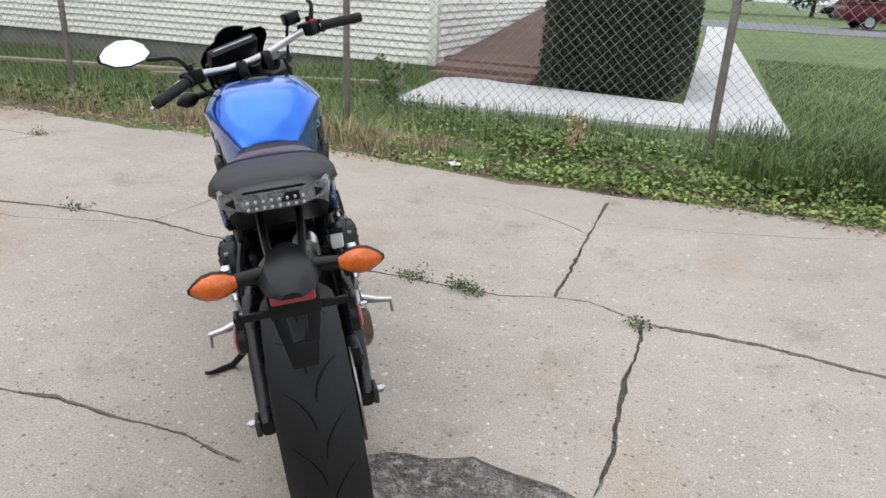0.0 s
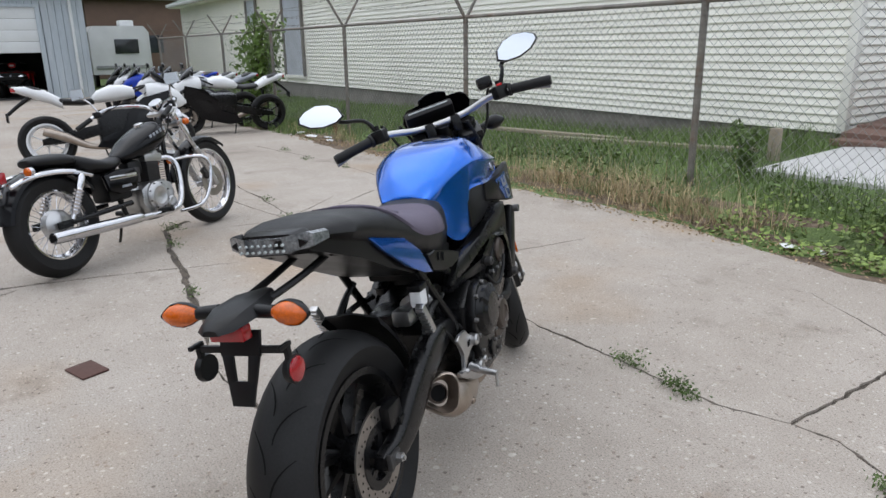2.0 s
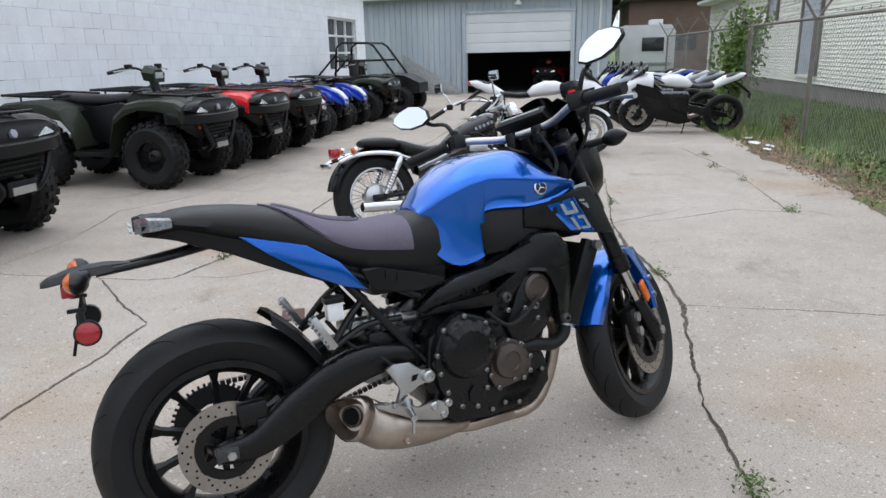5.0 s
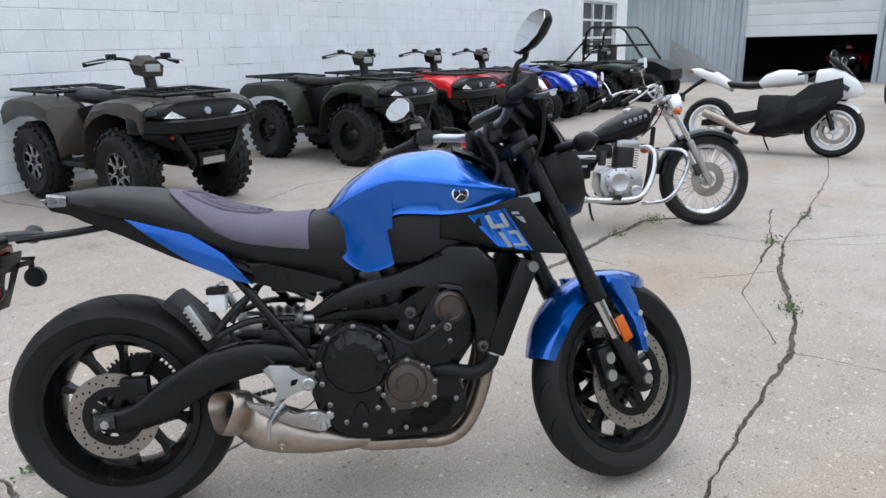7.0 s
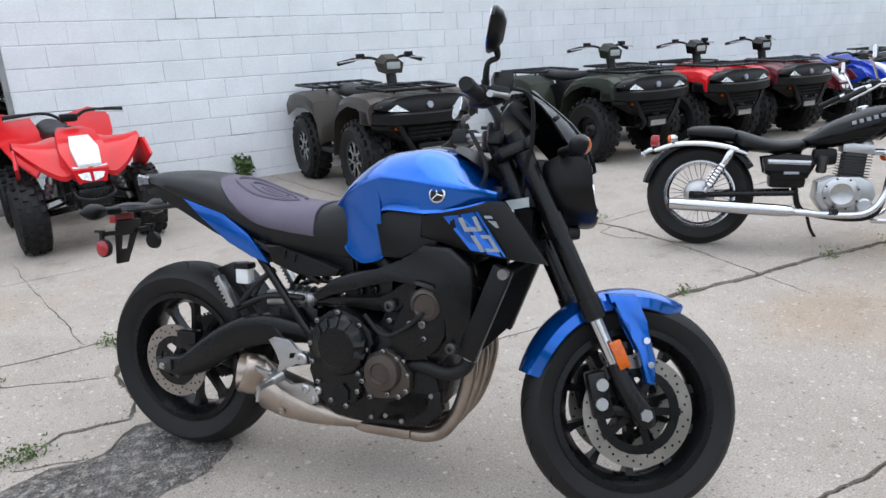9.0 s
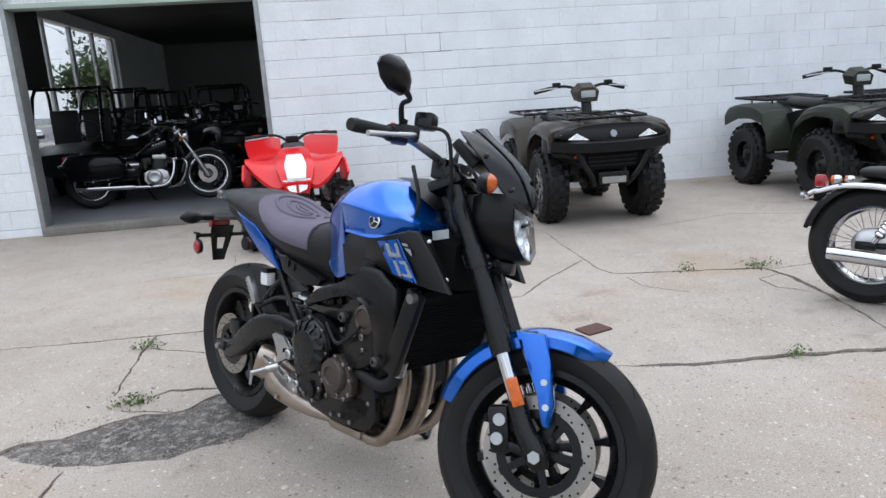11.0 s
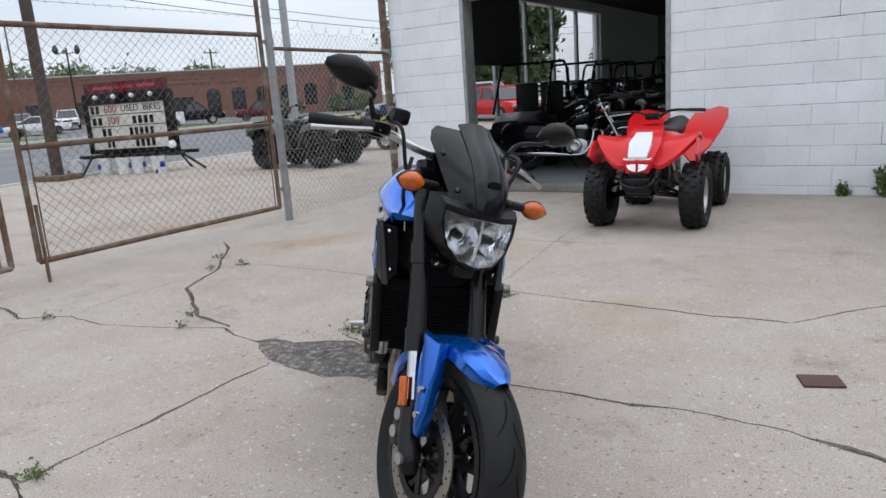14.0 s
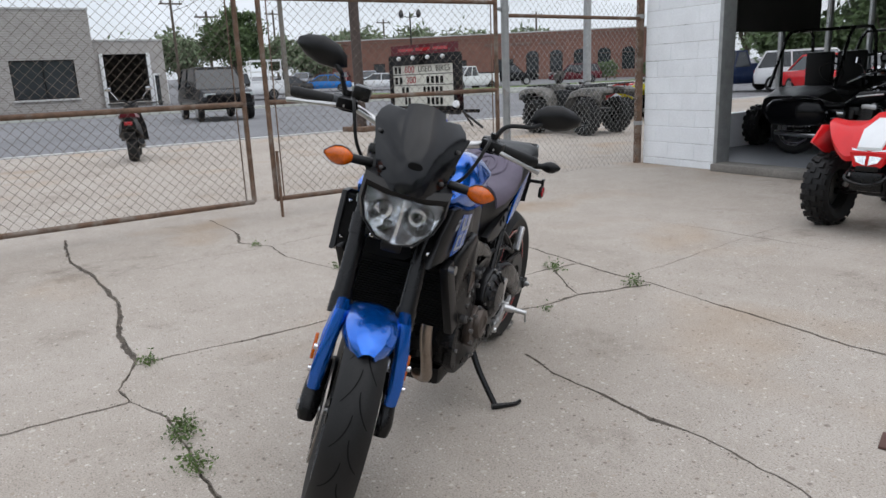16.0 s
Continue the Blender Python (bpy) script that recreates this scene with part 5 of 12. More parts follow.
    for k in range(12):
        a = radians(16 + 47 * k / 11)
        r = 0.332 + 0.022 * (k / 11) ** 3
        rings.append([(rw.x + (r + dr) * math.cos(a), y, rw.z + (r + dr) * math.sin(a)) for y, dr in ((-0.092, -0.022), (-0.080, 0.0), (0, 0.010), (0.080, 0.0), (0.092, -0.022), (0.080, -0.006), (0, 0.005), (-0.080, -0.006))])
    loft(bm, rings)
    rear("hugger", bm, M["plastic"], bike, "black rear hugger")

    # frame: a spar, a strut below it, and the plate down to the cylinders
    spar = [(0.538, 0.580), (0.609, 0.631), (0.673, 0.658), (0.767, 0.676), (0.852, 0.696), (0.899, 0.741), (0.922, 0.756), (0.998, 0.751), (1.050, 0.704), (1.061, 0.645), (1.047, 0.551),
            (1.023, 0.466), (0.985, 0.462), (0.986, 0.552), (0.977, 0.615), (0.950, 0.650), (0.904, 0.658), (0.827, 0.648), (0.749, 0.630), (0.670, 0.604), (0.567, 0.562)]
    strut = [(0.868, 0.662), (0.912, 0.658), (0.838, 0.560), (0.800, 0.556), (0.668, 0.559), (0.552, 0.552), (0.552, 0.578), (0.669, 0.584), (0.786, 0.588)]

    def splay(x):
        return 0.030 * step(0.58, 0.80, x) + 0.028 * step(0.80, 0.96, x) - 0.030 * step(1.0, 1.08, x)
    for s in (-1, 1):
        bm = side(spar, 0.046, s * 0.122, 0.013, lambda x, z: s * splay(x))
        sp = rear("frame_spar", bm, M["black_metal"], bike, "", 50)
        bm = side(strut, 0.034, s * 0.120, 0.009, lambda x, z: s * splay(x))
        rear("frame_strut", bm, M["black_metal"], bike, "", 50)
        for x in (0.700, 0.745):
            bm = bmesh.new()
            lathe(bm, (x, s * 0.140, 0.604 + 0.2 * (x - 0.70)), (0, s, 0), [(0.013, -0.02), (0.013, 0.006), (0.008, 0.008), (0.002, 0.002)], 14)
            rear("frame_boss", bm, M["plastic"], sp)
        for x, z, r in ((0.814, 0.578, 0.016), (1.003, 0.484, 0.015)):
            bm = bmesh.new()
            y = 0.145 + splay(x)
            lathe(bm, (x, s * y, z), (0, s, 0), [(r, -0.01), (r, 0.012), (r * 0.72, 0.017), (r * 0.42, 0.017), (r * 0.38, 0.008)], 16)
            rear("frame_bolt", bm, M["grey_metal"], sp)
        bm = bmesh.new()
        tube(bm, [(0.345, s * 0.125, 0.695), (0.43, s * 0.130, 0.585), (0.505, s * 0.135, 0.490), (0.532, s * 0.135, 0.455), (0.532, s * 0.13, 0.42)], 0.013, 10)
        rear("subframe_tube", bm, M["black_metal"], bike)
        bm = bmesh.new()
        tube(bm, [(-0.02, s * 0.085, 0.855), (0.22, s * 0.115, 0.775), (0.42, s * 0.125, 0.69), (0.56, s * 0.125, 0.62)], 0.013, 10)
        rear("subframe_rail", bm, M["black_metal"], bike)
        bm = side([(0.385, 0.728), (0.442, 0.722), (0.555, 0.690), (0.640, 0.664), (0.625, 0.642), (0.552, 0.638), (0.495, 0.640), (0.414, 0.668)], 0.03, s * 0.132, 0.009)
        rear("lower_side_panel", bm, M["plastic"], bike, "ribbed black panel under the seat")
        for x, z in ((0.458, 0.700), (0.492, 0.690)):
            bm = bmesh.new()
            box(bm, (x, s * 0.149, z), (0.006, 0.006, 0.026), Matrix.Rotation(radians(12), 4, "Y"), 0.002)
            rear("panel_rib", bm, M["plastic"], bike)

    # engine
    across = basis((0, 0, 0), (1, 0, 0), (0, 0, 1), (0, -1, 0))
    bm = bmesh.new()
    plate(bm, [(0.535, 0.36), (0.56, 0.28), (0.62, 0.232), (0.73, 0.218), (0.86, 0.225), (0.93, 0.27), (0.955, 0.35), (0.93, 0.42), (0.90, 0.47), (0.66, 0.56), (0.56, 0.50)], 0.33, across, 0.02)
    case = rear("crankcase", bm, M["black_metal"], bike)
    bm = bmesh.new()
    plate(bm, [(0.73, 0.44), (0.93, 0.40), (1.00, 0.50), (1.01, 0.60), (0.97, 0.66), (0.86, 0.66), (0.79, 0.57)], 0.31, across, 0.015)
    cyls = rear("cylinder_block", bm, M["black_metal"], bike)
    for s in (-1, 1):
        bm = side([(0.856, 0.591), (0.881, 0.627), (0.921, 0.642), (0.952, 0.621), (0.979, 0.580), (0.977, 0.507), (0.948, 0.458), (0.899, 0.434), (0.850, 0.418), (0.827, 0.444), (0.808, 0.485), (0.826, 0.526)], 0.035, s * 0.165, 0.011)
        cam_c = rear("cam_cover", bm, M["black_metal"], cyls, "", 50)
        bm = bmesh.new()
        lathe(bm, (0.922, s * 0.178, 0.590), (0, s, 0), [(0.046, -0.01), (0.044, 0.010), (0.034, 0.016), (0.030, 0.011), (0.004, 0.011)], 24)
        rear("cam_cap", bm, M["bronze"], cam_c)
        for (x0, z0), (x1, z1) in (((0.874, 0.536), (0.850, 0.505)), ((0.917, 0.497), (0.893, 0.470)), ((0.912, 0.536), (0.935, 0.560))):
            bm = bmesh.new()
            cyl(bm, (x0, s * 0.182, z0), (x1, s * 0.180, z1), 0.007, 0.004, seg=8)
            rear("rib", bm, M["black_metal"], cam_c)
        for x, z, r in ((0.912, 0.536, 0.011), (0.874, 0.536, 0.007), (0.917, 0.497, 0.007), (0.815, 0.539, 0.008), (0.855, 0.425, 0.007)):
            bm = bmesh.new()
            lathe(bm, (x, s * 0.180, z), (0, s, 0), [(r, -0.004), (r, 0.010), (r * 0.6, 0.012), (r * 0.5, 0.007)], 12)
            rear("bolt", bm, M["bolt"], cam_c)
        # clutch cover, pear-shaped, with a fluted dome
        bm = side([(0.661, 0.562), (0.720, 0.540), (0.759, 0.507), (0.769, 0.466), (0.748, 0.441), (0.728, 0.392), (0.728, 0.342), (0.709, 0.292), (0.676, 0.271), (0.628, 0.280), (0.588, 0.310), (0.566, 0.361), (0.558, 0.428), (0.565, 0.477), (0.592, 0.526), (0.625, 0.550)], 0.034, s * 0.178, 0.008)
        cov = rear("clutch_cover" if s < 0 else "sprocket_cover", bm, M["black_metal"], case, "", 50)
        c = Vector((0.664, s * 0.194, 0.457))
        bm = bmesh.new()
        lathe(bm, c, (0, s, 0), [(0.092, -0.004), (0.088, 0.006), (0.080, 0.020), (0.062, 0.026), (0.056, 0.031), (0.030, 0.033), (0.003, 0.033)], 40)
        dome = rear("dome", bm, M["black_metal"], cov)
        for k in range(7):
            bm = bmesh.new()
            a = radians(-55 + 26 * k)
            q = [Vector((r * math.sin(a + b), 0, r * math.cos(a + b))) for r, b in ((0.058, -0.10), (0.086, -0.02), (0.086, 0.16), (0.060, 0.14))]
            loft(bm, [[c + p + Vector((0, s * h, 0)) for p, h in zip(q, (0.024, 0.010, 0.010, 0.024))], [c + p + Vector((0, s * h, 0)) for p, h in zip(q, (0.030, 0.013, 0.021, 0.034))]])
            rear("flute", bm, M["black_metal"], dome)
        for x, z in ((0.661, 0.552), (0.593, 0.523), (0.567, 0.454), (0.572, 0.400), (0.590, 0.342), (0.631, 0.291), (0.680, 0.280), (0.717, 0.327), (0.720, 0.380), (0.747, 0.452), (0.728, 0.520)):
            bm = bmesh.new()
            lathe(bm, (x, s * 0.194, z), (0, s, 0), [(0.0075, -0.004), (0.0075, 0.008), (0.004, 0.010), (0.0035, 0.006)], 10)
            rear("bolt", bm, M["bolt"], cov)
        bm = side([(0.655, 0.325), (0.672, 0.345), (0.690, 0.325), (0.690, 0.298), (0.672, 0.285), (0.655, 0.300)], 0.012, s * 0.198, 0.004)
        rear("window_boss", bm, M["plastic"], cov)
        # generator cover
        bm = side([(0.745, 0.432), (0.800, 0.459), (0.843, 0.440), (0.878, 0.388), (0.875, 0.342), (0.848, 0.320), (0.812, 0.324), (0.754, 0.308), (0.728, 0.357), (0.745, 0.398)], 0.030, s * 0.180, 0.006)
        cov = rear("generator_cover", bm, M["bronze"], case, "brown anodised generator cover", 50)
        bm = bmesh.new()
        lathe(bm, (0.797, s * 0.192, 0.394), (0, s, 0), [(0.056, -0.004), (0.055, 0.012), (0.050, 0.022), (0.030, 0.026), (0.027, 0.021), (0.003, 0.021)], 32)
        rear("cap", bm, M["bronze"], cov)
        for x, z in ((0.799, 0.452), (0.840, 0.435), (0.872, 0.390), (0.868, 0.346), (0.845, 0.328), (0.812, 0.331), (0.757, 0.317), (0.733, 0.360)):
            bm = bmesh.new()
            lathe(bm, (x, s * 0.193, z), (0, s, 0), [(0.0075, -0.004), (0.0075, 0.009), (0.004, 0.011), (0.0035, 0.006)], 10)
            rear("bolt", bm, M["bolt"], cov)
        bm = side([(0.860, 0.345), (0.956, 0.345), (0.958, 0.285), (0.908, 0.232), (0.817, 0.228), (0.735, 0.226), (0.790, 0.300)], 0.04, s * 0.145, 0.012)
        rear("oil_cover", bm, M["black_metal"], case, "", 50)
        for x, z in ((0.745, 0.245), (0.79, 0.255), (0.84, 0.245), (0.93, 0.33)):
            bm = bmesh.new()
            lathe(bm, (x, s * 0.164, z), (0, s, 0), [(0.007, -0.004), (0.007, 0.008), (0.003, 0.009)], 10)
            rear("bolt", bm, M["bolt"], case)
    bm = bmesh.new()
    box(bm, (0.78, 0.02, 0.19), (0.22, 0.16, 0.07), bevel=0.02)
    rear("sump", bm, M["black_metal"], bike)
    bm = bmesh.new()
    for y in (-0.10, 0.0, 0.10):
        cyl(bm, (0.78, y, 0.66), (0.74, y, 0.72), 0.028)
    box(bm, (0.72, 0, 0.60), (0.16, 0.26, 0.10), bevel=0.02)
    rear("throttle_body", bm, M["plastic"], bike)
    bm = bmesh.new()
    box(bm, (0.88, 0, 0.75), (0.32, 0.22, 0.12), bevel=0.02)
    box(bm, (0.55, 0, 0.66), (0.24, 0.18, 0.06), bevel=0.02)
    rear("airbox", bm, M["plastic"], bike)
    bm = bmesh.new()
    cyl(bm, (0.36, -0.05, 0.555), (0.62, -0.05, 0.545), 0.020)
    box(bm, (0.37, -0.05, 0.545), (0.07, 0.06, 0.05), bevel=0.012)
    lathe(bm, (0.42, -0.05, 0.55), (1, 0, -0.03), [(0.04, 0), (0.032, 0.012), (0.04, 0.024), (0.032, 0.036), (0.04, 0.048), (0.032, 0.06), (0.04, 0.072), (0.032, 0.084), (0.04, 0.096)], 16)
    rear("shock_absorber", bm, M["alu"], bike, "bare metal shock absorber")

    # radiator
    d = Vector((-0.095, 0, -0.235)).normalized()
    m = basis((1.085, 0, 0.575), Vector((-d.z, 0, d.x)), (0, 1, 0), -d)
    bm = bmesh.new()
    box(bm, (0, 0, 0), (0.03, 0.34, 0.25), m, 0.004)
    rad = rear("radiator", bm, M["groove"], bike, "black finned radiator")
    for k in range(22):
        bm = bmesh.new()
        v = box(bm, (0, 0, 0), (0.006, 0.33, 0.0022))
        bmesh.ops.transform(bm, matrix=m @ Matrix.Translation((0.017, 0, -0.115 + 0.0105 * k)), verts=v)
        rear("fin", bm, M["groove"], rad, "", 0)
    for s in (-1, 1):
        bm = bmesh.new()
        box(bm, m @ Vector((0.0, s * 0.178, 0.005)), (0.055, 0.03, 0.27), m.to_3x3().to_4x4(), 0.008)
        rear("radiator_tank", bm, M["plastic"], rad)
        bm = bmesh.new()
        p = m @ Vector((0.01, s * 0.192, 0.13))
        cyl(bm, p, p + Vector((0, s * 0.02, 0)), 0.014, seg=12)
        rear("radiator_bolt", bm, M["bolt"], rad)
    bm = bmesh.new()
    tube(bm, [(0.86, -0.155, 0.408), (0.906, -0.165, 0.412), (0.978, -0.165, 0.399), (1.023, -0.160, 0.419), (1.036, -0.155, 0.448)], 0.020, 12)
    rear("coolant_hose", bm, M["rubber"], bike)
    bm = bmesh.new()
    cyl(bm, (1.038, -0.155, 0.445), (1.052, -0.152, 0.490), 0.023, seg=16)
    rear("hose_clip", bm, M["alu"], bike, "bright hose clip")

    # exhaust
    for y in (-0.11, -0.01, 0.09):
        bm = bmesh.new()
        tube(bm, [(0.97, y, 0.50), (1.02, y, 0.450), (1.022, y, 0.385), (0.990, y * 0.98, 0.280), (0.945, y * 0.9 - 0.01, 0.212), (0.885, y * 0.6 - 0.04, 0.186), (0.80, -0.06 + y * 0.35, 0.188)], 0.0205, 14)
        rear("header_pipe", bm, M["exhaust"], bike, "heat-tinted header pipe")
    bm = bmesh.new()
    loft(bm, [oval(x, -0.07, 0.190, ry, rz, 16, 3.0) for x, ry, rz in ((0.845, 0.060, 0.021), (0.835, 0.066, 0.024), (0.70, 0.066, 0.024), (0.66, 0.05, 0.022))])
    rear("collector", bm, M["exhaust"], bike, "brown heat-tinted collector box")
    ax = Vector((-0.66, -0.68, 0.30)).normalized()
    au = ax.cross(Vector((0, 0, 1))).normalized()
    av = au.cross(ax)

    def mouth(k, d):
        """The muffler's mouth: a rounded triangle whose point faces the rear wheel's far side."""
        out = []
        for i in range(24):
            a = 2 * math.pi * i / 24
            r = 0.056 * (1 - 0.12 * math.cos(3 * (a - math.pi / 2 + 0.25)))
            out.append(Vector((0.300, -0.158, 0.330)) + ax * d + (au * math.cos(a) * 1.06 + av * math.sin(a)) * r * k)
        return out
    bm = bmesh.new()
    rings = [oval(x, y, z, ry, rz, 24, 2.3, 0.35) for x, y, z, ry, rz in ((0.70, -0.075, 0.196, 0.045, 0.020), (0.62, -0.090, 0.208, 0.062, 0.032), (0.54, -0.108, 0.226, 0.068, 0.047), (0.46, -0.125, 0.250, 0.066, 0.058), (0.39, -0.138, 0.277, 0.060, 0.061))]
    front_ring = mouth(1.06, -0.045)
    rings = [[Vector(p) for p in r] for r in rings]
    aligned = []
    for r in rings:
        c0 = sum(r, Vector()) / 24
        c1 = sum(front_ring, Vector()) / 24
        best = min(((sum(((r[(f * i + o) % 24] - c0) - (front_ring[i] - c1)).length for i in range(24)), o, f) for o in range(24) for f in (1, -1)))
        aligned.append([r[(best[2] * i + best[1]) % 24] for i in range(24)])
    loft(bm, aligned + [front_ring], True)
    can = rear("muffler", bm, M["can"], bike, "short brown-tinted steel muffler", 60)
    bm = bmesh.new()
    loft(bm, [mouth(1.08, -0.050), mouth(1.10, -0.02), mouth(1.05, 0.006), mouth(0.95, 0.010), mouth(0.82, -0.012), mouth(0.66, -0.030), mouth(0.64, -0.034)], True)
    rear("muffler_cap", bm, M["can"], can, "bright bare metal end cap", 50)
    bm = bmesh.new()
    lathe(bm, Vector((0.300, -0.158, 0.330)) + ax * -0.036, ax, [(0.031, 0.0), (0.030, 0.012), (0.025, 0.014), (0.024, 0.006)], 22, closed=True)
    rear("outlet_ring", bm, M["bronze"], can, "rusty brown outlet ring")
    bm = bmesh.new()
    lathe(bm, Vector((0.300, -0.158, 0.330)) + ax * -0.036, ax, [(0.025, 0.0), (0.025, 0.006), (0.002, 0.006)], 20)
    rear("outlet", bm, M["groove"], can, "black outlet")
    bm = bmesh.new()
    lathe(bm, (0.455, -0.188, 0.232), (0, -1, -0.25), [(0.012, -0.01), (0.012, 0.006), (0.006, 0.009), (0.002, 0.006)], 14)
    rear("muffler_bolt", bm, M["can"], can)

    # foot controls
    for s in (-1, 1):
        bm = side([(0.414, 0.444), (0.435, 0.456), (0.488, 0.451), (0.518, 0.417), (0.547, 0.420), (0.558, 0.402), (0.540, 0.380), (0.508, 0.384), (0.474, 0.367), (0.452, 0.342), (0.433, 0.338), (0.455, 0.380), (0.440, 0.406)], 0.012, s * 0.180, 0.004)
        fp = rear("foot_plate", bm, M["alu"], bike, "bare aluminium foot plate", 50)
        bm = side([(0.490, 0.412), (0.508, 0.414), (0.500, 0.398), (0.486, 0.396)], 0.004, s * 0.1865, 0.001)
        rear("plate_slot", bm, M["groove"], fp)
        bm = side([(0.369, 0.362), (0.417, 0.344), (0.466, 0.339), (0.497, 0.314), (0.535, 0.330), (0.555, 0.322), (0.585, 0.318), (0.588, 0.279), (0.560, 0.266), (0.487, 0.288), (0.455, 0.301), (0.424, 0.326), (0.376, 0.343)], 0.014, s * 0.190, 0.005)
        rear("pedal", bm, M["alu"], fp, "cast aluminium pedal", 50)
        for x, z, r in ((0.536, 0.402, 0.018), (0.545, 0.312, 0.014), (0.588, 0.313, 0.012), (0.570, 0.282, 0.011), (0.425, 0.344, 0.008)):
            bm = bmesh.new()
            lathe(bm, (x, s * 0.188, z), (0, s, 0), [(r, -0.006), (r, 0.012), (r * 0.75, 0.016), (r * 0.5, 0.016), (r * 0.45, 0.010), (0.002, 0.010)], 16)
            rear("boss", bm, M["alu"], fp)
        bm = bmesh.new()
        cyl(bm, (0.465, s * 0.195, 0.342), (0.452, s * 0.232, 0.336), 0.015, 0.013, seg=12)
        cyl(bm, (0.452, s * 0.230, 0.336), (0.444, s * 0.285, 0.330), 0.011, 0.009, seg=12)
        cyl(bm, (0.444, s * 0.280, 0.332), (0.438, s * 0.283, 0.290), 0.005, seg=8)
        rear("foot_peg", bm, M["alu"], fp, "bare metal foot peg")
        bm = bmesh.new()
        tube(bm, [(0.50, s * 0.12, 0.565), (0.38, s * 0.135, 0.565), (0.275, s * 0.150, 0.520)], 0.010, 8)
        tube(bm, [(0.40, s * 0.12, 0.645), (0.345, s * 0.135, 0.600), (0.275, s * 0.150, 0.520)], 0.010, 8)
        tube(bm, [(0.40, s * 0.125, 0.645), (0.36, s * 0.13, 0.61), (0.335, s * 0.14, 0.565)], 0.008, 8)
        pp = rear("pillion_hanger", bm, M["black_metal"], bike)
        bm = bmesh.new()
        v = box(bm, (0, 0, 0), (0.020, 0.026, 0.105), bevel=0.004)
        for k in range(7):
            v = box(bm, (-0.012, 0, -0.042 + 0.014 * k), (0.008, 0.024, 0.006), bevel=0.001)
        bmesh.ops.transform(bm, matrix=Matrix.Translation((0.258, s * 0.168, 0.578)) @ Matrix.Rotation(radians(-30), 4, "Y"), verts=bm.verts)
        rear("pillion_peg", bm, M["alu"], pp, "folded serrated bare metal pillion peg")
    bm = bmesh.new()
    box(bm, (0.303, -0.135, 0.625), (0.046, 0.036, 0.050), bevel=0.007)
    res = rear("fluid_reservoir", bm, M["white_paint"], bike, "small translucent fluid reservoir")
    bm = bmesh.new()
    box(bm, (0.303, -0.135, 0.655), (0.052, 0.042, 0.018), bevel=0.004)
    rear("lid", bm, M["plastic"], res)

    # seat, in three trimmed sections
    def seat_rings(stations):
        out = []
        for x, zt, zb, hw, crown in stations:
            rg = []
            for k in range(-6, 7):
                u = k / 6
                rg.append((x, hw * math.sin(u * math.pi / 2), zb + (zt - zb) * (1 - abs(u) ** 3.2 * 0.55) - crown * u * u))
            rg += [(x, hw * 0.93, zb), (x, 0, zb), (x, -hw * 0.93, zb)]
            out.append(rg)
        return out
    def seat_at(x, what):
        return float(np.interp(x, SEAT_X, [s[what] for s in SEAT]))
    SEAT = [(-0.095, 0.918, 0.905, 0.085, 0.004), (-0.07, 0.933, 0.893, 0.122, 0.006), (0.0, 0.938, 0.872, 0.146, 0.010), (0.10, 0.931, 0.838, 0.152, 0.012), (0.18, 0.917, 0.806, 0.154, 0.012), (0.24, 0.899, 0.780, 0.155, 0.012),
            (0.32, 0.866, 0.745, 0.157, 0.008), (0.40, 0.847, 0.720, 0.158, 0.006), (0.48, 0.839, 0.706, 0.154, 0.006), (0.545, 0.843, 0.690, 0.142, 0.008), (0.60, 0.856, 0.676, 0.124, 0.010), (0.66, 0.874, 0.664, 0.112, 0.010), (0.69, 0.880, 0.670, 0.10, 0.01)]
    SEAT_X = [s[0] for s in SEAT]
    fine = [SEAT[0][0] + (SEAT[-1][0] - SEAT[0][0]) * k / 40 for k in range(41)]
    bm = bmesh.new()
    loft(bm, seat_rings([(x, seat_at(x, 1), seat_at(x, 2), seat_at(x, 3), seat_at(x, 4)) for x in fine]))
    bmesh.ops.smooth_vert(bm, verts=bm.verts, factor=0.4, use_axis_x=False, use_axis_y=True, use_axis_z=True)
    seat = rear("seat", bm, M["seat_black"], bike, "black vinyl seat", 60)
    bm = bmesh.new()
    rings = []
    for k in range(22):
        x = 0.168 + (0.552 - 0.168) * k / 21
        reach = float(np.interp(x, (0.168, 0.19, 0.225, 0.26, 0.30, 0.36, 0.552), (0.10, 0.38, 0.60, 0.76, 0.87, 0.95, 0.97)))
        zt, zb, hw, crown = (seat_at(x, q) for q in (1, 2, 3, 4))
        top, bot = [], []
        for j in range(-8, 9):
            u = reach * j / 8
            z = zb + (zt - zb) * (1 - abs(u) ** 3.2 * 0.55) - crown * u * u
            y = hw * math.sin(u * math.pi / 2)
            top.append((x, y * 1.02, z + 0.005))
            bot.append((x, y * 0.95, z - 0.012))
        rings.append(top + bot[::-1])
    loft(bm, rings)
    rear("seat_insert", bm, M["seat_grey"], seat, "purple-grey fabric seat insert", 60)
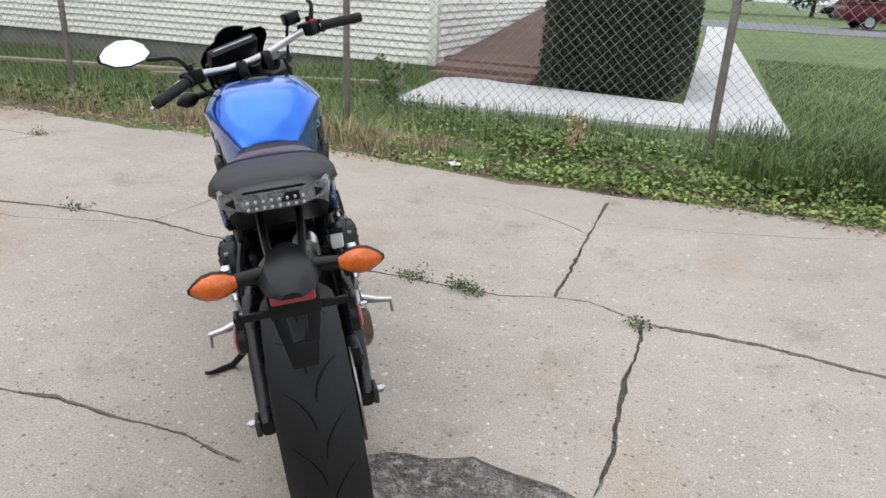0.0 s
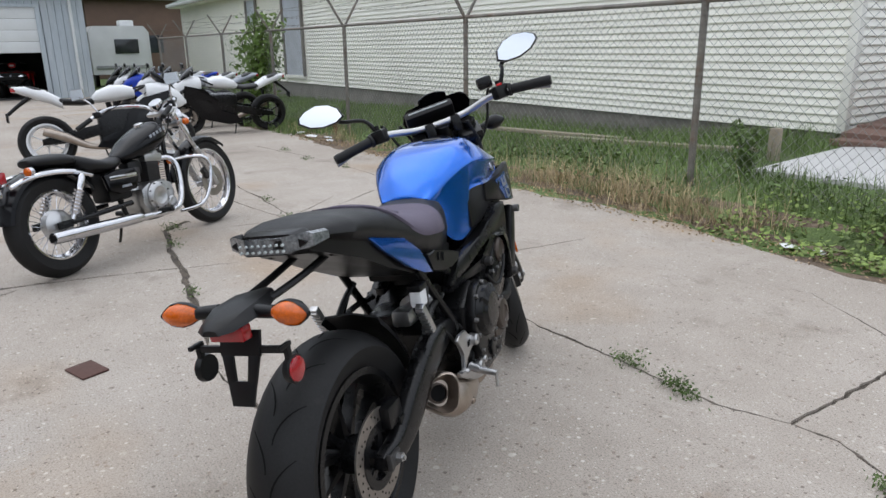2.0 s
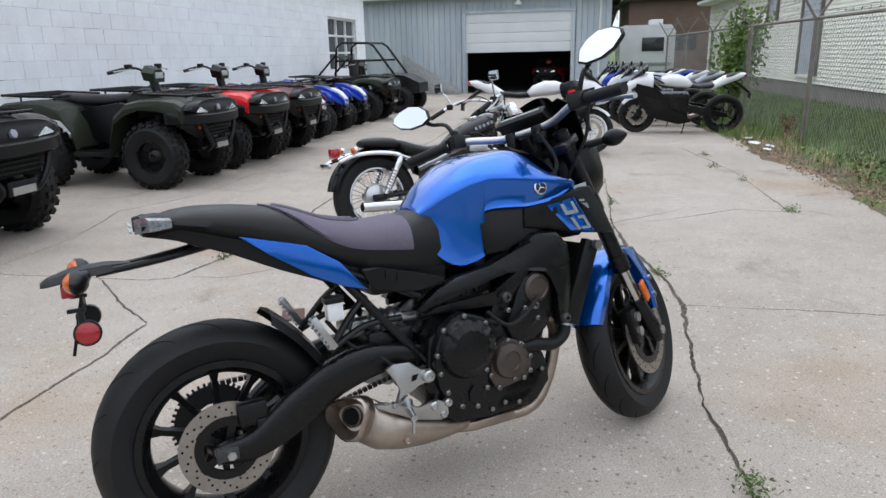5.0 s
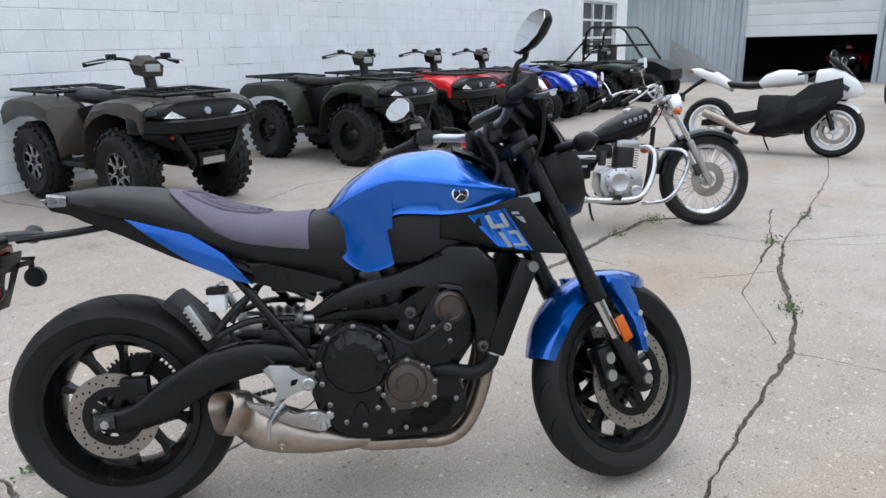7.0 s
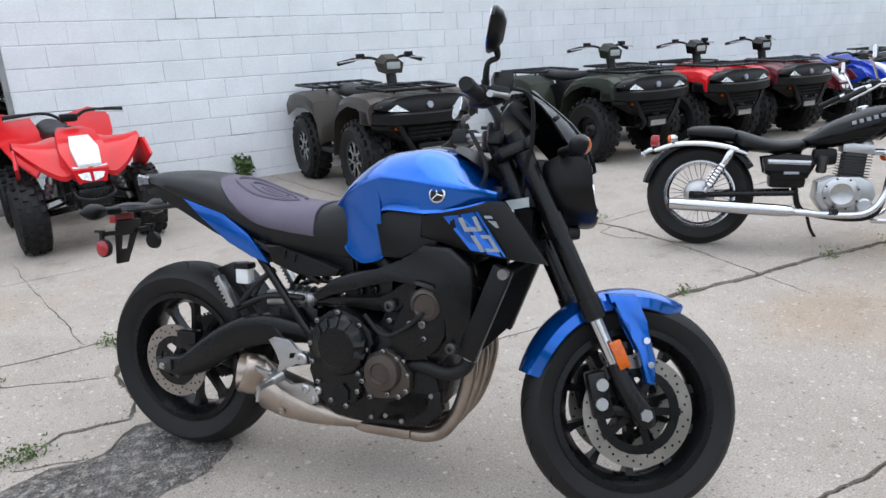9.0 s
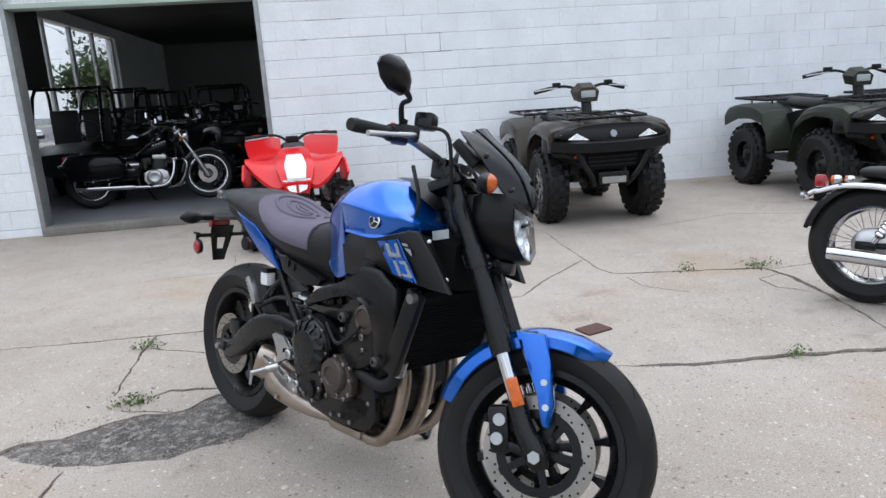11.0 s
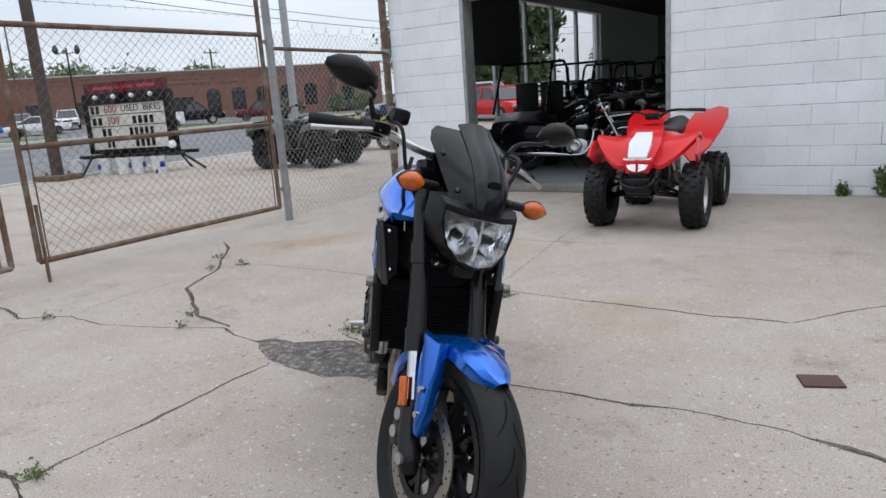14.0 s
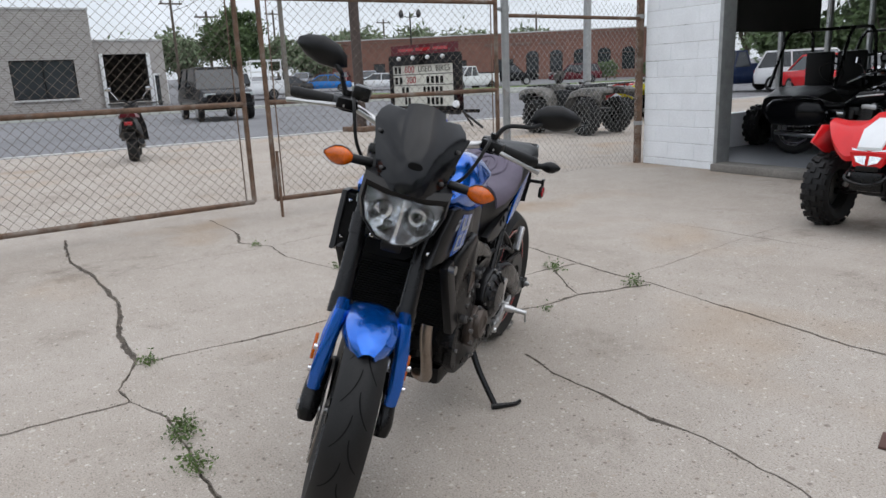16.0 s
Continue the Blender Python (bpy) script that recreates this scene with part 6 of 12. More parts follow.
    for hw, x0, x1, r in ((0.085, 0.205, 0.435, 0.007), (0.045, 0.25, 0.40, 0.006), (0.012, 0.285, 0.375, 0.006)):
        bm = bmesh.new()
        pts = []
        for k in range(15):
            a = math.pi * (0.08 + 1.84 * k / 14)
            x = (x0 + x1) / 2 + (x1 - x0) / 2 * math.cos(a)
            y = hw * math.sin(a)
            u = math.asin(min(1, abs(y) / seat_at(x, 3))) / (math.pi / 2)
            z = seat_at(x, 2) + (seat_at(x, 1) - seat_at(x, 2)) * (1 - u ** 3.2 * 0.55) - seat_at(x, 4) * u * u
            pts.append((x, y, z + 0.0055))
        tube(bm, pts, r, 8, 3)
        rear("quilting", bm, M["seat_grey"], seat)

    # tail
    bm = bmesh.new()
    loft(bm, [[(x, -hw, z0), (x, -hw * 1.05, z1), (x, hw * 1.05, z1), (x, hw, z0)] for x, hw, z0, z1 in ((-0.10, 0.080, 0.878, 0.908), (-0.03, 0.105, 0.848, 0.888), (0.06, 0.118, 0.812, 0.862), (0.18, 0.120, 0.752, 0.822), (0.30, 0.122, 0.700, 0.765), (0.38, 0.122, 0.668, 0.73), (0.66, 0.10, 0.650, 0.69))])
    rear("tail_tray", bm, M["plastic"], bike)
    for s in (-1, 1):
        bm = side([(0.075, 0.858), (0.245, 0.812), (0.33, 0.755), (0.40, 0.668), (0.34, 0.685), (0.255, 0.728), (0.15, 0.80)], 0.012, s * 0.128, 0.004, lambda x, z: s * (0.018 * step(0.05, 0.3, x) + 0.03 * (z - 0.75)))
        rear("tail_panel", bm, M["blue"], bike, "blue side panel")
    bm = bmesh.new()
    loft(bm, [[(-0.135, y, z) for y, z in ((-0.10, 0.905), (-0.062, 0.878), (0.062, 0.878), (0.10, 0.905), (0.06, 0.925), (-0.06, 0.925))],
              [(-0.09, y, z) for y, z in ((-0.108, 0.905), (-0.07, 0.868), (0.07, 0.868), (0.108, 0.905), (0.07, 0.928), (-0.07, 0.928))],
              [(-0.03, y, z) for y, z in ((-0.11, 0.89), (-0.07, 0.85), (0.07, 0.85), (0.11, 0.89), (0.07, 0.905), (-0.07, 0.905))]])
    lamp = rear("tail_lamp", bm, M["plastic"], bike)
    bm = bmesh.new()
    loft(bm, [[(-0.158 + 0.03 * abs(y) / 0.1, y, z) for y, z in ((-0.098, 0.905), (-0.06, 0.882), (0.06, 0.882), (0.098, 0.905), (0.055, 0.918), (-0.055, 0.918))],
              [(-0.132 + 0.03 * abs(y) / 0.1, y, z) for y, z in ((-0.102, 0.905), (-0.064, 0.876), (0.064, 0.876), (0.102, 0.905), (0.06, 0.924), (-0.06, 0.924))]])
    rear("lamp_lens", bm, M["tail_lens"], lamp, "clear faceted tail lens")
    for s in (-1, 1):
        bm = bmesh.new()
        loft(bm, [[(-0.150, s * 0.050, 0.885), (-0.150, s * 0.050, 0.922), (-0.146, s * 0.060, 0.918), (-0.146, s * 0.060, 0.888)], [(-0.125, s * 0.100, 0.890), (-0.125, s * 0.100, 0.926), (-0.120, s * 0.112, 0.920), (-0.120, s * 0.112, 0.893)],
                  [(-0.070, s * 0.112, 0.893), (-0.070, s * 0.112, 0.920), (-0.068, s * 0.120, 0.914), (-0.068, s * 0.120, 0.897)]])
        rear("side_lens", bm, M["tail_lens"], lamp, "clear smoky side of the tail lamp")
    for k in range(8):
        for r in range(2):
            bm = bmesh.new()
            y = -0.056 + 0.016 * k
            lathe(bm, (-0.157, y, 0.893 + 0.014 * r), (-1, 0, 0), [(0.0036, 0.0), (0.0030, 0.005), (0.0012, 0.006)], 8)
            rear("led", bm, M["lcd"], lamp)
    # number plate carrier and indicators
    bm = bmesh.new()
    for s in (-1, 1):
        tube(bm, [(0.03, s * 0.045, 0.835), (-0.10, s * 0.04, 0.815), (-0.25, s * 0.03, 0.80)], 0.009, 8)
    car = rear("plate_carrier", bm, M["plastic"], bike)
    bm = bmesh.new()
    loft(bm, [[(x, -hw, z - t), (x, -hw * 0.7, z + t * 0.5), (x, 0, z + t), (x, hw * 0.7, z + t * 0.5), (x, hw, z - t), (x, 0, z - t * 1.2)] for x, hw, z, t in ((-0.17, 0.02, 0.812, 0.006), (-0.23, 0.055, 0.814, 0.012), (-0.30, 0.062, 0.808, 0.014), (-0.355, 0.045, 0.795, 0.010), (-0.372, 0.02, 0.788, 0.006))])
    rear("carrier_cover", bm, M["plastic"], car)
    bm = bmesh.new()
    box(bm, (-0.315, 0, 0.768), (0.03, 0.085, 0.032), bevel=0.004)
    rear("rear_reflector", bm, M["red_lens"], car, "dark red reflector")
    tilt = Matrix.Translation((-0.306, 0, 0.68)) @ Matrix.Rotation(radians(14), 4, "Y") @ basis((0, 0, 0), (0, 1, 0), (0, 0, 1), (1, 0, 0))
    bm = bmesh.new()
    plate(bm, [(-0.052, 0.085), (0.052, 0.085), (0.050, 0.030), (-0.050, 0.030)], 0.008, tilt, 0.002)
    plate(bm, [(-0.036, -0.022), (0.036, -0.022), (0.026, -0.075), (-0.026, -0.075)], 0.008, tilt, 0.002)
    for s in (-1, 1):
        plate(bm, [(s * 0.020, 0.034), (s * 0.048, 0.034), (s * 0.036, -0.026), (s * 0.014, -0.026)], 0.008, tilt, 0.002)
    rear("plate_bracket", bm, M["plastic"], car, "black bracket with a square window")
    for s in (-1, 1):
        bm = bmesh.new()
        box(bm, (-0.292, s * 0.075, 0.722), (0.010, 0.075, 0.016), bevel=0.003)
        box(bm, (-0.292, s * 0.112, 0.705), (0.014, 0.012, 0.050), bevel=0.003)
        box(bm, (-0.300, s * 0.112, 0.732), (0.040, 0.010, 0.010), bevel=0.002)
        rear("bracket_ear", bm, M["plastic"], car)
    for s in (-1, 1):
        bm = bmesh.new()
        lathe(bm, (-0.284, s * 0.114, 0.676), (0, s, 0), [(0.029, -0.010), (0.031, -0.002), (0.031, 0.004), (0.027, 0.006)], 22)
        shell = rear("reflector_shell", bm, M["plastic"], car)
        bm = bmesh.new()
        lathe(bm, (-0.284, s * 0.120, 0.676), (0, s, 0), [(0.027, -0.004), (0.026, 0.003), (0.018, 0.006), (0.004, 0.007)], 22)
        rear("side_reflector", bm, M["red_lens"], shell, "round red reflector")
    for s in (-1, 1):
        bm = bmesh.new()
        cyl(bm, (-0.275, s * 0.05, 0.80), (-0.285, s * 0.10, 0.80), 0.016, 0.014, seg=12)
        sig = rear("rear_indicator", bm, M["plastic"], car)
        bm = bmesh.new()
        c = Vector((-0.285, s * 0.098, 0.80))
        lathe(bm, c, (-0.15, s, 0), [(0.013, 0.0), (0.023, 0.020), (0.027, 0.040), (0.024, 0.060), (0.013, 0.078), (0.003, 0.088)], 20)
        rear("indicator_lens", bm, M["amber"], sig, "amber indicator lens")
        bm = bmesh.new()
        lathe(bm, c, (-0.15, s, 0), [(0.0145, 0.0), (0.0245, 0.020), (0.0285, 0.040), (0.0255, 0.060), (0.0145, 0.078), (0.0045, 0.0895)], 20)
        bmesh.ops.bisect_plane(bm, geom=list(bm.faces) + list(bm.edges) + list(bm.verts), plane_co=c - Vector((0.006, 0, 0)), plane_no=(-0.99, -0.15 * s, 0), clear_outer=True)
        rear("indicator_back", bm, M["plastic"], sig)

    # tank
    def tank_ring(x, zt, wt, wc, zc, wb, zb):
        half = [(0.0, zt), (wt * 0.6, zt - 0.002), (wt, zt - 0.008), (wt + (wc - wt) * 0.55, zc + (zt - zc) * 0.55), (wc * 0.965, zc + 0.014), (wc, zc), (wc * 0.97 + wb * 0.03 - 0.006, zc - 0.02), (wb, zb + 0.012), (wb - 0.01, zb)]
        return [(x, y, z) for y, z in half] + [(x, 0, zb)] + [(x, -y, z) for y, z in half[:0:-1]]
    rear_st = [(0.600, 0.862, 0.050, 0.082, 0.836, 0.092, 0.79), (0.622, 0.888, 0.060, 0.098, 0.852, 0.104, 0.745), (0.655, 0.922, 0.076, 0.118, 0.878, 0.114, 0.708), (0.70, 0.952, 0.094, 0.142, 0.902, 0.126, 0.690), (0.74, 0.976, 0.104, 0.160, 0.918, 0.136, 0.696), (0.772, 0.990, 0.111, 0.173, 0.926, 0.142, 0.708), (0.778, 0.992, 0.112, 0.175, 0.927, 0.140, 0.716)]
    front_st = [(0.770, 0.989, 0.110, 0.172, 0.926, 0.150, 0.832), (0.80, 0.998, 0.115, 0.182, 0.928, 0.164, 0.840), (0.86, 1.006, 0.120, 0.192, 0.924, 0.174, 0.838), (0.91, 1.008, 0.116, 0.194, 0.918, 0.174, 0.834), (0.96, 0.992, 0.104, 0.190, 0.910, 0.172, 0.836), (1.01, 0.962, 0.082, 0.182, 0.902, 0.168, 0.842),
                (1.055, 0.930, 0.058, 0.172, 0.894, 0.162, 0.854), (1.09, 0.902, 0.038, 0.162, 0.886, 0.154, 0.868), (1.108, 0.888, 0.025, 0.152, 0.881, 0.146, 0.874)]
    bm = bmesh.new()
    skin(bm, [tank_ring(*q) for q in rear_st], 3, 2)
    skin(bm, [tank_ring(*q) for q in front_st], 3, 2)
    tank = rear("fuel_tank", bm, M["blue"], bike, "metallic blue fuel tank", 40)
    bm = bmesh.new()
    lathe(bm, (0.90, 0, 0.998), (0.08, 0, 1), [(0.036, 0.0), (0.036, 0.009), (0.030, 0.013), (0.004, 0.013)], 24)
    rear("filler_cap", bm, M["grey_metal"], tank, "dark filler cap")
    bm = bmesh.new()
    loft(bm, [[(x, -hw, z), (x, -hw * 0.5, z + 0.012), (x, hw * 0.5, z + 0.012), (x, hw, z), (x, 0, z - 0.012)] for x, hw, z in ((0.955, 0.05, 1.002), (1.0, 0.085, 0.985), (1.05, 0.085, 0.955), (1.09, 0.07, 0.925))])
    rear("tank_trim", bm, M["plastic"], tank, "black front tank trim")
    for s in (-1, 1):
        bm = side([(0.760, 0.800), (0.776, 0.829), (0.819, 0.848), (0.91, 0.840), (0.99, 0.846), (0.985, 0.762), (0.923, 0.759), (0.855, 0.708), (0.776, 0.708)], 0.03, s * 0.138, 0.010, lambda x, z: s * 0.020 * step(0.80, 0.97, x))
        rear("knee_panel", bm, M["plastic"], bike, "black knee panel", 50)
        bm = side([(0.905, 0.836), (1.015, 0.843), (1.098, 0.874), (1.140, 0.874), (1.192, 0.800), (1.248, 0.714), (1.180, 0.722), (1.073, 0.738), (0.983, 0.760), (0.900, 0.772)], 0.02, s * 0.160, 0.007, lambda x, z: s * (0.024 * step(0.88, 1.02, x) - 0.026 * step(1.10, 1.25, x)))
        sh = rear("tank_shroud", bm, M["plastic"], bike, "black tank shroud with blue stripes", 50)
        bm = bmesh.new()
        loft(bm, [[(1.136, s * 0.176, 0.866), (1.184, s * 0.168, 0.798), (1.240, s * 0.156, 0.722), (1.212, s * 0.128, 0.735), (1.163, s * 0.126, 0.800), (1.134, s * 0.134, 0.858)],
                  [(1.116, s * 0.172, 0.862), (1.164, s * 0.164, 0.796), (1.220, s * 0.152, 0.726), (1.192, s * 0.124, 0.739), (1.143, s * 0.122, 0.796), (1.114, s * 0.130, 0.854)]])
        scoop = rear("scoop_panel", bm, M["groove"], sh, "inset front scoop panel")
        for x, y, z in ((1.150, 0.153, 0.846), (1.214, 0.146, 0.748)):
            bm = bmesh.new()
            lathe(bm, (x, s * y, z), (0.85, s * 0.45, 0.2), [(0.006, -0.004), (0.006, 0.004), (0.002, 0.005)], 10)
            rear("screw", bm, M["chrome"], scoop)
        marks = (([(0.975, 0.832), (1.018, 0.838), (1.090, 0.742), (1.052, 0.748)], "blue"), ([(1.024, 0.839), (1.060, 0.846), (1.135, 0.733), (1.098, 0.740)], "blue"), ([(1.064, 0.846), (1.072, 0.848), (1.146, 0.733), (1.140, 0.734)], "blue"),
                 ([(1.018, 0.830), (1.030, 0.832), (1.044, 0.806), (1.032, 0.803)], "silver_mark"), ([(1.030, 0.806), (1.066, 0.808), (1.072, 0.797), (1.037, 0.795)], "silver_mark"), ([(1.056, 0.834), (1.066, 0.836), (1.085, 0.800), (1.074, 0.797)], "silver_mark"),
                 ([(1.052, 0.786), (1.064, 0.787), (1.092, 0.746), (1.080, 0.745)], "silver_mark"), ([(1.078, 0.788), (1.104, 0.789), (1.110, 0.780), (1.084, 0.779)], "silver_mark"), ([(1.100, 0.780), (1.110, 0.780), (1.132, 0.746), (1.121, 0.745)], "silver_mark"), ([(1.092, 0.754), (1.122, 0.754), (1.127, 0.746), (1.097, 0.746)], "silver_mark"),
                 ([(1.088, 0.838), (1.108, 0.838), (1.112, 0.831), (1.092, 0.831)], "silver_mark"), ([(1.098, 0.826), (1.120, 0.824), (1.128, 0.808), (1.122, 0.808)], "silver_mark"))
        for o, mt in marks:
            bm = side(o, 0.0016, s * (0.1705 if mt == "blue" else 0.1718), 0, lambda x, z: s * (0.024 * step(0.88, 1.02, x) - 0.026 * step(1.10, 1.25, x)))
            rear("stripe", bm, M[mt], sh, "", 0)
        bm = bmesh.new()
        c = Vector((0.957, s * 0.184, 0.888))
        n = Vector((0.06, s, 0.16)).normalized()
        lathe(bm, c, n, [(0.0225, -0.004), (0.0225, 0.004), (0.0195, 0.006), (0.0185, 0.006), (0.0185, -0.004)], 28, closed=True)
        em = rear("emblem", bm, M["chrome"], tank, "round silver emblem")
        bm = bmesh.new()
        lathe(bm, c, n, [(0.0185, -0.003), (0.0185, 0.003), (0.002, 0.003)], 24)
        rear("emblem_field", bm, M["plastic"], em)
        a1 = n.orthogonal().normalized()
        b1 = n.cross(a1)
        for k in range(3):
            w0 = 2 * math.pi * k / 3
            dirv = a1 * math.cos(w0) + b1 * math.sin(w0)
            p0, p1 = c + n * 0.004, c + n * 0.004 + dirv * 0.0175
            bm = bmesh.new()
            cyl(bm, p0, p1, 0.0016, seg=6)
            rear("emblem_bar", bm, M["chrome"], em)

    # fork, stem, front mudguard
    def fork_point(z, y, off=0.0):
        return Vector((fork_x(z) + off, y, z))
    for s in (-1, 1):
        bm = bmesh.new()
        tube(bm, [fork_point(1.03, s * 0.098), fork_point(0.85, s * 0.098), fork_point(0.56, s * 0.098)], [0.026, 0.026, 0.0275], 16, 2)
        leg = front("fork_leg", bm, M["black_metal"], bike)
        for z0, z1 in ((0.60, 0.545), (0.815, 0.760)):
            bm = bmesh.new()
            cyl(bm, fork_point(z0, s * 0.098), fork_point(z1, s * 0.098), 0.031, seg=18)
            front("fork_collar", bm, M["black_metal"], leg)
        bm = bmesh.new()
        cyl(bm, fork_point(0.56, s * 0.098), fork_point(0.40, s * 0.098), 0.0205, seg=18)
        front("stanchion", bm, M["chrome"], leg, "bright fork stanchion")
        bm = bmesh.new()
        tube(bm, [fork_point(0.43, s * 0.098), fork_point(0.36, s * 0.105), fork_point(0.30, s * 0.108, 0.012), fork_point(0.268, s * 0.108, 0.012)], [0.026, 0.029, 0.031, 0.022], 14, 3)
        front("fork_foot", bm, M["black_metal"], leg)
        bm = bmesh.new()
        box(bm, fork_point(0.455, s * 0.136, 0.012), (0.032, 0.010, 0.075), Matrix.Rotation(radians(-25), 4, "Y"), 0.003)
        front("fork_reflector", bm, M["amber"], leg, "amber side reflector")
        bm = bmesh.new()
        c = Vector((1.335, s * 0.078, 0.345))
        box(bm, c, (0.055, 0.05, 0.125), Matrix.Rotation(radians(-12), 4, "Y"), 0.012)
        box(bm, c + Vector((0.05, s * 0.012, -0.04)), (0.08, 0.02, 0.025), Matrix.Rotation(radians(8), 4, "Y"), 0.006)
        cal = front("front_caliper", bm, M["black_metal"], bike)
        for dz in (0.028, -0.022):
            bm = bmesh.new()
            cyl(bm, c + Vector((0.0, s * 0.02, dz)), c + Vector((0.0, s * 0.034, dz)), 0.0165, seg=18)
            front("piston_cap", bm, M["alu"], cal, "bare metal piston cap")
    bm = bmesh.new()
    box(bm, fork_point(0.985, 0, -0.02), (0.10, 0.27, 0.032), Matrix.Rotation(radians(-25), 4, "Y"), 0.012)
    box(bm, fork_point(0.785, 0, -0.005), (0.062, 0.22, 0.052), Matrix.Rotation(radians(-25), 4, "Y"), 0.014)
    cyl(bm, HEAD + AXIS * 0.05, HEAD - AXIS * 0.2, 0.03)
    clamp = front("triple_clamp", bm, M["black_metal"], bike)
    for s in (-1, 1):
        for z in (0.797, 0.774):
            bm = bmesh.new()
            c = fork_point(z, s * 0.060, 0.020)
            lathe(bm, c, (0.9, 0, 0.42), [(0.0075, 0.0), (0.0075, 0.010), (0.0045, 0.011), (0.0040, 0.006), (0.001, 0.006)], 14)
            front("pinch_bolt", bm, M["chrome"], clamp, "bright hollow pinch bolt")
    bm = bmesh.new()
    tube(bm, [HEAD + AXIS * -0.02, HEAD + AXIS * -0.19], 0.045, 16, 1)
    box(bm, (1.02, 0, 0.86), (0.16, 0.12, 0.10), bevel=0.02)
    rear("head_stock", bm, M["black_metal"], bike)
    bm = bmesh.new()
    rings = []
    for k in range(19):
        a = radians(62 + 101 * k / 18)
        r = 0.318 + 0.006 * math.sin(math.pi * k / 18)
        hw = 0.074 * (0.30, 0.62, 0.82, 0.94)[k] if k < 4 else 0.074
        hw = hw * (1 if k < 15 else 1 - 0.10 * (k - 15))
        pr = [(-hw, -0.045), (-hw * 0.98, -0.018), (-hw * 0.7, -0.002), (0, 0.006), (hw * 0.7, -0.002), (hw * 0.98, -0.018), (hw, -0.045)]
        inn = [(y * 0.95, d - 0.004) for y, d in pr[::-1]]
        rings.append([(fw.x + (r + d) * math.cos(a), y, fw.z + (r + d) * math.sin(a)) for y, d in pr + inn])
    loft(bm, rings)
    fen = front("front_mudguard", bm, M["blue"], bike, "metallic blue front mudguard")
    for s in (-1, 1):
        bm = side([(1.345, 0.612), (1.425, 0.612), (1.450, 0.54), (1.474, 0.44), (1.470, 0.375), (1.447, 0.380), (1.428, 0.46), (1.405, 0.53), (1.355, 0.585)], 0.040, s * 0.090, 0.012, lambda x, z: s * 0.020 * step(0.60, 0.48, z))
        front("mudguard_leg", bm, M["blue"], fen, "blue mudguard leg", 50)
        for x, z in ((1.443, 0.492), (1.455, 0.430)):
            bm = bmesh.new()
            y = s * (0.108 + 0.020 * step(0.60, 0.48, z))
            cyl(bm, (x, y, z), (x, y + s * 0.010, z), 0.009, seg=12)
            front("mudguard_bolt", bm, M["chrome"], fen)

    # headlamp and screen
    bm = bmesh.new()
    out = [(-0.113, 0.934), (-0.055, 0.929), (0.055, 0.929), (0.113, 0.934), (0.114, 0.895), (0.096, 0.846), (0.052, 0.808), (0.0, 0.798), (-0.052, 0.808), (-0.096, 0.846), (-0.114, 0.895)]
    cz = 0.872

    def face(x, k, curve, lift=0.0):
        return [(x - curve * (y / 0.118) ** 2 + 0.12 * (0.87 - z), y * k, cz + (z - cz) * k + (lift if z > 0.92 else 0)) for y, z in out]
    loft(bm, [face(1.328, 1.0, 0.03), face(1.330, 1.05, 0.03, 0.012), face(1.312, 1.12, 0.04, 0.025), face(1.25, 1.10, 0.04, 0.03), face(1.20, 0.85, 0.02, 0.03), face(1.17, 0.5, 0.0)], cap=False)
    hl = front("headlamp", bm, M["plastic"], bike, "shield-shaped headlamp in a black shell")
    bm = bmesh.new()
    rs = loft(bm, [face(1.326, 0.97, 0.03), face(1.300, 0.86, 0.02), face(1.275, 0.62, 0.01), face(1.262, 0.25, 0.0)], cap=False)
    bm.faces.new(rs[-1])
    for y in (-0.050, 0.050):
        lathe(bm, (1.270, y, 0.872), (1, 0, y * 2), [(0.046, 0.040), (0.040, 0.020), (0.026, 0.004), (0.006, 0.0), (0.024, 0.001), (0.042, 0.016)], 12, closed=True)
    box(bm, (1.300, 0, 0.868), (0.030, 0.010, 0.110), bevel=0.003)
    front("reflector", bm, M["lamp_chrome"], hl, "chrome lamp reflector", 38)
    for y in (-0.050, 0.050):
        bm = bmesh.new()
        lathe(bm, (1.275, y, 0.872), (1, 0, 0), [(0.012, -0.01), (0.012, 0.012), (0.008, 0.022), (0.003, 0.024)], 12)
        front("bulb", bm, M["grey_metal"], hl, "dark bulb cap")
    bm = bmesh.new()
    rs0 = face(1.332, 0.985, 0.03)
    rs1 = [(x + 0.010, y * 0.55, cz + (z - cz) * 0.55) for x, y, z in face(1.332, 1.0, 0.03)]
    r0 = loft(bm, [rs0, rs1], cap=False)
    bm.faces.new(r0[-1])
    e = bmesh.ops.extrude_face_region(bm, geom=list(bm.faces))
    for v in (q for q in e["geom"] if isinstance(q, bmesh.types.BMVert)):
        v.co.x -= 0.003
    g = front("headlamp_glass", bm, M["lens"], hl, "clear headlamp glass")
    g.visible_shadow = False
    bm = bmesh.new()
    box(bm, (1.27, 0, 0.775), (0.05, 0.06, 0.035), bevel=0.01)
    box(bm, (1.17, 0, 0.90), (0.10, 0.17, 0.14), bevel=0.03)
    front("headlamp_stay", bm, M["plastic"], bike)
    bm = bmesh.new()
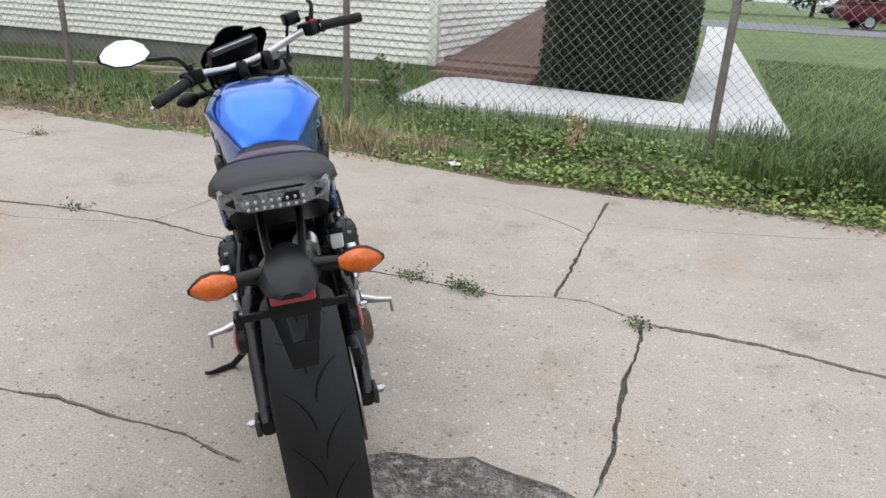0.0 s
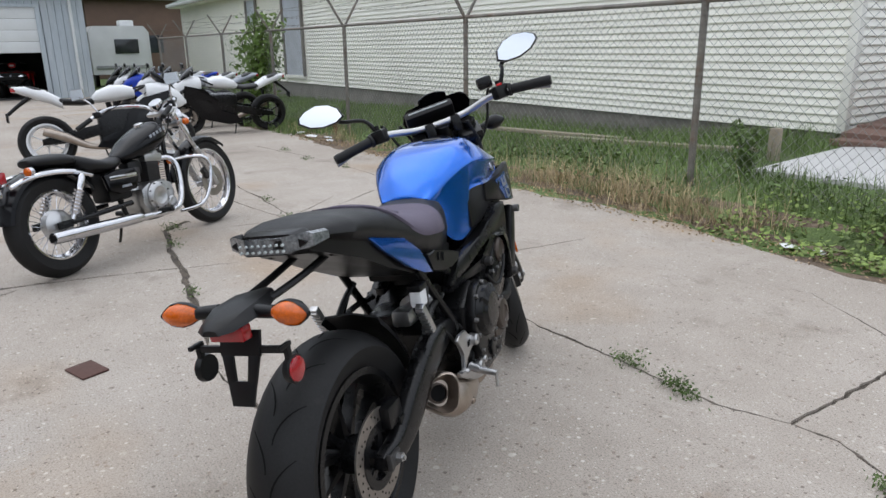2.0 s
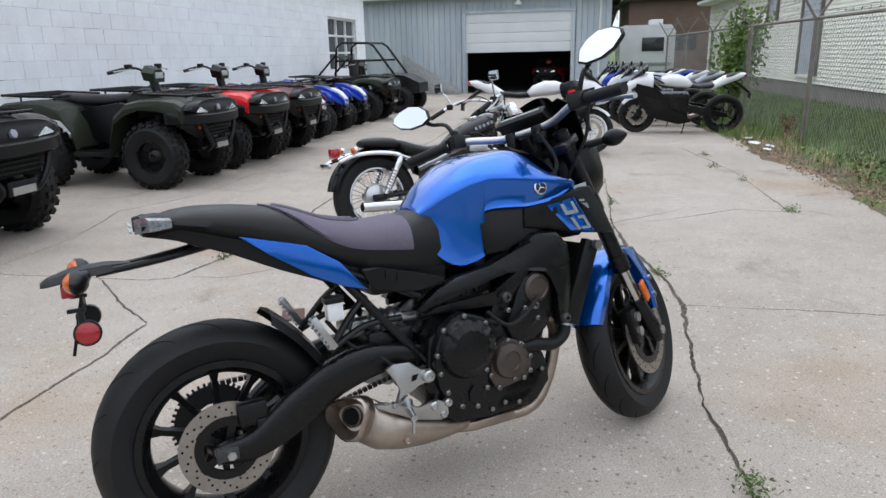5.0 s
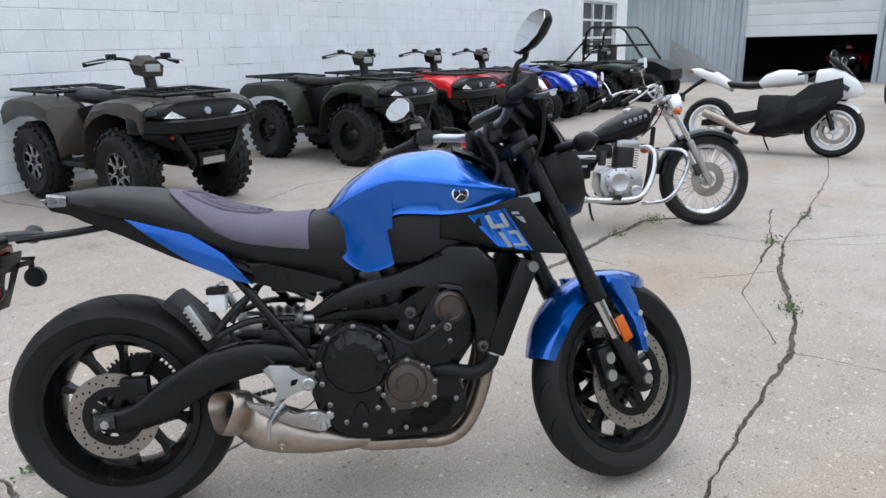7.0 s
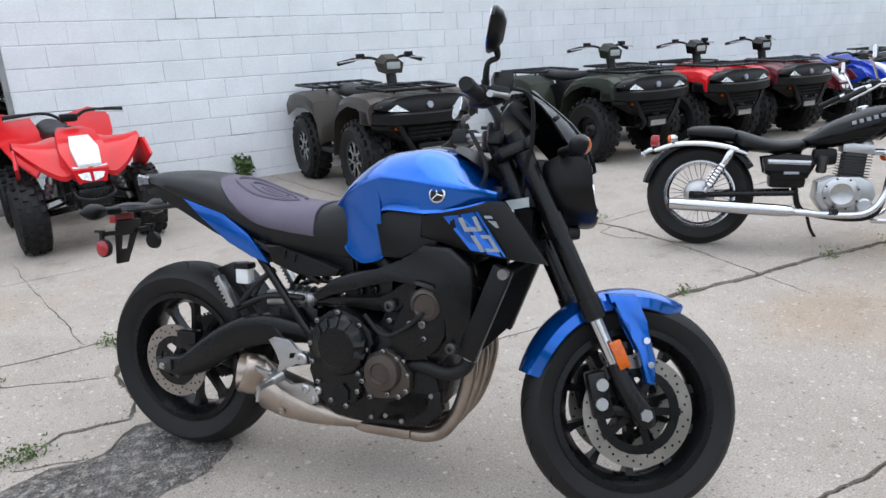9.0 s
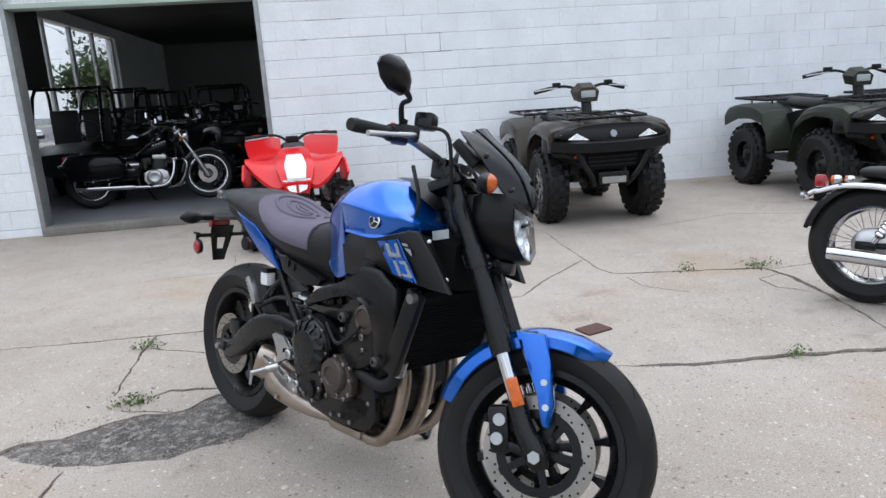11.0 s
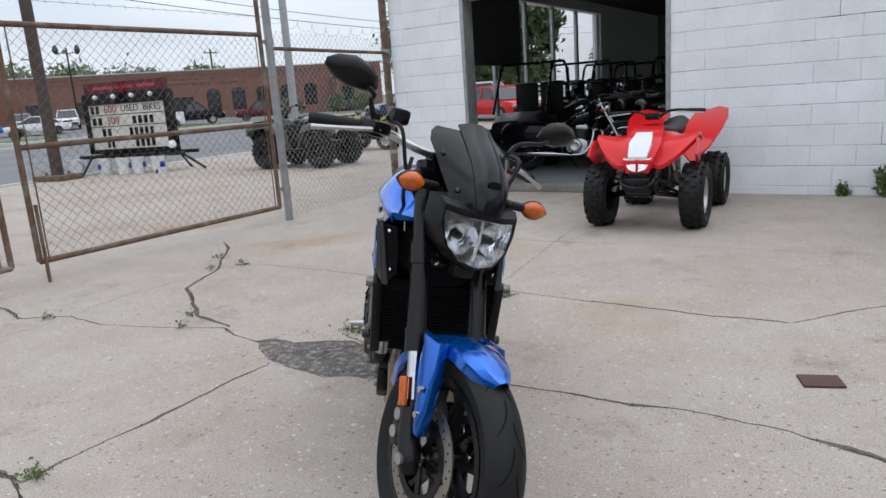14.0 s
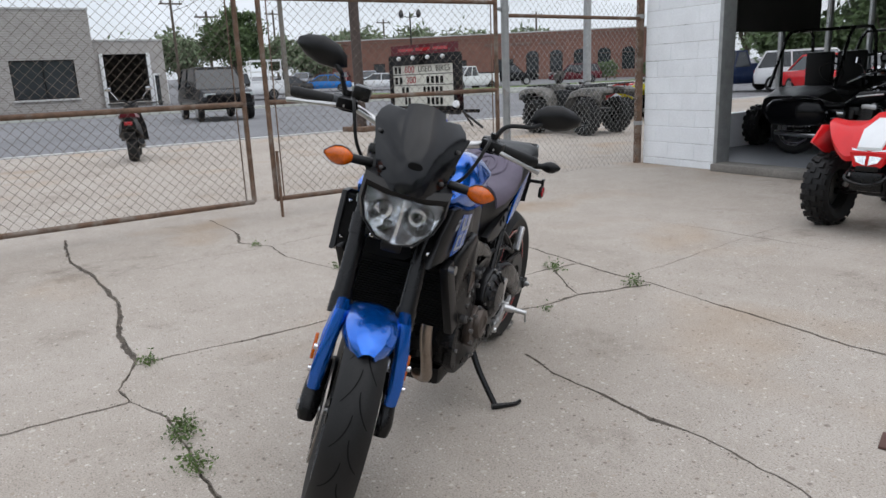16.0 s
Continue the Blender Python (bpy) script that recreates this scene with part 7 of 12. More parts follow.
    sheet = ((0.946, 1.339, 0.030, 1.336, 0.048, 1.326), (0.956, 1.338, 0.042, 1.330, 0.080, 1.290), (0.985, 1.332, 0.050, 1.318, 0.101, 1.258), (1.03, 1.312, 0.054, 1.294, 0.117, 1.222), (1.07, 1.280, 0.056, 1.259, 0.129, 1.190), (1.10, 1.246, 0.057, 1.223, 0.138, 1.160), (1.125, 1.214, 0.058, 1.190, 0.128, 1.134), (1.142, 1.190, 0.058, 1.166, 0.108, 1.118))
    rings = []
    for z, x, yc, xc, hw, xw in sheet + ((1.157, 1.168, 0.057, 1.142, 0, 0),):
        top = 0.015 if z > 1.15 else 0.0
        outer = [(x - (x - xc) * abs(k / 6) ** 2.4 - 0.6 * top * (1 - (k / 6) ** 2), yc * k / 6, z + top * (1 - (k / 6) ** 2)) for k in range(-6, 7)]
        rings.append(outer + [(px - 0.005, py * 0.97, pz - 0.002) for px, py, pz in outer[::-1]])
    loft(bm, rings)
    for s in (-1, 1):
        rings = []
        for z, x, yc, xc, hw, xw in sheet:
            y0 = yc - 0.004
            outer = [(xc - 0.005 + (xw - xc) * u ** 1.25, s * (y0 + (hw - y0) * u), z - 0.004 * u) for u in (0, 0.2, 0.4, 0.6, 0.8, 1)]
            rings.append(outer + [(px - 0.005, py - s * 0.003, pz) for px, py, pz in outer[::-1]])
        loft(bm, rings)
    bmesh.ops.recalc_face_normals(bm, faces=bm.faces)
    scr = front("fly_screen", bm, M["smoke"], bike, "dark smoked fly screen", 32)
    bm = bmesh.new()
    loft(bm, [[(1.311 + d, 0.021 * math.cos(a), 1.024 + 0.010 * math.sin(a)) for a in (2 * math.pi * k / 14 for k in range(14))] for d in (0.0, 0.009)])
    front("screen_plug", bm, M["groove"], scr)
    for y, z, x in ((-0.084, 0.985, 1.272), (0.084, 0.985, 1.272), (-0.112, 1.07, 1.196), (0.112, 1.07, 1.196)):
        bm = bmesh.new()
        lathe(bm, (x, y, z), (0.8, y * 4, 0.3), [(0.007, 0.0), (0.006, 0.012), (0.002, 0.014)], 10)
        front("screen_screw", bm, M["grey_metal"], scr)
    bm = bmesh.new()
    box(bm, (1.12, 0.03, 1.085), (0.035, 0.19, 0.10), Matrix.Rotation(radians(-48), 4, "Y"), 0.012)
    dash = front("instrument", bm, M["plastic"], bike)
    bm = bmesh.new()
    box(bm, (1.107, 0.03, 1.099), (0.006, 0.155, 0.068), Matrix.Rotation(radians(-48), 4, "Y"), 0.003)
    front("display", bm, M["lcd"], dash, "pale grey display")

    bm = bmesh.new()
    loft(bm, [oval(x, 0, z, hw, rz, 12, 4.0) for x, z, hw, rz in ((1.02, 0.79, 0.13, 0.075), (1.12, 0.785, 0.098, 0.085), (1.185, 0.775, 0.085, 0.075))])
    rear("air_duct", bm, M["groove"], bike, "black air duct behind the fork")
    bm = side([(1.125, 0.845), (1.185, 0.857), (1.183, 0.882), (1.122, 0.871)], 0.003, -0.112, 0.0)
    rear("warning_label", bm, M["lcd"], bike, "small pale warning label")

    # handlebar and controls
    hb = fork_x(1.05) - 0.035
    bm = bmesh.new()
    path = [(hb - 0.115, -0.39, 1.065), (hb - 0.075, -0.27, 1.08), (hb - 0.04, -0.20, 1.08), (hb, -0.10, 1.058), (hb, 0.0, 1.052), (hb, 0.10, 1.058), (hb - 0.04, 0.20, 1.08), (hb - 0.075, 0.27, 1.08), (hb - 0.115, 0.39, 1.065)]
    tube(bm, path, 0.0125, 12)
    bar = front("handlebar", bm, M["alu"], bike, "silver tapered handlebar")
    bm = bmesh.new()
    for y in (-0.05, 0.05):
        box(bm, (hb, y, 1.035), (0.045, 0.035, 0.06), bevel=0.008)
    front("bar_clamp", bm, M["black_metal"], bar)
    for s in (-1, 1):
        gdir = Vector((-0.04 / 0.12, s, -0.015 / 0.12)).normalized()
        g0 = Vector((hb - 0.075, s * 0.265, 1.08))
        bm = bmesh.new()
        cyl(bm, g0, g0 + gdir * 0.128, 0.0175, seg=16)
        cyl(bm, g0 + gdir * 0.128, g0 + gdir * 0.150, 0.0185, 0.016, seg=16)
        cyl(bm, g0 - gdir * 0.004, g0 + gdir * 0.006, 0.023, seg=16)
        front("grip", bm, M["rubber"], bar, "black rubber grip")
        bm = bmesh.new()
        box(bm, g0 - gdir * 0.035, (0.05, 0.055, 0.05), Matrix.Rotation(s * radians(-21), 4, "Z"), 0.012)
        box(bm, g0 - gdir * 0.03 + Vector((0.035, 0, 0.005)), (0.05, 0.07, 0.035), Matrix.Rotation(s * radians(-21), 4, "Z"), 0.01)
        sw = front("switch_block", bm, M["plastic"], bar)
        if s < 0:
            bm = bmesh.new()
            box(bm, g0 - gdir * 0.035 + Vector((-0.02, 0, 0.026)), (0.012, 0.02, 0.008), bevel=0.002)
            front("kill_switch", bm, M["red_paint"], sw, "red stop switch")
            bm = bmesh.new()
            box(bm, g0 - gdir * 0.075 + Vector((0.045, 0, 0.045)), (0.055, 0.055, 0.045), bevel=0.012)
            front("brake_reservoir", bm, M["black_metal"], sw)
        bm = bmesh.new()
        l0 = g0 - gdir * 0.03 + Vector((0.055, 0, 0.0))
        tube(bm, [l0, l0 + gdir * 0.05 + Vector((0.018, 0, -0.004)), l0 + gdir * 0.12 + Vector((0.01, 0, -0.012)), l0 + gdir * 0.185 + Vector((0.0, 0, -0.02))], [0.008, 0.0075, 0.006, 0.008], 10)
        front("lever", bm, M["alu"], bar, "silver hand lever")
        # mirror
        bm = bmesh.new()
        m0 = Vector((hb - 0.055, s * 0.235, 1.095))
        mc = Vector((0.985, s * (0.41 if s > 0 else 0.34), 1.225 if s > 0 else 1.217))
        tube(bm, [m0, m0 + Vector((0.0, s * 0.03, 0.06)), mc + Vector((0.03, s * -0.07, -0.045)), mc + Vector((0.02, s * -0.045, -0.025))], [0.010, 0.007, 0.007, 0.010], 8)
        cyl(bm, m0 + Vector((0, 0, -0.02)), m0 + Vector((0, 0, 0.03)), 0.011, seg=10)
        mir = front("mirror", bm, M["plastic"], bike, "hexagonal rear-view mirror")
        fl = [(-0.080, -0.026), (-0.052, -0.040), (0.0, -0.041), (0.045, -0.027), (0.076, 0.0), (0.072, 0.018), (0.046, 0.034), (0.0, 0.043), (-0.045, 0.030), (-0.073, 0.006)]
        fl = [(s * y, z) for y, z in fl]
        mm = basis(mc, (0.973, s * 0.118, -0.2), (s * -0.12, 0.993, 0), (0.198, s * 0.024, 0.98))
        bm = bmesh.new()
        loft(bm, [[tuple(mm @ Vector((dx, y * k, z * k))) for y, z in fl] for dx, k in ((0.0, 1.0), (0.008, 1.05), (0.025, 0.85), (0.036, 0.45))])
        front("mirror_shell", bm, M["plastic"], mir, "", 50)
        bm = bmesh.new()
        loft(bm, [[tuple(mm @ Vector((dx, y * k, z * k))) for y, z in fl] for dx, k in ((-0.002, 0.95), (0.003, 0.97))])
        front("mirror_glass", bm, M["mirror"], mir, "bright mirror glass")
        # front indicator
        bm = bmesh.new()
        i0, i1 = Vector((1.215, s * 0.115, 0.978)), Vector((1.235, s * 0.175, 0.980))
        cyl(bm, i0, i1, 0.014, 0.013, seg=12)
        sig = front("front_indicator", bm, M["plastic"], bike)
        bm = bmesh.new()
        lathe(bm, i1 - Vector((0, s * 0.004, 0)), (0.12, s, 0), [(0.012, 0.0), (0.023, 0.016), (0.027, 0.034), (0.024, 0.053), (0.013, 0.070), (0.003, 0.079)], 20)
        front("indicator_lens", bm, M["amber"], sig, "amber indicator lens")
        bm = bmesh.new()
        lathe(bm, i1 - Vector((0, s * 0.004, 0)), (0.12, s, 0), [(0.0135, 0.0), (0.0245, 0.016), (0.0285, 0.034), (0.0255, 0.053), (0.0145, 0.070), (0.0045, 0.0805)], 20)
        bmesh.ops.bisect_plane(bm, geom=list(bm.faces) + list(bm.edges) + list(bm.verts), plane_co=i1 + Vector((0.006, 0, 0)), plane_no=(0.99, -0.12 * s, 0), clear_outer=True)
        front("indicator_back", bm, M["plastic"], sig)
        # hoses
        bm = bmesh.new()
        tube(bm, [m0 + Vector((0.05, s * -0.02, 0.02)), (1.11, s * 0.205, 1.10), (1.125, s * 0.17, 1.00), (1.12, s * 0.115, 0.93), (1.13, s * 0.06, 0.86), (1.16, s * 0.045, 0.80)], 0.0055, 8)
        front("hose", bm, M["rubber"], bike)
    for pts in ([(1.02, -0.10, 1.05), (1.07, -0.12, 0.95), (1.02, -0.10, 0.86), (0.95, -0.06, 0.80)], [(1.0, 0.16, 1.06), (1.08, 0.14, 0.97), (1.05, 0.10, 0.86), (0.93, 0.08, 0.76)], [(0.92, -0.20, 0.57), (0.86, -0.205, 0.52), (0.80, -0.20, 0.50), (0.74, -0.19, 0.55)],
                [(0.50, -0.13, 0.50), (0.56, -0.15, 0.42), (0.58, -0.16, 0.36), (0.55, -0.17, 0.30)], [(0.28, -0.13, 0.60), (0.34, -0.13, 0.52), (0.42, -0.15, 0.47), (0.46, -0.16, 0.42)]):
        bm = bmesh.new()
        tube(bm, pts, 0.006, 8)
        rear("cable", bm, M["rubber"], bike)
    bm = bmesh.new()
    tube(bm, [(1.13, -0.06, 0.80), (1.16, 0.0, 0.82), (1.13, 0.06, 0.80)], 0.03, 12)
    front("horn", bm, M["black_metal"], bike)

    # side stand, down on the far side
    bm = bmesh.new()
    tube(bm, [(0.65, 0.13, 0.24), (0.685, 0.19, 0.15), (0.725, 0.278, 0.052)], [0.014, 0.012, 0.011], 10)
    st = rear("side_stand", bm, M["black_metal"], bike)
    bm = bmesh.new()
    tube(bm, [(0.74, 0.270, 0.050), (0.725, 0.292, 0.053), (0.69, 0.345, 0.062), (0.675, 0.362, 0.074)], [0.010, 0.011, 0.008, 0.006], 8)
    rear("stand_foot", bm, M["black_metal"], st)
    return bike


build_blue_bike()


# ---- other vehicles ----
def plain(name, bm, mat, parent, label="", smooth=35):
    return part(name, bm, mat, parent, label, smooth)


def wire_wheel(c, R, half, rim, parent, n=28):
    c = Vector(c)
    root = new("wheel")
    root.parent = parent
    bm = bmesh.new()
    tyre_mesh(bm, c, R, half, rim, seg=44)
    part("tyre", bm, M["rubber"], root)
    bm = bmesh.new()
    w = half * 0.7
    lathe(bm, c, (0, 1, 0), [(rim + 0.006, -w), (rim - 0.012, -w * 0.8), (rim - 0.018, 0), (rim - 0.012, w * 0.8), (rim + 0.006, w), (rim - 0.006, w), (rim - 0.026, 0), (rim - 0.006, -w)], 44, closed=True)
    part("rim", bm, M["chrome"], root, "chrome rim")
    segs = []
    for i in range(n):
        a = 2 * math.pi * i / n
        s = 1 if i % 2 else -1
        b = a + (0.35 if (i // 2) % 2 else -0.35)
        segs.append(((c.x + 0.035 * math.cos(b), c.y + s * 0.03, c.z + 0.035 * math.sin(b)), (c.x + (rim - 0.018) * math.cos(a), c.y, c.z + (rim - 0.018) * math.sin(a))))
    tagged(bars("spokes", segs, 0.0022, M["chrome"], root, 4), "thin wire spokes", kind="stuff")
    bm = bmesh.new()
    lathe(bm, c, (0, 1, 0), [(0.025, -0.06), (0.045, -0.045), (0.032, -0.02), (0.032, 0.02), (0.045, 0.045), (0.025, 0.06)], 20)
    part("hub", bm, M["alu"], root)
    return root


def build_cruiser(name, m, label, group=""):
    """A small classic cruiser: x ahead, y to its left."""
    b = thing(name, m, label, "motorcycle", group)

    def swell(st, n=16, sq=2.2):
        bm = bmesh.new()
        skin(bm, [oval(x, 0, (z0 + z1) / 2, hw, (z1 - z0) / 2, n, sq) for x, hw, z0, z1 in st], 3, 1)
        return bm
    wire_wheel((0, 0, 0.315), 0.315, 0.062, 0.205, b, 32)
    wire_wheel((1.42, 0, 0.325), 0.325, 0.048, 0.245, b, 32)
    bm = bmesh.new()
    lathe(bm, (0, -0.02, 0.315), (0, 1, 0), [(0.03, -0.058), (0.06, -0.05), (0.088, -0.03), (0.092, -0.026), (0.092, 0.02), (0.05, 0.04)], 28)
    drum = plain("brake_drum", bm, M["alu"], b)
    for k in range(10):
        bm = bmesh.new()
        v = box(bm, (0, 0, 0), (0.030, 0.006, 0.005))
        bmesh.ops.transform(bm, matrix=Matrix.Translation((0, -0.070, 0.315)) @ Matrix.Rotation(2 * math.pi * k / 10, 4, "Y") @ Matrix.Translation((0.065, 0.022, 0)), verts=v)
        plain("drum_rib", bm, M["alu"], drum)
    bm = bmesh.new()
    lathe(bm, (1.42, -0.058, 0.325), (0, 1, 0), [(0.120, -0.002), (0.120, 0.002), (0.062, 0.002), (0.062, -0.002)], 32, closed=True)
    plain("brake_disc", bm, M["steel"], b, "steel brake disc")
    bm = bmesh.new()
    box(bm, (1.345, -0.072, 0.40), (0.06, 0.04, 0.085), Matrix.Rotation(radians(-30), 4, "Y"), 0.012)
    plain("brake_caliper", bm, M["grey_metal"], b)
    for nm, cx, cz, R, a0, a1, hw in (("rear_mudguard", 0.0, 0.315, 0.345, 30, 168, 0.082), ("front_mudguard", 1.42, 0.325, 0.345, 48, 172, 0.058)):
        bm = bmesh.new()
        rings = []
        for k in range(18):
            a = radians(a0 + (a1 - a0) * k / 17)
            rings.append([(cx + R * dr * math.cos(a), y, cz + R * dr * math.sin(a)) for y, dr in ((-hw, 0.90), (-hw * 0.95, 0.97), (-hw * 0.5, 1.01), (0, 1.02), (hw * 0.5, 1.01), (hw * 0.95, 0.97), (hw, 0.90), (hw * 0.85, 0.95), (0, 1.0), (-hw * 0.85, 0.95))])
        loft(bm, rings)
        plain(nm, bm, M["black_gloss"], b, "black steel mudguard", 50)
    tank = plain("fuel_tank", swell([(0.555, 0.03, 0.615, 0.645), (0.60, 0.075, 0.595, 0.675), (0.70, 0.115, 0.595, 0.745), (0.82, 0.137, 0.61, 0.80), (0.92, 0.132, 0.635, 0.832), (0.985, 0.095, 0.665, 0.83), (1.02, 0.045, 0.70, 0.80)], 18), M["black_gloss"], b, "black teardrop fuel tank", 60)
    bm = bmesh.new()
    lathe(bm, (0.86, 0, 0.815), (-0.2, 0, 1), [(0.032, -0.02), (0.032, 0.012), (0.026, 0.018), (0.003, 0.02)], 20)
    plain("filler_cap", bm, M["chrome"], tank, "chrome filler cap")
    for s in (-1, 1):
        bm = bmesh.new()
        for k in range(5):
            box(bm, (0.80 + 0.035 * k, s * 0.134, 0.735 + 0.010 * k), (0.022, 0.006, 0.022), Matrix.Rotation(radians(-15), 4, "Y"), 0.002)
        plain("tank_badge", bm, M["silver_mark"], tank, "worn silver lettering bars")
    plain("rider_seat", swell([(0.185, 0.06, 0.62, 0.705), (0.23, 0.125, 0.585, 0.700), (0.33, 0.140, 0.570, 0.665), (0.44, 0.125, 0.560, 0.640), (0.53, 0.085, 0.570, 0.645), (0.575, 0.05, 0.59, 0.64)]), M["seat_black"], b, "black vinyl rider's seat", 60)
    plain("pillion_seat", swell([(-0.085, 0.05, 0.675, 0.715), (-0.04, 0.095, 0.66, 0.732), (0.08, 0.108, 0.645, 0.732), (0.17, 0.100, 0.635, 0.718), (0.205, 0.06, 0.635, 0.69)]), M["seat_black"], b, "black vinyl pillion seat", 60)
    for s in (-1, 1):
        bm = bmesh.new()
        tube(bm, [(-0.27, s * 0.085, 0.585), (-0.15, s * 0.098, 0.620), (0.0, s * 0.102, 0.625), (0.14, s * 0.108, 0.605), (0.26, s * 0.112, 0.565)], [0.013, 0.016, 0.017, 0.017, 0.013], 10)
        plain("mudguard_strut", bm, M["chrome"], b, "chrome mudguard strut")
        bm = bmesh.new()
        p0, p1 = Vector((0.03, s * 0.128, 0.335)), Vector((0.175, s * 0.130, 0.585))
        d = (p1 - p0)
        prof = [(0.014, 0.0), (0.014, 0.03)] + [(0.030 if k % 2 else 0.022, 0.04 + 0.011 * k) for k in range(15)] + [(0.024, 0.215), (0.024, 0.265), (0.014, d.length)]
        lathe(bm, p0, d, prof, 16)
        plain("shock_absorber", bm, M["chrome"], b, "chrome spring shock absorber")
        bm = bmesh.new()
        cyl(bm, (-0.03, s * 0.10, 0.315), (0.52, s * 0.11, 0.335), 0.017)
        box(bm, (-0.01, s * 0.105, 0.315), (0.10, 0.02, 0.045), bevel=0.006)
        plain("swingarm_leg", bm, M["black_metal"], b)
        p0, p1 = Vector((1.42, s * 0.083, 0.325)), Vector((1.115, s * 0.083, 0.885))
        bm = bmesh.new()
        tube(bm, [p0 + Vector((0.01, 0, -0.03)), p0.lerp(p1, 0.2), p0.lerp(p1, 0.48)], [0.022, 0.026, 0.027], 14, 2)
        leg = plain("fork_leg", bm, M["alu"], b, "bare aluminium fork slider")
        bm = bmesh.new()
        cyl(bm, p0.lerp(p1, 0.46), p1, 0.0185, seg=14)
        plain("stanchion", bm, M["chrome"], leg, "chrome stanchion")
        bm = bmesh.new()
        tube(bm, [(1.055, s * 0.02, 0.905), (1.04, s * 0.10, 0.945), (0.97, s * 0.24, 0.965), (0.88, s * 0.325, 0.945), (0.72, s * 0.37, 0.865)], 0.0115, 10)
        bar = plain("handlebar", bm, M["chrome"], b, "swept-back chrome handlebar")
        bm = bmesh.new()
        cyl(bm, (0.80, s * 0.352, 0.905), (0.69, s * 0.378, 0.85), 0.017, seg=14)
        plain("grip", bm, M["rubber"], bar)
        bm = bmesh.new()
        box(bm, (0.845, s * 0.335, 0.928), (0.05, 0.04, 0.045), Matrix.Rotation(s * radians(-20), 4, "Z"), 0.01)
        plain("switch_block", bm, M["plastic"], bar)
        bm = bmesh.new()
        tube(bm, [(0.87, s * 0.345, 0.93), (0.82, s * 0.39, 0.90), (0.72, s * 0.425, 0.845)], 0.006, 8)
        plain("lever", bm, M["alu"], bar, "bare metal lever")
        bm = bmesh.new()
        tube(bm, [(0.86, s * 0.33, 0.945), (0.83, s * 0.36, 1.02), (0.80, s * 0.40, 1.065)], 0.006, 8)
        loft(bm, [[(0.80 + dx, s * 0.42 + y * k, 1.085 + z * k) for y, z in ((-0.060, -0.030), (0.055, -0.038), (0.066, 0.0), (0.050, 0.038), (-0.055, 0.034))] for dx, k in ((0.0, 1.0), (0.014, 0.95), (0.024, 0.6))])
        mir = plain("mirror", bm, M["chrome"], b, "chrome mirror")
        bm = bmesh.new()
        loft(bm, [[(0.797 + dx, s * 0.42 + y * 0.9, 1.085 + z * 0.9) for y, z in ((-0.060, -0.030), (0.055, -0.038), (0.066, 0.0), (0.050, 0.038), (-0.055, 0.034))] for dx in (0.0, 0.004)])
        plain("mirror_glass", bm, M["mirror"], mir)
        bm = bmesh.new()
        tube(bm, [(1.02, s * 0.06, 0.545), (1.10, s * 0.16, 0.550), (1.165, s * 0.24, 0.525), (1.185, s * 0.255, 0.44), (1.13, s * 0.25, 0.30), (1.05, s * 0.22, 0.205), (0.92, s * 0.13, 0.185)], 0.0135, 10)
        plain("crash_bar", bm, M["chrome"], b, "chrome crash bar")
        bm = bmesh.new()
        cyl(bm, (-0.17, s * 0.07, 0.655), (-0.17, s * 0.12, 0.655), 0.009)
        sg = plain("rear_indicator", bm, M["chrome"], b)
        bm = bmesh.new()
        lathe(bm, (-0.145, s * 0.135, 0.655), (-1, 0, 0), [(0.016, 0.0), (0.024, 0.010), (0.025, 0.030), (0.023, 0.032)], 16)
        plain("indicator_shell", bm, M["chrome"], sg)
        bm = bmesh.new()
        lathe(bm, (-0.177, s * 0.135, 0.655), (-1, 0, 0), [(0.024, 0.0), (0.022, 0.014), (0.008, 0.020)], 16)
        plain("indicator_lens", bm, M["amber"], sg, "amber indicator lens")
        bm = bmesh.new()
        lathe(bm, (1.13, s * 0.155, 0.80), (1, 0, 0), [(0.012, 0.0), (0.024, 0.012), (0.024, 0.034), (0.010, 0.046)], 14)
        plain("front_indicator", bm, M["amber"], b, "amber indicator")
        bm = bmesh.new()
        lathe(bm, (1.005, s * 0.055, 0.545), (0, s, 0), [(0.026, 0.0), (0.026, 0.01), (0.02, 0.014), (0.004, 0.015)], 16)
        plain("side_reflector", bm, M["amber"], b, "round amber reflector")
        bm = bmesh.new()
        plate(bm, [(0.34, 0.545), (0.36, 0.445), (0.45, 0.405), (0.585, 0.42), (0.625, 0.50), (0.60, 0.555), (0.45, 0.56)], 0.035, basis((0, s * 0.108, 0), (1, 0, 0), (0, 0, 1), (0, -1, 0)), 0.010)
        cov = plain("side_cover", bm, M["black_gloss"], b, "glossy black side cover", 50)
        bm = bmesh.new()
        box(bm, (0.485, s * 0.128, 0.515), (0.23, 0.010, 0.026), Matrix.Rotation(radians(2), 4, "Y"), 0.004)
        plain("cover_trim", bm, M["chrome"], cov, "chrome trim strip")
        bm = bmesh.new()
        box(bm, (0.50, s * 0.127, 0.452), (0.08, 0.006, 0.016), bevel=0.002)
        plain("cover_badge", bm, M["silver_mark"], cov)
        bm = bmesh.new()
        cyl(bm, (0.72, s * 0.13, 0.235), (0.72, s * 0.25, 0.240), 0.013)
        cyl(bm, (0.72, s * 0.16, 0.235), (0.72, s * 0.25, 0.240), 0.018, seg=12)
        plain("foot_peg", bm, M["rubber"], b)
    bm = bmesh.new()
    box(bm, (-0.275, 0, 0.645), (0.055, 0.105, 0.070), bevel=0.018)
    plain("tail_lamp", bm, M["red_lens"], b, "red tail lamp")
    bm = bmesh.new()
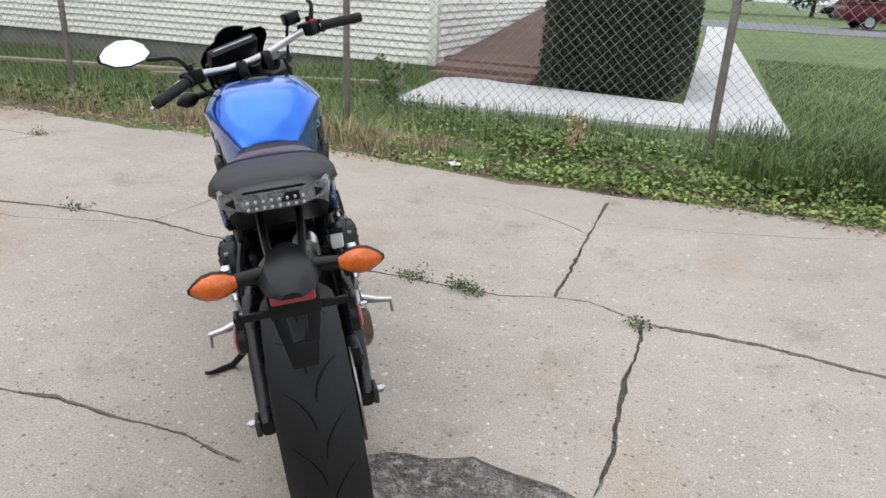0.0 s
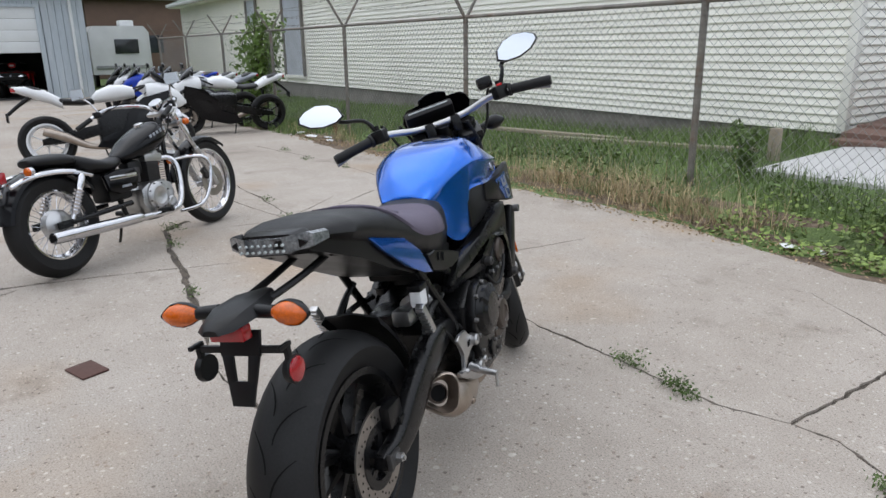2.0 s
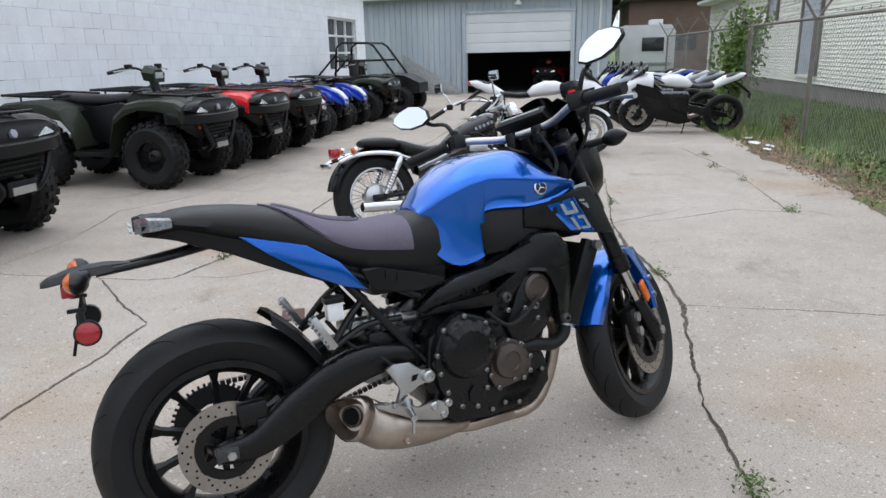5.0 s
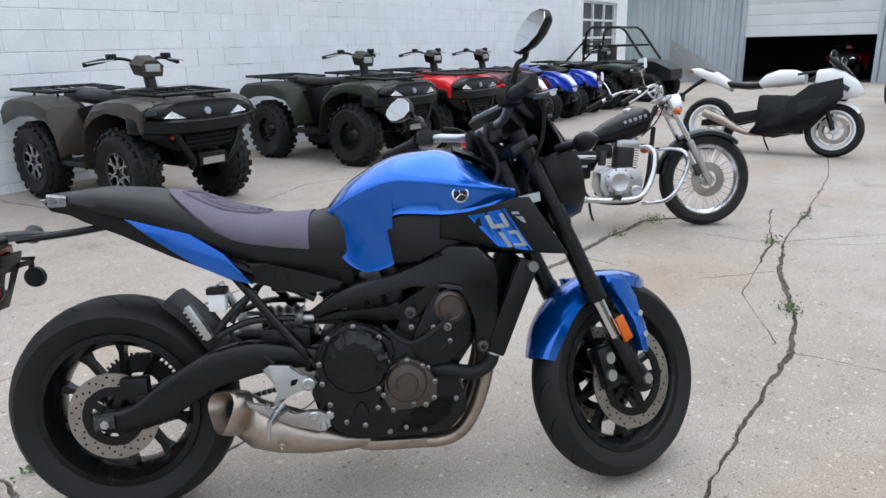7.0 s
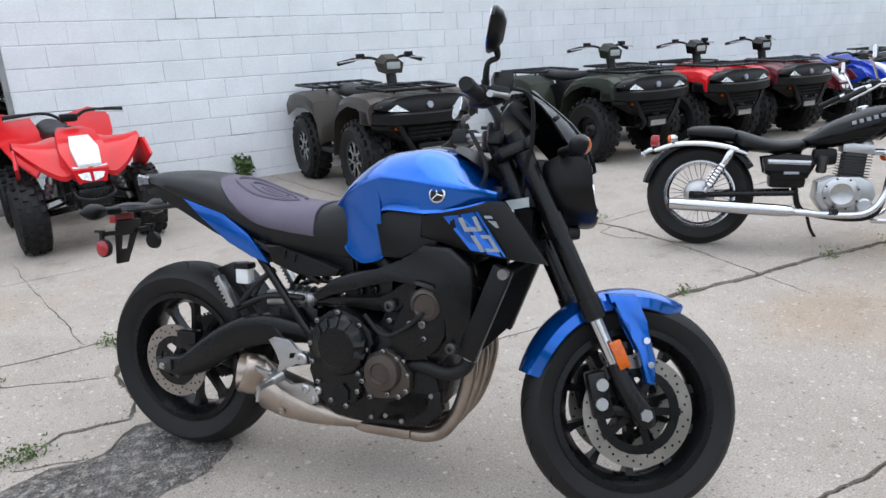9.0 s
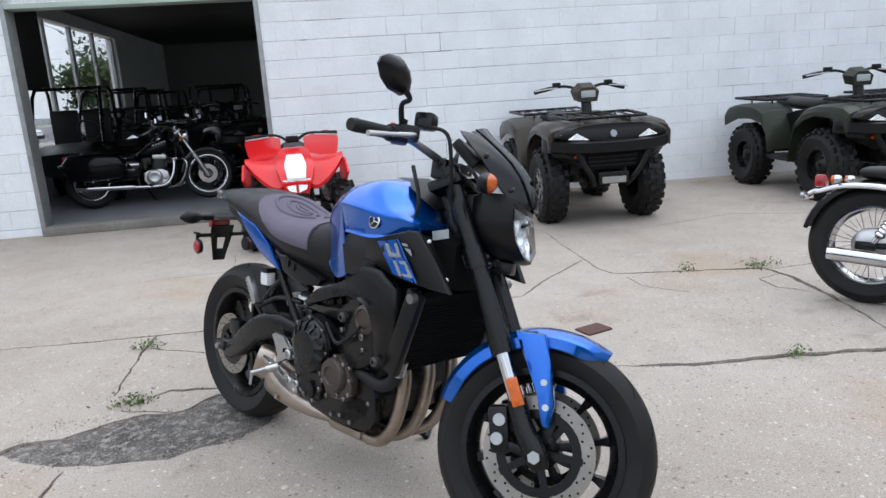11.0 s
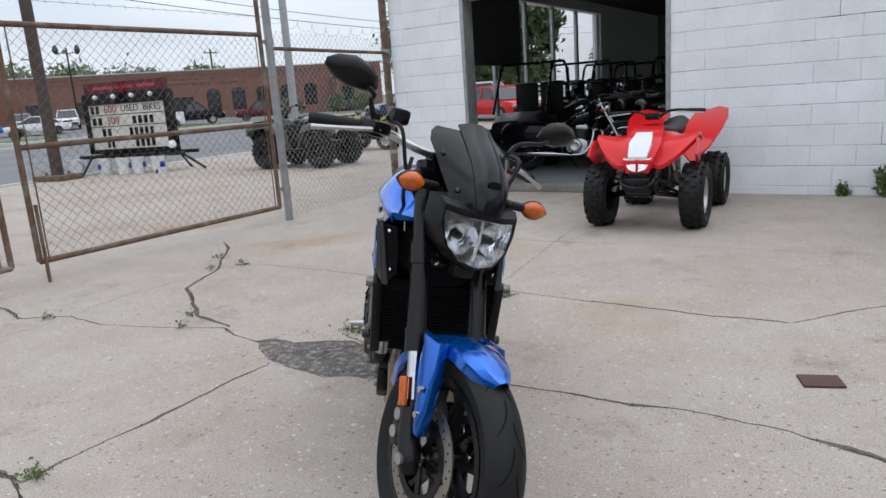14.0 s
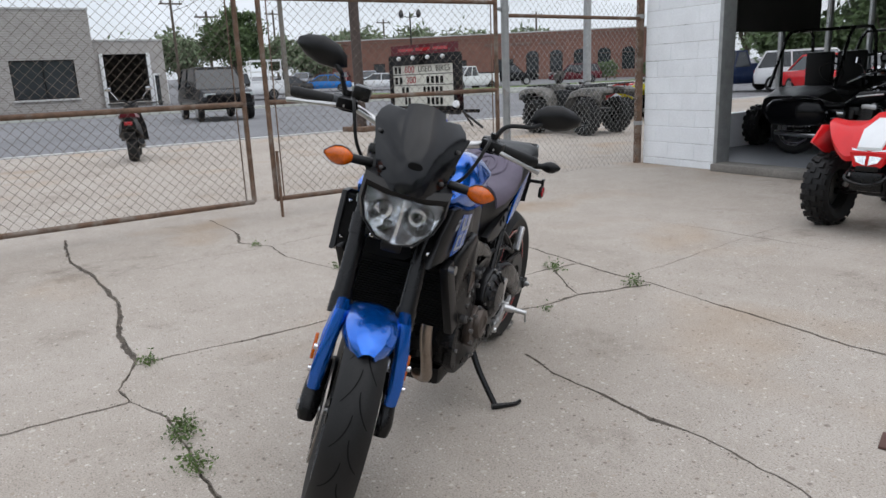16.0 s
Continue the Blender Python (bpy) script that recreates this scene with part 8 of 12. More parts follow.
    box(bm, (-0.345, 0, 0.56), (0.02, 0.19, 0.035), bevel=0.006)
    tube(bm, [(-0.25, 0, 0.60), (-0.31, 0, 0.585), (-0.345, 0, 0.56)], 0.014, 8)
    plain("plate_carrier", bm, M["chrome"], b)
    # engine: bare cases, a finned barrel and a bright head
    bm = bmesh.new()
    plate(bm, [(0.64, 0.40), (0.63, 0.30), (0.68, 0.225), (0.80, 0.205), (0.90, 0.235), (0.945, 0.32), (0.93, 0.40), (0.86, 0.435), (0.72, 0.435)], 0.21, basis((0, 0, 0), (1, 0, 0), (0, 0, 1), (0, -1, 0)), 0.025)
    eng = plain("engine", bm, M["alu"], b, "bare aluminium engine case", 50)
    for s in (-1, 1):
        bm = bmesh.new()
        lathe(bm, (0.765, s * 0.100, 0.335), (0, s, 0), [(0.098, 0.0), (0.096, 0.018), (0.082, 0.030), (0.060, 0.034), (0.054, 0.030), (0.004, 0.030)], 30)
        cov = plain("engine_cover", bm, M["alu"], eng, "round polished engine cover")
        for k in range(8):
            a = 2 * math.pi * k / 8 + 0.3
            bm = bmesh.new()
            cyl(bm, (0.765 + 0.088 * math.cos(a), s * 0.115, 0.335 + 0.088 * math.sin(a)), (0.765 + 0.088 * math.cos(a), s * 0.130, 0.335 + 0.088 * math.sin(a)), 0.006, seg=8)
            plain("bolt", bm, M["grey_metal"], cov)
        bm = bmesh.new()
        lathe(bm, (0.885, s * 0.095, 0.265), (0, s, 0), [(0.045, 0.0), (0.044, 0.020), (0.034, 0.028), (0.003, 0.028)], 20)
        plain("oil_filter_cover", bm, M["alu"], eng)
    bm = bmesh.new()
    box(bm, (0.83, 0, 0.50), (0.12, 0.13, 0.17), Matrix.Rotation(radians(6), 4, "Y"), 0.02)
    plain("cylinder", bm, M["grey_metal"], eng, "grey finned cylinder")
    for k in range(8):
        bm = bmesh.new()
        box(bm, (0.823 + 0.0022 * k, 0, 0.435 + 0.0165 * k), (0.158, 0.168, 0.0055), Matrix.Rotation(radians(6), 4, "Y"), 0.001)
        plain("fin", bm, M["grey_metal"], eng)
    bm = bmesh.new()
    box(bm, (0.845, 0, 0.592), (0.165, 0.150, 0.055), Matrix.Rotation(radians(6), 4, "Y"), 0.012)
    for x in (0.80, 0.89):
        lathe(bm, (x, -0.03, 0.615), (0.1, 0, 1), [(0.034, -0.01), (0.034, 0.012), (0.026, 0.022), (0.004, 0.024)], 16)
    plain("cylinder_head", bm, M["alu"], eng, "bright cylinder head")
    bm = bmesh.new()
    tube(bm, [(0.54, 0, 0.33), (0.52, 0, 0.48), (0.56, 0, 0.60), (0.80, 0, 0.675), (1.0, 0, 0.74), (1.07, 0, 0.84)], 0.020, 8)
    tube(bm, [(0.54, 0, 0.33), (0.60, 0, 0.215), (0.90, 0, 0.185), (1.0, 0, 0.30), (1.05, 0, 0.70)], 0.017, 8)
    tube(bm, [(-0.05, 0, 0.62), (0.25, 0, 0.60), (0.56, 0, 0.58)], 0.022, 8)
    plain("frame", bm, M["black_metal"], b)
    bm = bmesh.new()
    box(bm, (0.485, 0, 0.46), (0.20, 0.16, 0.20), bevel=0.03)
    box(bm, (0.68, -0.01, 0.545), (0.13, 0.10, 0.10), bevel=0.03)
    plain("air_box", bm, M["plastic"], b)
    bm = bmesh.new()
    lathe(bm, (0.665, -0.055, 0.50), (0.1, 0, 1), [(0.024, -0.05), (0.030, -0.03), (0.026, 0.0), (0.034, 0.02), (0.030, 0.05)], 14)
    plain("carburettor", bm, M["grey_metal"], b)
    bm = bmesh.new()
    tube(bm, [(0.915, -0.04, 0.57), (0.985, -0.07, 0.565), (1.02, -0.10, 0.50), (0.985, -0.125, 0.34), (0.90, -0.15, 0.235), (0.76, -0.165, 0.215), (0.56, -0.165, 0.225)], 0.020, 12)
    tube(bm, [(0.60, -0.165, 0.224), (0.52, -0.168, 0.228), (0.44, -0.17, 0.236), (-0.10, -0.17, 0.262), (-0.17, -0.17, 0.265)], [0.021, 0.022, 0.036, 0.037, 0.030], 16)
    ex = plain("exhaust", bm, M["chrome"], b, "long chrome exhaust", 50)
    bm = bmesh.new()
    cyl(bm, (-0.165, -0.17, 0.265), (-0.178, -0.17, 0.2655), 0.022, seg=16)
    plain("outlet", bm, M["groove"], ex)
    bm = bmesh.new()
    lathe(bm, (1.115, 0, 0.835), (1, 0, 0), [(0.02, 0.0), (0.055, 0.012), (0.078, 0.045), (0.086, 0.085), (0.088, 0.098)], 26)
    hd = plain("headlamp", bm, M["chrome"], b, "round chrome headlamp")
    bm = bmesh.new()
    lathe(bm, (1.212, 0, 0.835), (1, 0, 0), [(0.083, 0.0), (0.07, 0.014), (0.01, 0.022)], 24)
    plain("headlamp_glass", bm, M["lcd"], hd, "pale headlamp glass")
    for z in (0.80, 0.885):
        bm = bmesh.new()
        box(bm, (1.42 - (z - 0.325) * 0.545 - 0.012, 0, z), (0.075, 0.215, 0.028), Matrix.Rotation(radians(-28), 4, "Y"), 0.010)
        plain("triple_clamp", bm, M["alu"], b)
    bm = bmesh.new()
    lathe(bm, (1.075, 0, 0.935), (-0.5, 0, 0.86), [(0.035, -0.03), (0.048, 0.0), (0.050, 0.026), (0.046, 0.030), (0.004, 0.030)], 22)
    plain("speedometer", bm, M["chrome"], b, "chrome speedometer")
    for s in (-1, 1):
        bm = bmesh.new()
        tube(bm, [(0.90, s * 0.31, 0.94), (1.02, s * 0.18, 0.99), (1.10, s * 0.08, 0.90), (1.06, s * 0.05, 0.75), (0.95, s * 0.04, 0.64)], 0.005, 8)
        plain("cable", bm, M["rubber"], b)
    bm = bmesh.new()
    tube(bm, [(0.62, 0.12, 0.22), (0.66, 0.20, 0.10), (0.70, 0.27, 0.035)], 0.010, 8)
    plain("side_stand", bm, M["black_metal"], b)
    return b


def build_sport_bike(name, m, label, paint_mat, second, group="", rim_mat=None, fairing=None):
    """A faired sport bike: x ahead, y to its left."""
    b = thing(name, m, label, "motorcycle", group)
    cast_wheel((0, 0, 0.315), 0.315, 0.09, b, plain, 6, rim_mat or M["white_plastic"], 0)
    cast_wheel((1.38, 0, 0.30), 0.30, 0.06, b, plain, 6, rim_mat or M["white_plastic"], 0)
    for y in (-0.075, 0.075):
        bm = bmesh.new()
        lathe(bm, (1.38, y, 0.30), (0, 1, 0), [(0.15, -0.003), (0.15, 0.003), (0.11, 0.003), (0.11, -0.003)], 32, closed=True)
        plain("brake_disc", bm, M["steel"], b)
    def ringed(st, n=16, sq=2.6):
        out = []
        for x, hw, z0, z1 in st:
            rg = []
            for k in range(n):
                a = 2 * math.pi * k / n
                cy, sz = math.cos(a), math.sin(a)
                rg.append((x, hw * math.copysign(abs(cy) ** (2 / sq), cy), (z0 + z1) / 2 + (z1 - z0) / 2 * math.copysign(abs(sz) ** (2 / sq), sz)))
            out.append(rg)
        return out
    bm = bmesh.new()
    loft(bm, ringed([(0.52, 0.06, 0.76, 0.82), (0.60, 0.13, 0.75, 0.90), (0.75, 0.16, 0.76, 0.96), (0.90, 0.155, 0.78, 0.96), (1.02, 0.10, 0.80, 0.92)]))
    plain("fuel_tank", bm, paint_mat, b, "", 50)
    bm = bmesh.new()
    loft(bm, ringed([(1.62, 0.02, 0.70, 0.74), (1.55, 0.10, 0.66, 0.84), (1.42, 0.17, 0.64, 0.95), (1.28, 0.19, 0.66, 0.98), (1.15, 0.19, 0.72, 0.96)], 18))
    plain("nose_fairing", bm, paint_mat, b, "", 45)
    bm = bmesh.new()
    loft(bm, ringed([(1.50, 0.06, 0.86, 0.90), (1.42, 0.11, 0.92, 0.99), (1.30, 0.12, 0.98, 1.10), (1.24, 0.10, 1.04, 1.13)], 14))
    plain("wind_screen", bm, M["smoke"], b, "", 50)
    for s in (-1, 1):
        bm = bmesh.new()
        plate(bm, [(1.42, 0.86), (1.45, 0.66), (1.18, 0.30), (0.72, 0.18), (0.52, 0.22), (0.60, 0.34), (0.86, 0.42), (0.92, 0.62), (1.10, 0.78)], 0.02, basis((0, s * 0.20, 0), (1, 0, 0), (0, 0, 1), (0, -1, 0)), 0.006)
        plain("side_fairing", bm, fairing or paint_mat, b)
        bm = bmesh.new()
        plate(bm, [(1.30, 0.66), (1.12, 0.40), (0.95, 0.40), (1.02, 0.60)], 0.022, basis((0, s * 0.205, 0), (1, 0, 0), (0, 0, 1), (0, -1, 0)), 0.004)
        plain("fairing_stripe", bm, second, b)
        bm = bmesh.new()
        cyl(bm, (1.38, s * 0.10, 0.30), (1.16, s * 0.10, 0.86), 0.026)
        plain("fork_leg", bm, M["black_metal"], b)
        bm = bmesh.new()
        plate(bm, [(-0.05, 0.35), (-0.05, 0.28), (0.30, 0.30), (0.60, 0.38), (0.60, 0.50), (0.30, 0.44)], 0.04, basis((0, s * 0.125, 0), (1, 0, 0), (0, 0, 1), (0, -1, 0)), 0.01)
        plain("swingarm_leg", bm, M["black_metal"], b)
        bm = bmesh.new()
        tube(bm, [(1.14, s * 0.10, 0.93), (1.08, s * 0.22, 0.91), (1.0, s * 0.33, 0.88)], 0.014, 8)
        plain("handlebar", bm, M["rubber"], b)
        bm = bmesh.new()
        tube(bm, [(1.38, s * 0.13, 0.98), (1.36, s * 0.24, 1.06), (1.34, s * 0.30, 1.08)], 0.008, 6)
        box(bm, (1.33, s * 0.36, 1.09), (0.04, 0.15, 0.075), bevel=0.018)
        mir = plain("mirror", bm, M["plastic"], b)
        bm = bmesh.new()
        box(bm, (1.308, s * 0.36, 1.09), (0.004, 0.13, 0.06), bevel=0.002)
        plain("mirror_glass", bm, M["mirror"], mir)
        bm = bmesh.new()
        plate(bm, [(1.50, 0.76), (1.36, 0.84), (1.36, 0.78), (1.48, 0.71)], 0.01, basis((0, s * 0.165, 0), (1, 0, 0), (0, 0, 1), (0, -1, 0)), 0.003)
        plain("headlamp", bm, M["dark_window"], b)
    bm = bmesh.new()
    loft(bm, ringed([(-0.28, 0.05, 0.93, 0.97), (-0.15, 0.10, 0.86, 0.98), (0.05, 0.12, 0.78, 0.93), (0.22, 0.11, 0.70, 0.82)]))
    tail = plain("tail_fairing", bm, paint_mat, b, "", 50)
    bm = bmesh.new()
    box(bm, (-0.27, 0, 0.935), (0.05, 0.12, 0.05), bevel=0.015)
    plain("tail_lamp", bm, M["red_lens"], tail, "red tail lamp")
    bm = bmesh.new()
    loft(bm, ringed([(0.10, 0.08, 0.76, 0.84), (0.25, 0.13, 0.74, 0.82), (0.42, 0.13, 0.73, 0.80), (0.56, 0.08, 0.74, 0.82)]))
    plain("rider_seat", bm, M["seat_black"], b, "", 50)
    bm = bmesh.new()
    loft(bm, ringed([(-0.18, 0.06, 0.95, 0.985), (-0.05, 0.10, 0.92, 0.965), (0.08, 0.09, 0.86, 0.91)]))
    plain("pillion_seat", bm, M["seat_black"], b, "", 50)
    bm = bmesh.new()
    box(bm, (0.82, 0, 0.45), (0.52, 0.32, 0.44), bevel=0.06)
    plain("engine", bm, M["black_metal"], b)
    bm = bmesh.new()
    rings = []
    for k in range(10):
        a = radians(40 + 100 * k / 9)
        rings.append([(1.38 + 0.325 * dr * math.cos(a), y, 0.30 + 0.325 * dr * math.sin(a)) for y, dr in ((-0.075, 0.9), (-0.05, 1.0), (0.05, 1.0), (0.075, 0.9), (0, 0.98))])
    loft(bm, rings)
    plain("front_mudguard", bm, paint_mat, b)
    bm = bmesh.new()
    tube(bm, [(0.70, -0.12, 0.22), (0.45, -0.17, 0.24), (0.20, -0.19, 0.36), (-0.02, -0.19, 0.44)], [0.03, 0.035, 0.055, 0.05], 14)
    plain("muffler", bm, M["can"], b)
    bm = bmesh.new()
    tube(bm, [(-0.10, 0, 0.86), (-0.24, 0, 0.76), (-0.36, 0, 0.66)], [0.03, 0.022, 0.02], 8)
    box(bm, (-0.37, 0, 0.62), (0.02, 0.16, 0.10), bevel=0.005)
    plain("plate_carrier", bm, M["plastic"], b)
    bm = bmesh.new()
    tube(bm, [(0.60, 0.12, 0.25), (0.64, 0.22, 0.10), (0.68, 0.30, 0.01)], 0.010, 8)
    plain("side_stand", bm, M["black_metal"], b)
    return b


def atv_wheel(c, R, half, rim, parent, s, bright, knob=22):
    c = Vector(c)
    root = new("wheel")
    root.parent = parent
    bm = bmesh.new()
    tyre_mesh(bm, c, R, half, rim, 0, 32)
    tyre = part("tyre", bm, M["rubber"], root, "knobbly black tyre")
    bm = bmesh.new()
    tread_blocks(bm, c, R, half, rim, knob)
    tagged(part("tread", bm, M["rubber"], tyre, "", 0), kind="stuff")
    bm = bmesh.new()
    lathe(bm, c, (0, s, 0), [(rim + 0.004, half * 0.74), (rim - 0.012, half * 0.70), (rim - 0.02, half * 0.3), (rim * 0.5, half * 0.25), (0.05, half * 0.5), (0.03, half * 0.6), (0.004, half * 0.6), (0.004, half * 0.1), (rim + 0.002, half * 0.1)], 28, closed=True)
    rim_ob = part("rim", bm, M["black_metal"] if bright != "steel" else M["alu"], root)
    if bright == "alloy":
        for i in range(14):
            a = 2 * math.pi * (i // 2) / 7
            bm = bmesh.new()
            box(bm, (0, 0, 0), (0.012, 0.012, rim * 0.80), bevel=0.002)
            bmesh.ops.transform(bm, matrix=Matrix.Translation(c + Vector((0, s * half * 0.66, 0))) @ Matrix.Rotation(a, 4, "Y") @ Matrix.Translation((0.0, 0, rim * 0.56)) @ Matrix.Rotation(radians(24 if i % 2 else -24), 4, "Y"), verts=bm.verts)
            part("rim_spoke", bm, M["alu"], rim_ob, "", 0)
        bm = bmesh.new()
        lathe(bm, c, (0, s, 0), [(rim + 0.002, half * 0.70), (rim + 0.002, half * 0.78), (rim - 0.008, half * 0.78), (rim - 0.012, half * 0.70)], 32, closed=True)
        part("rim_lip", bm, M["grey_metal"], rim_ob)
    return root


def build_utility_atv(name, m, label, body, group="", wheels="black", hood=None):
    """A utility quad with racks: x ahead, y to its left."""
    q = thing(name, m, label, "quad bike", group)
    R = 0.315
    for x in (0.0, 1.27):
        for s in (-1, 1):
            atv_wheel((x, s * 0.42, R), R, 0.115, 0.155, q, s, wheels)
    def fender(pts, hw0, hw1, s):
        bm = bmesh.new()
        rings = []
        for x, z, lip in pts:
            rings.append([(x, s * hw0, z - 0.03), (x, s * hw1 * 0.88, z - 0.03), (x, s * (hw1 - 0.012), z - lip), (x, s * hw1, z - lip), (x, s * (hw1 + 0.004), z - 0.05), (x, s * hw1 * 0.96, z - 0.008), (x, s * hw1 * 0.85, z + 0.012), (x, s * hw0, z + 0.015)])
        loft(bm, rings)
        return bm
    for s in (-1, 1):
        bm = fender([(1.66, 0.78, 0.16), (1.58, 0.82, 0.14), (1.42, 0.835, 0.10), (1.22, 0.83, 0.08), (1.05, 0.80, 0.10), (0.92, 0.70, 0.08), (0.86, 0.52, 0.06), (0.84, 0.36, 0.05)], 0.20, 0.515, s)
        plain("front_mudguard", bm, hood or body, q)
        bm = fender([(0.46, 0.42, 0.05), (0.42, 0.60, 0.06), (0.32, 0.75, 0.10), (0.10, 0.81, 0.12), (-0.15, 0.82, 0.14), (-0.36, 0.80, 0.18), (-0.42, 0.76, 0.16)], 0.16, 0.50, s)
        plain("rear_mudguard", bm, body, q)
        bm = bmesh.new()
        box(bm, (0.64, s * 0.36, 0.33), (0.52, 0.22, 0.05), bevel=0.015)
        plain("foot_well", bm, M["plastic"], q)
        bm = bmesh.new()
        loft(bm, [[(1.752, s * 0.20, 0.705), (1.738, s * 0.36, 0.715), (1.715, s * 0.43, 0.755), (1.735, s * 0.30, 0.762)], [(1.66, s * 0.20, 0.70), (1.60, s * 0.44, 0.71), (1.58, s * 0.47, 0.765), (1.64, s * 0.28, 0.775)]])
        plain("headlamp", bm, M["lamp_chrome"], q, "clear narrow headlamp")
        bm = bmesh.new()
        for k in (-1, 1):
            tube(bm, [(1.27 + 0.10 * k, s * 0.16, 0.36), (1.27, s * 0.38, R)], 0.014, 8, 2)
        plain("suspension_arm", bm, M["black_metal"], q)
        bm = bmesh.new()
        cyl(bm, (1.25, s * 0.30, 0.36), (1.18, s * 0.18, 0.70), 0.03)
        plain("shock_absorber", bm, M["grey_metal"], q)
        bm = bmesh.new()
        tube(bm, [(1.0, s * 0.04, 1.02), (0.98, s * 0.18, 1.06), (0.90, s * 0.38, 1.03)], 0.012, 8)
        cyl(bm, (0.94, s * 0.28, 1.05), (0.87, s * 0.42, 1.02), 0.018)
        box(bm, (0.97, s * 0.24, 1.07), (0.05, 0.07, 0.05), bevel=0.01)
        plain("handlebar", bm, M["plastic"], q)
        bm = bmesh.new()
        tube(bm, [(1.00, s * 0.24, 1.05), (0.99, s * 0.36, 1.04), (0.94, s * 0.43, 1.03)], 0.006, 6)
        plain("lever", bm, M["alu"], q)
    bm = bmesh.new()
    band = [(1.50, 0.525, 0.68), (1.62, 0.50, 0.675), (1.705, 0.41, 0.665), (1.755, 0.26, 0.655), (1.768, 0.0, 0.65)]
    band = [(x, -y, z) for x, y, z in band] + [(x, y, z) for x, y, z in band[-2::-1]]
    skin(bm, [[(x, y, z + 0.045), (x + 0.022, y * 1.02, z + 0.030), (x + 0.022, y * 1.02, z - 0.045), (x - 0.01, y, z - 0.062), (x - 0.04, y * 0.95, z - 0.05), (x - 0.04, y * 0.95, z + 0.04)] for x, y, z in band], 3, 1)
    plain("bumper", bm, M["plastic"], q, "black wrap-around front bumper", 50)
    for s in (-1, 1):
        bm = bmesh.new()
        tube(bm, [(1.735, s * 0.30, 0.62), (1.745, s * 0.24, 0.50), (1.735, s * 0.17, 0.40), (1.66, s * 0.14, 0.34)], 0.024, 10)
        plain("bumper_bar", bm, M["plastic"], q)
        bm = bmesh.new()
        loft(bm, [[(1.60, s * y, z) for y, z in ((0.20, 0.46), (0.47, 0.58), (0.50, 0.66), (0.20, 0.66))], [(1.69, s * y, z) for y, z in ((0.20, 0.48), (0.36, 0.57), (0.42, 0.65), (0.20, 0.65))]])
        plain("front_cheek", bm, M["plastic"], q)
        bm = bmesh.new()
        lathe(bm, (1.70, s * 0.30, 0.575), (1, 0, 0), [(0.014, -0.01), (0.014, 0.004), (0.004, 0.006)], 10)
        plain("side_marker", bm, M["amber"], q, "small amber marker")
    bm = bmesh.new()
    box(bm, (1.70, 0, 0.55), (0.05, 0.42, 0.15), bevel=0.012)
    gr = plain("grille", bm, M["groove"], q, "black grille")
    for k in range(4):
        bm = bmesh.new()
        box(bm, (1.728, 0, 0.50 + 0.033 * k), (0.010, 0.40, 0.010), bevel=0.003)
        plain("grille_bar", bm, M["plastic"], gr)
    bm = bmesh.new()
    box(bm, (1.70, 0, 0.40), (0.10, 0.26, 0.10), bevel=0.02)
    plain("winch_mount", bm, M["black_metal"], q)
    bm = bmesh.new()
    box(bm, (1.752, 0, 0.385), (0.008, 0.20, 0.05), bevel=0.003)
    plain("skid_plate", bm, M["alu"], q, "bare metal skid plate")
    bm = bmesh.new()
    skin(bm, [[(x, y * k, z) for y, z in ((-0.50, 0.74), (-0.40, 0.80), (-0.20, 0.82), (0.20, 0.82), (0.40, 0.80), (0.50, 0.74), (0.30, 0.68), (-0.30, 0.68))] for x, k in ((1.45, 1.02), (1.62, 1.0), (1.70, 0.92), (1.735, 0.78))], 2, 2)
    plain("nose_panel", bm, M["plastic"], q, "", 45)
    bm = bmesh.new()
    loft(bm, [[(1.66, y, z) for y, z in ((-0.22, 0.66), (0.22, 0.66), (0.20, 0.76), (-0.20, 0.76))], [(1.30, y, z) for y, z in ((-0.26, 0.70), (0.26, 0.70), (0.24, 0.85), (-0.24, 0.85))], [(1.00, y, z) for y, z in ((-0.16, 0.66), (0.16, 0.66), (0.14, 0.90), (-0.14, 0.90))], [(0.82, y, z) for y, z in ((-0.13, 0.60), (0.13, 0.60), (0.12, 0.84), (-0.12, 0.84))]])
    plain("hood", bm, hood or body, q)
    bm = bmesh.new()
    lathe(bm, (1.752, 0, 0.745), (1, 0, 0.2), [(0.030, -0.05), (0.030, 0.0), (0.005, 0.002)], 6)
    plain("emblem", bm, M["silver_mark"], q, "small silver emblem")
    bm = bmesh.new()
    loft(bm, [[(1.02, y, z) for y, z in ((-0.10, 0.94), (0.10, 0.94), (0.13, 1.02), (0.06, 1.08), (-0.06, 1.08), (-0.13, 1.02))], [(1.13, y, z) for y, z in ((-0.08, 0.92), (0.08, 0.92), (0.10, 1.0), (0.05, 1.04), (-0.05, 1.04), (-0.10, 1.0))]])
    pod = plain("instrument_pod", bm, body, q)
    bm = bmesh.new()
    box(bm, (1.132, 0, 0.985), (0.012, 0.13, 0.06), bevel=0.01)
    plain("pod_lamp", bm, M["lcd"], pod, "pale lamp")
    bm = bmesh.new()
    cyl(bm, (1.05, 0, 1.06), (1.15, 0, 0.55), 0.045, 0.05)
    plain("steering_column", bm, M["black_metal"], q)
    bm = bmesh.new()
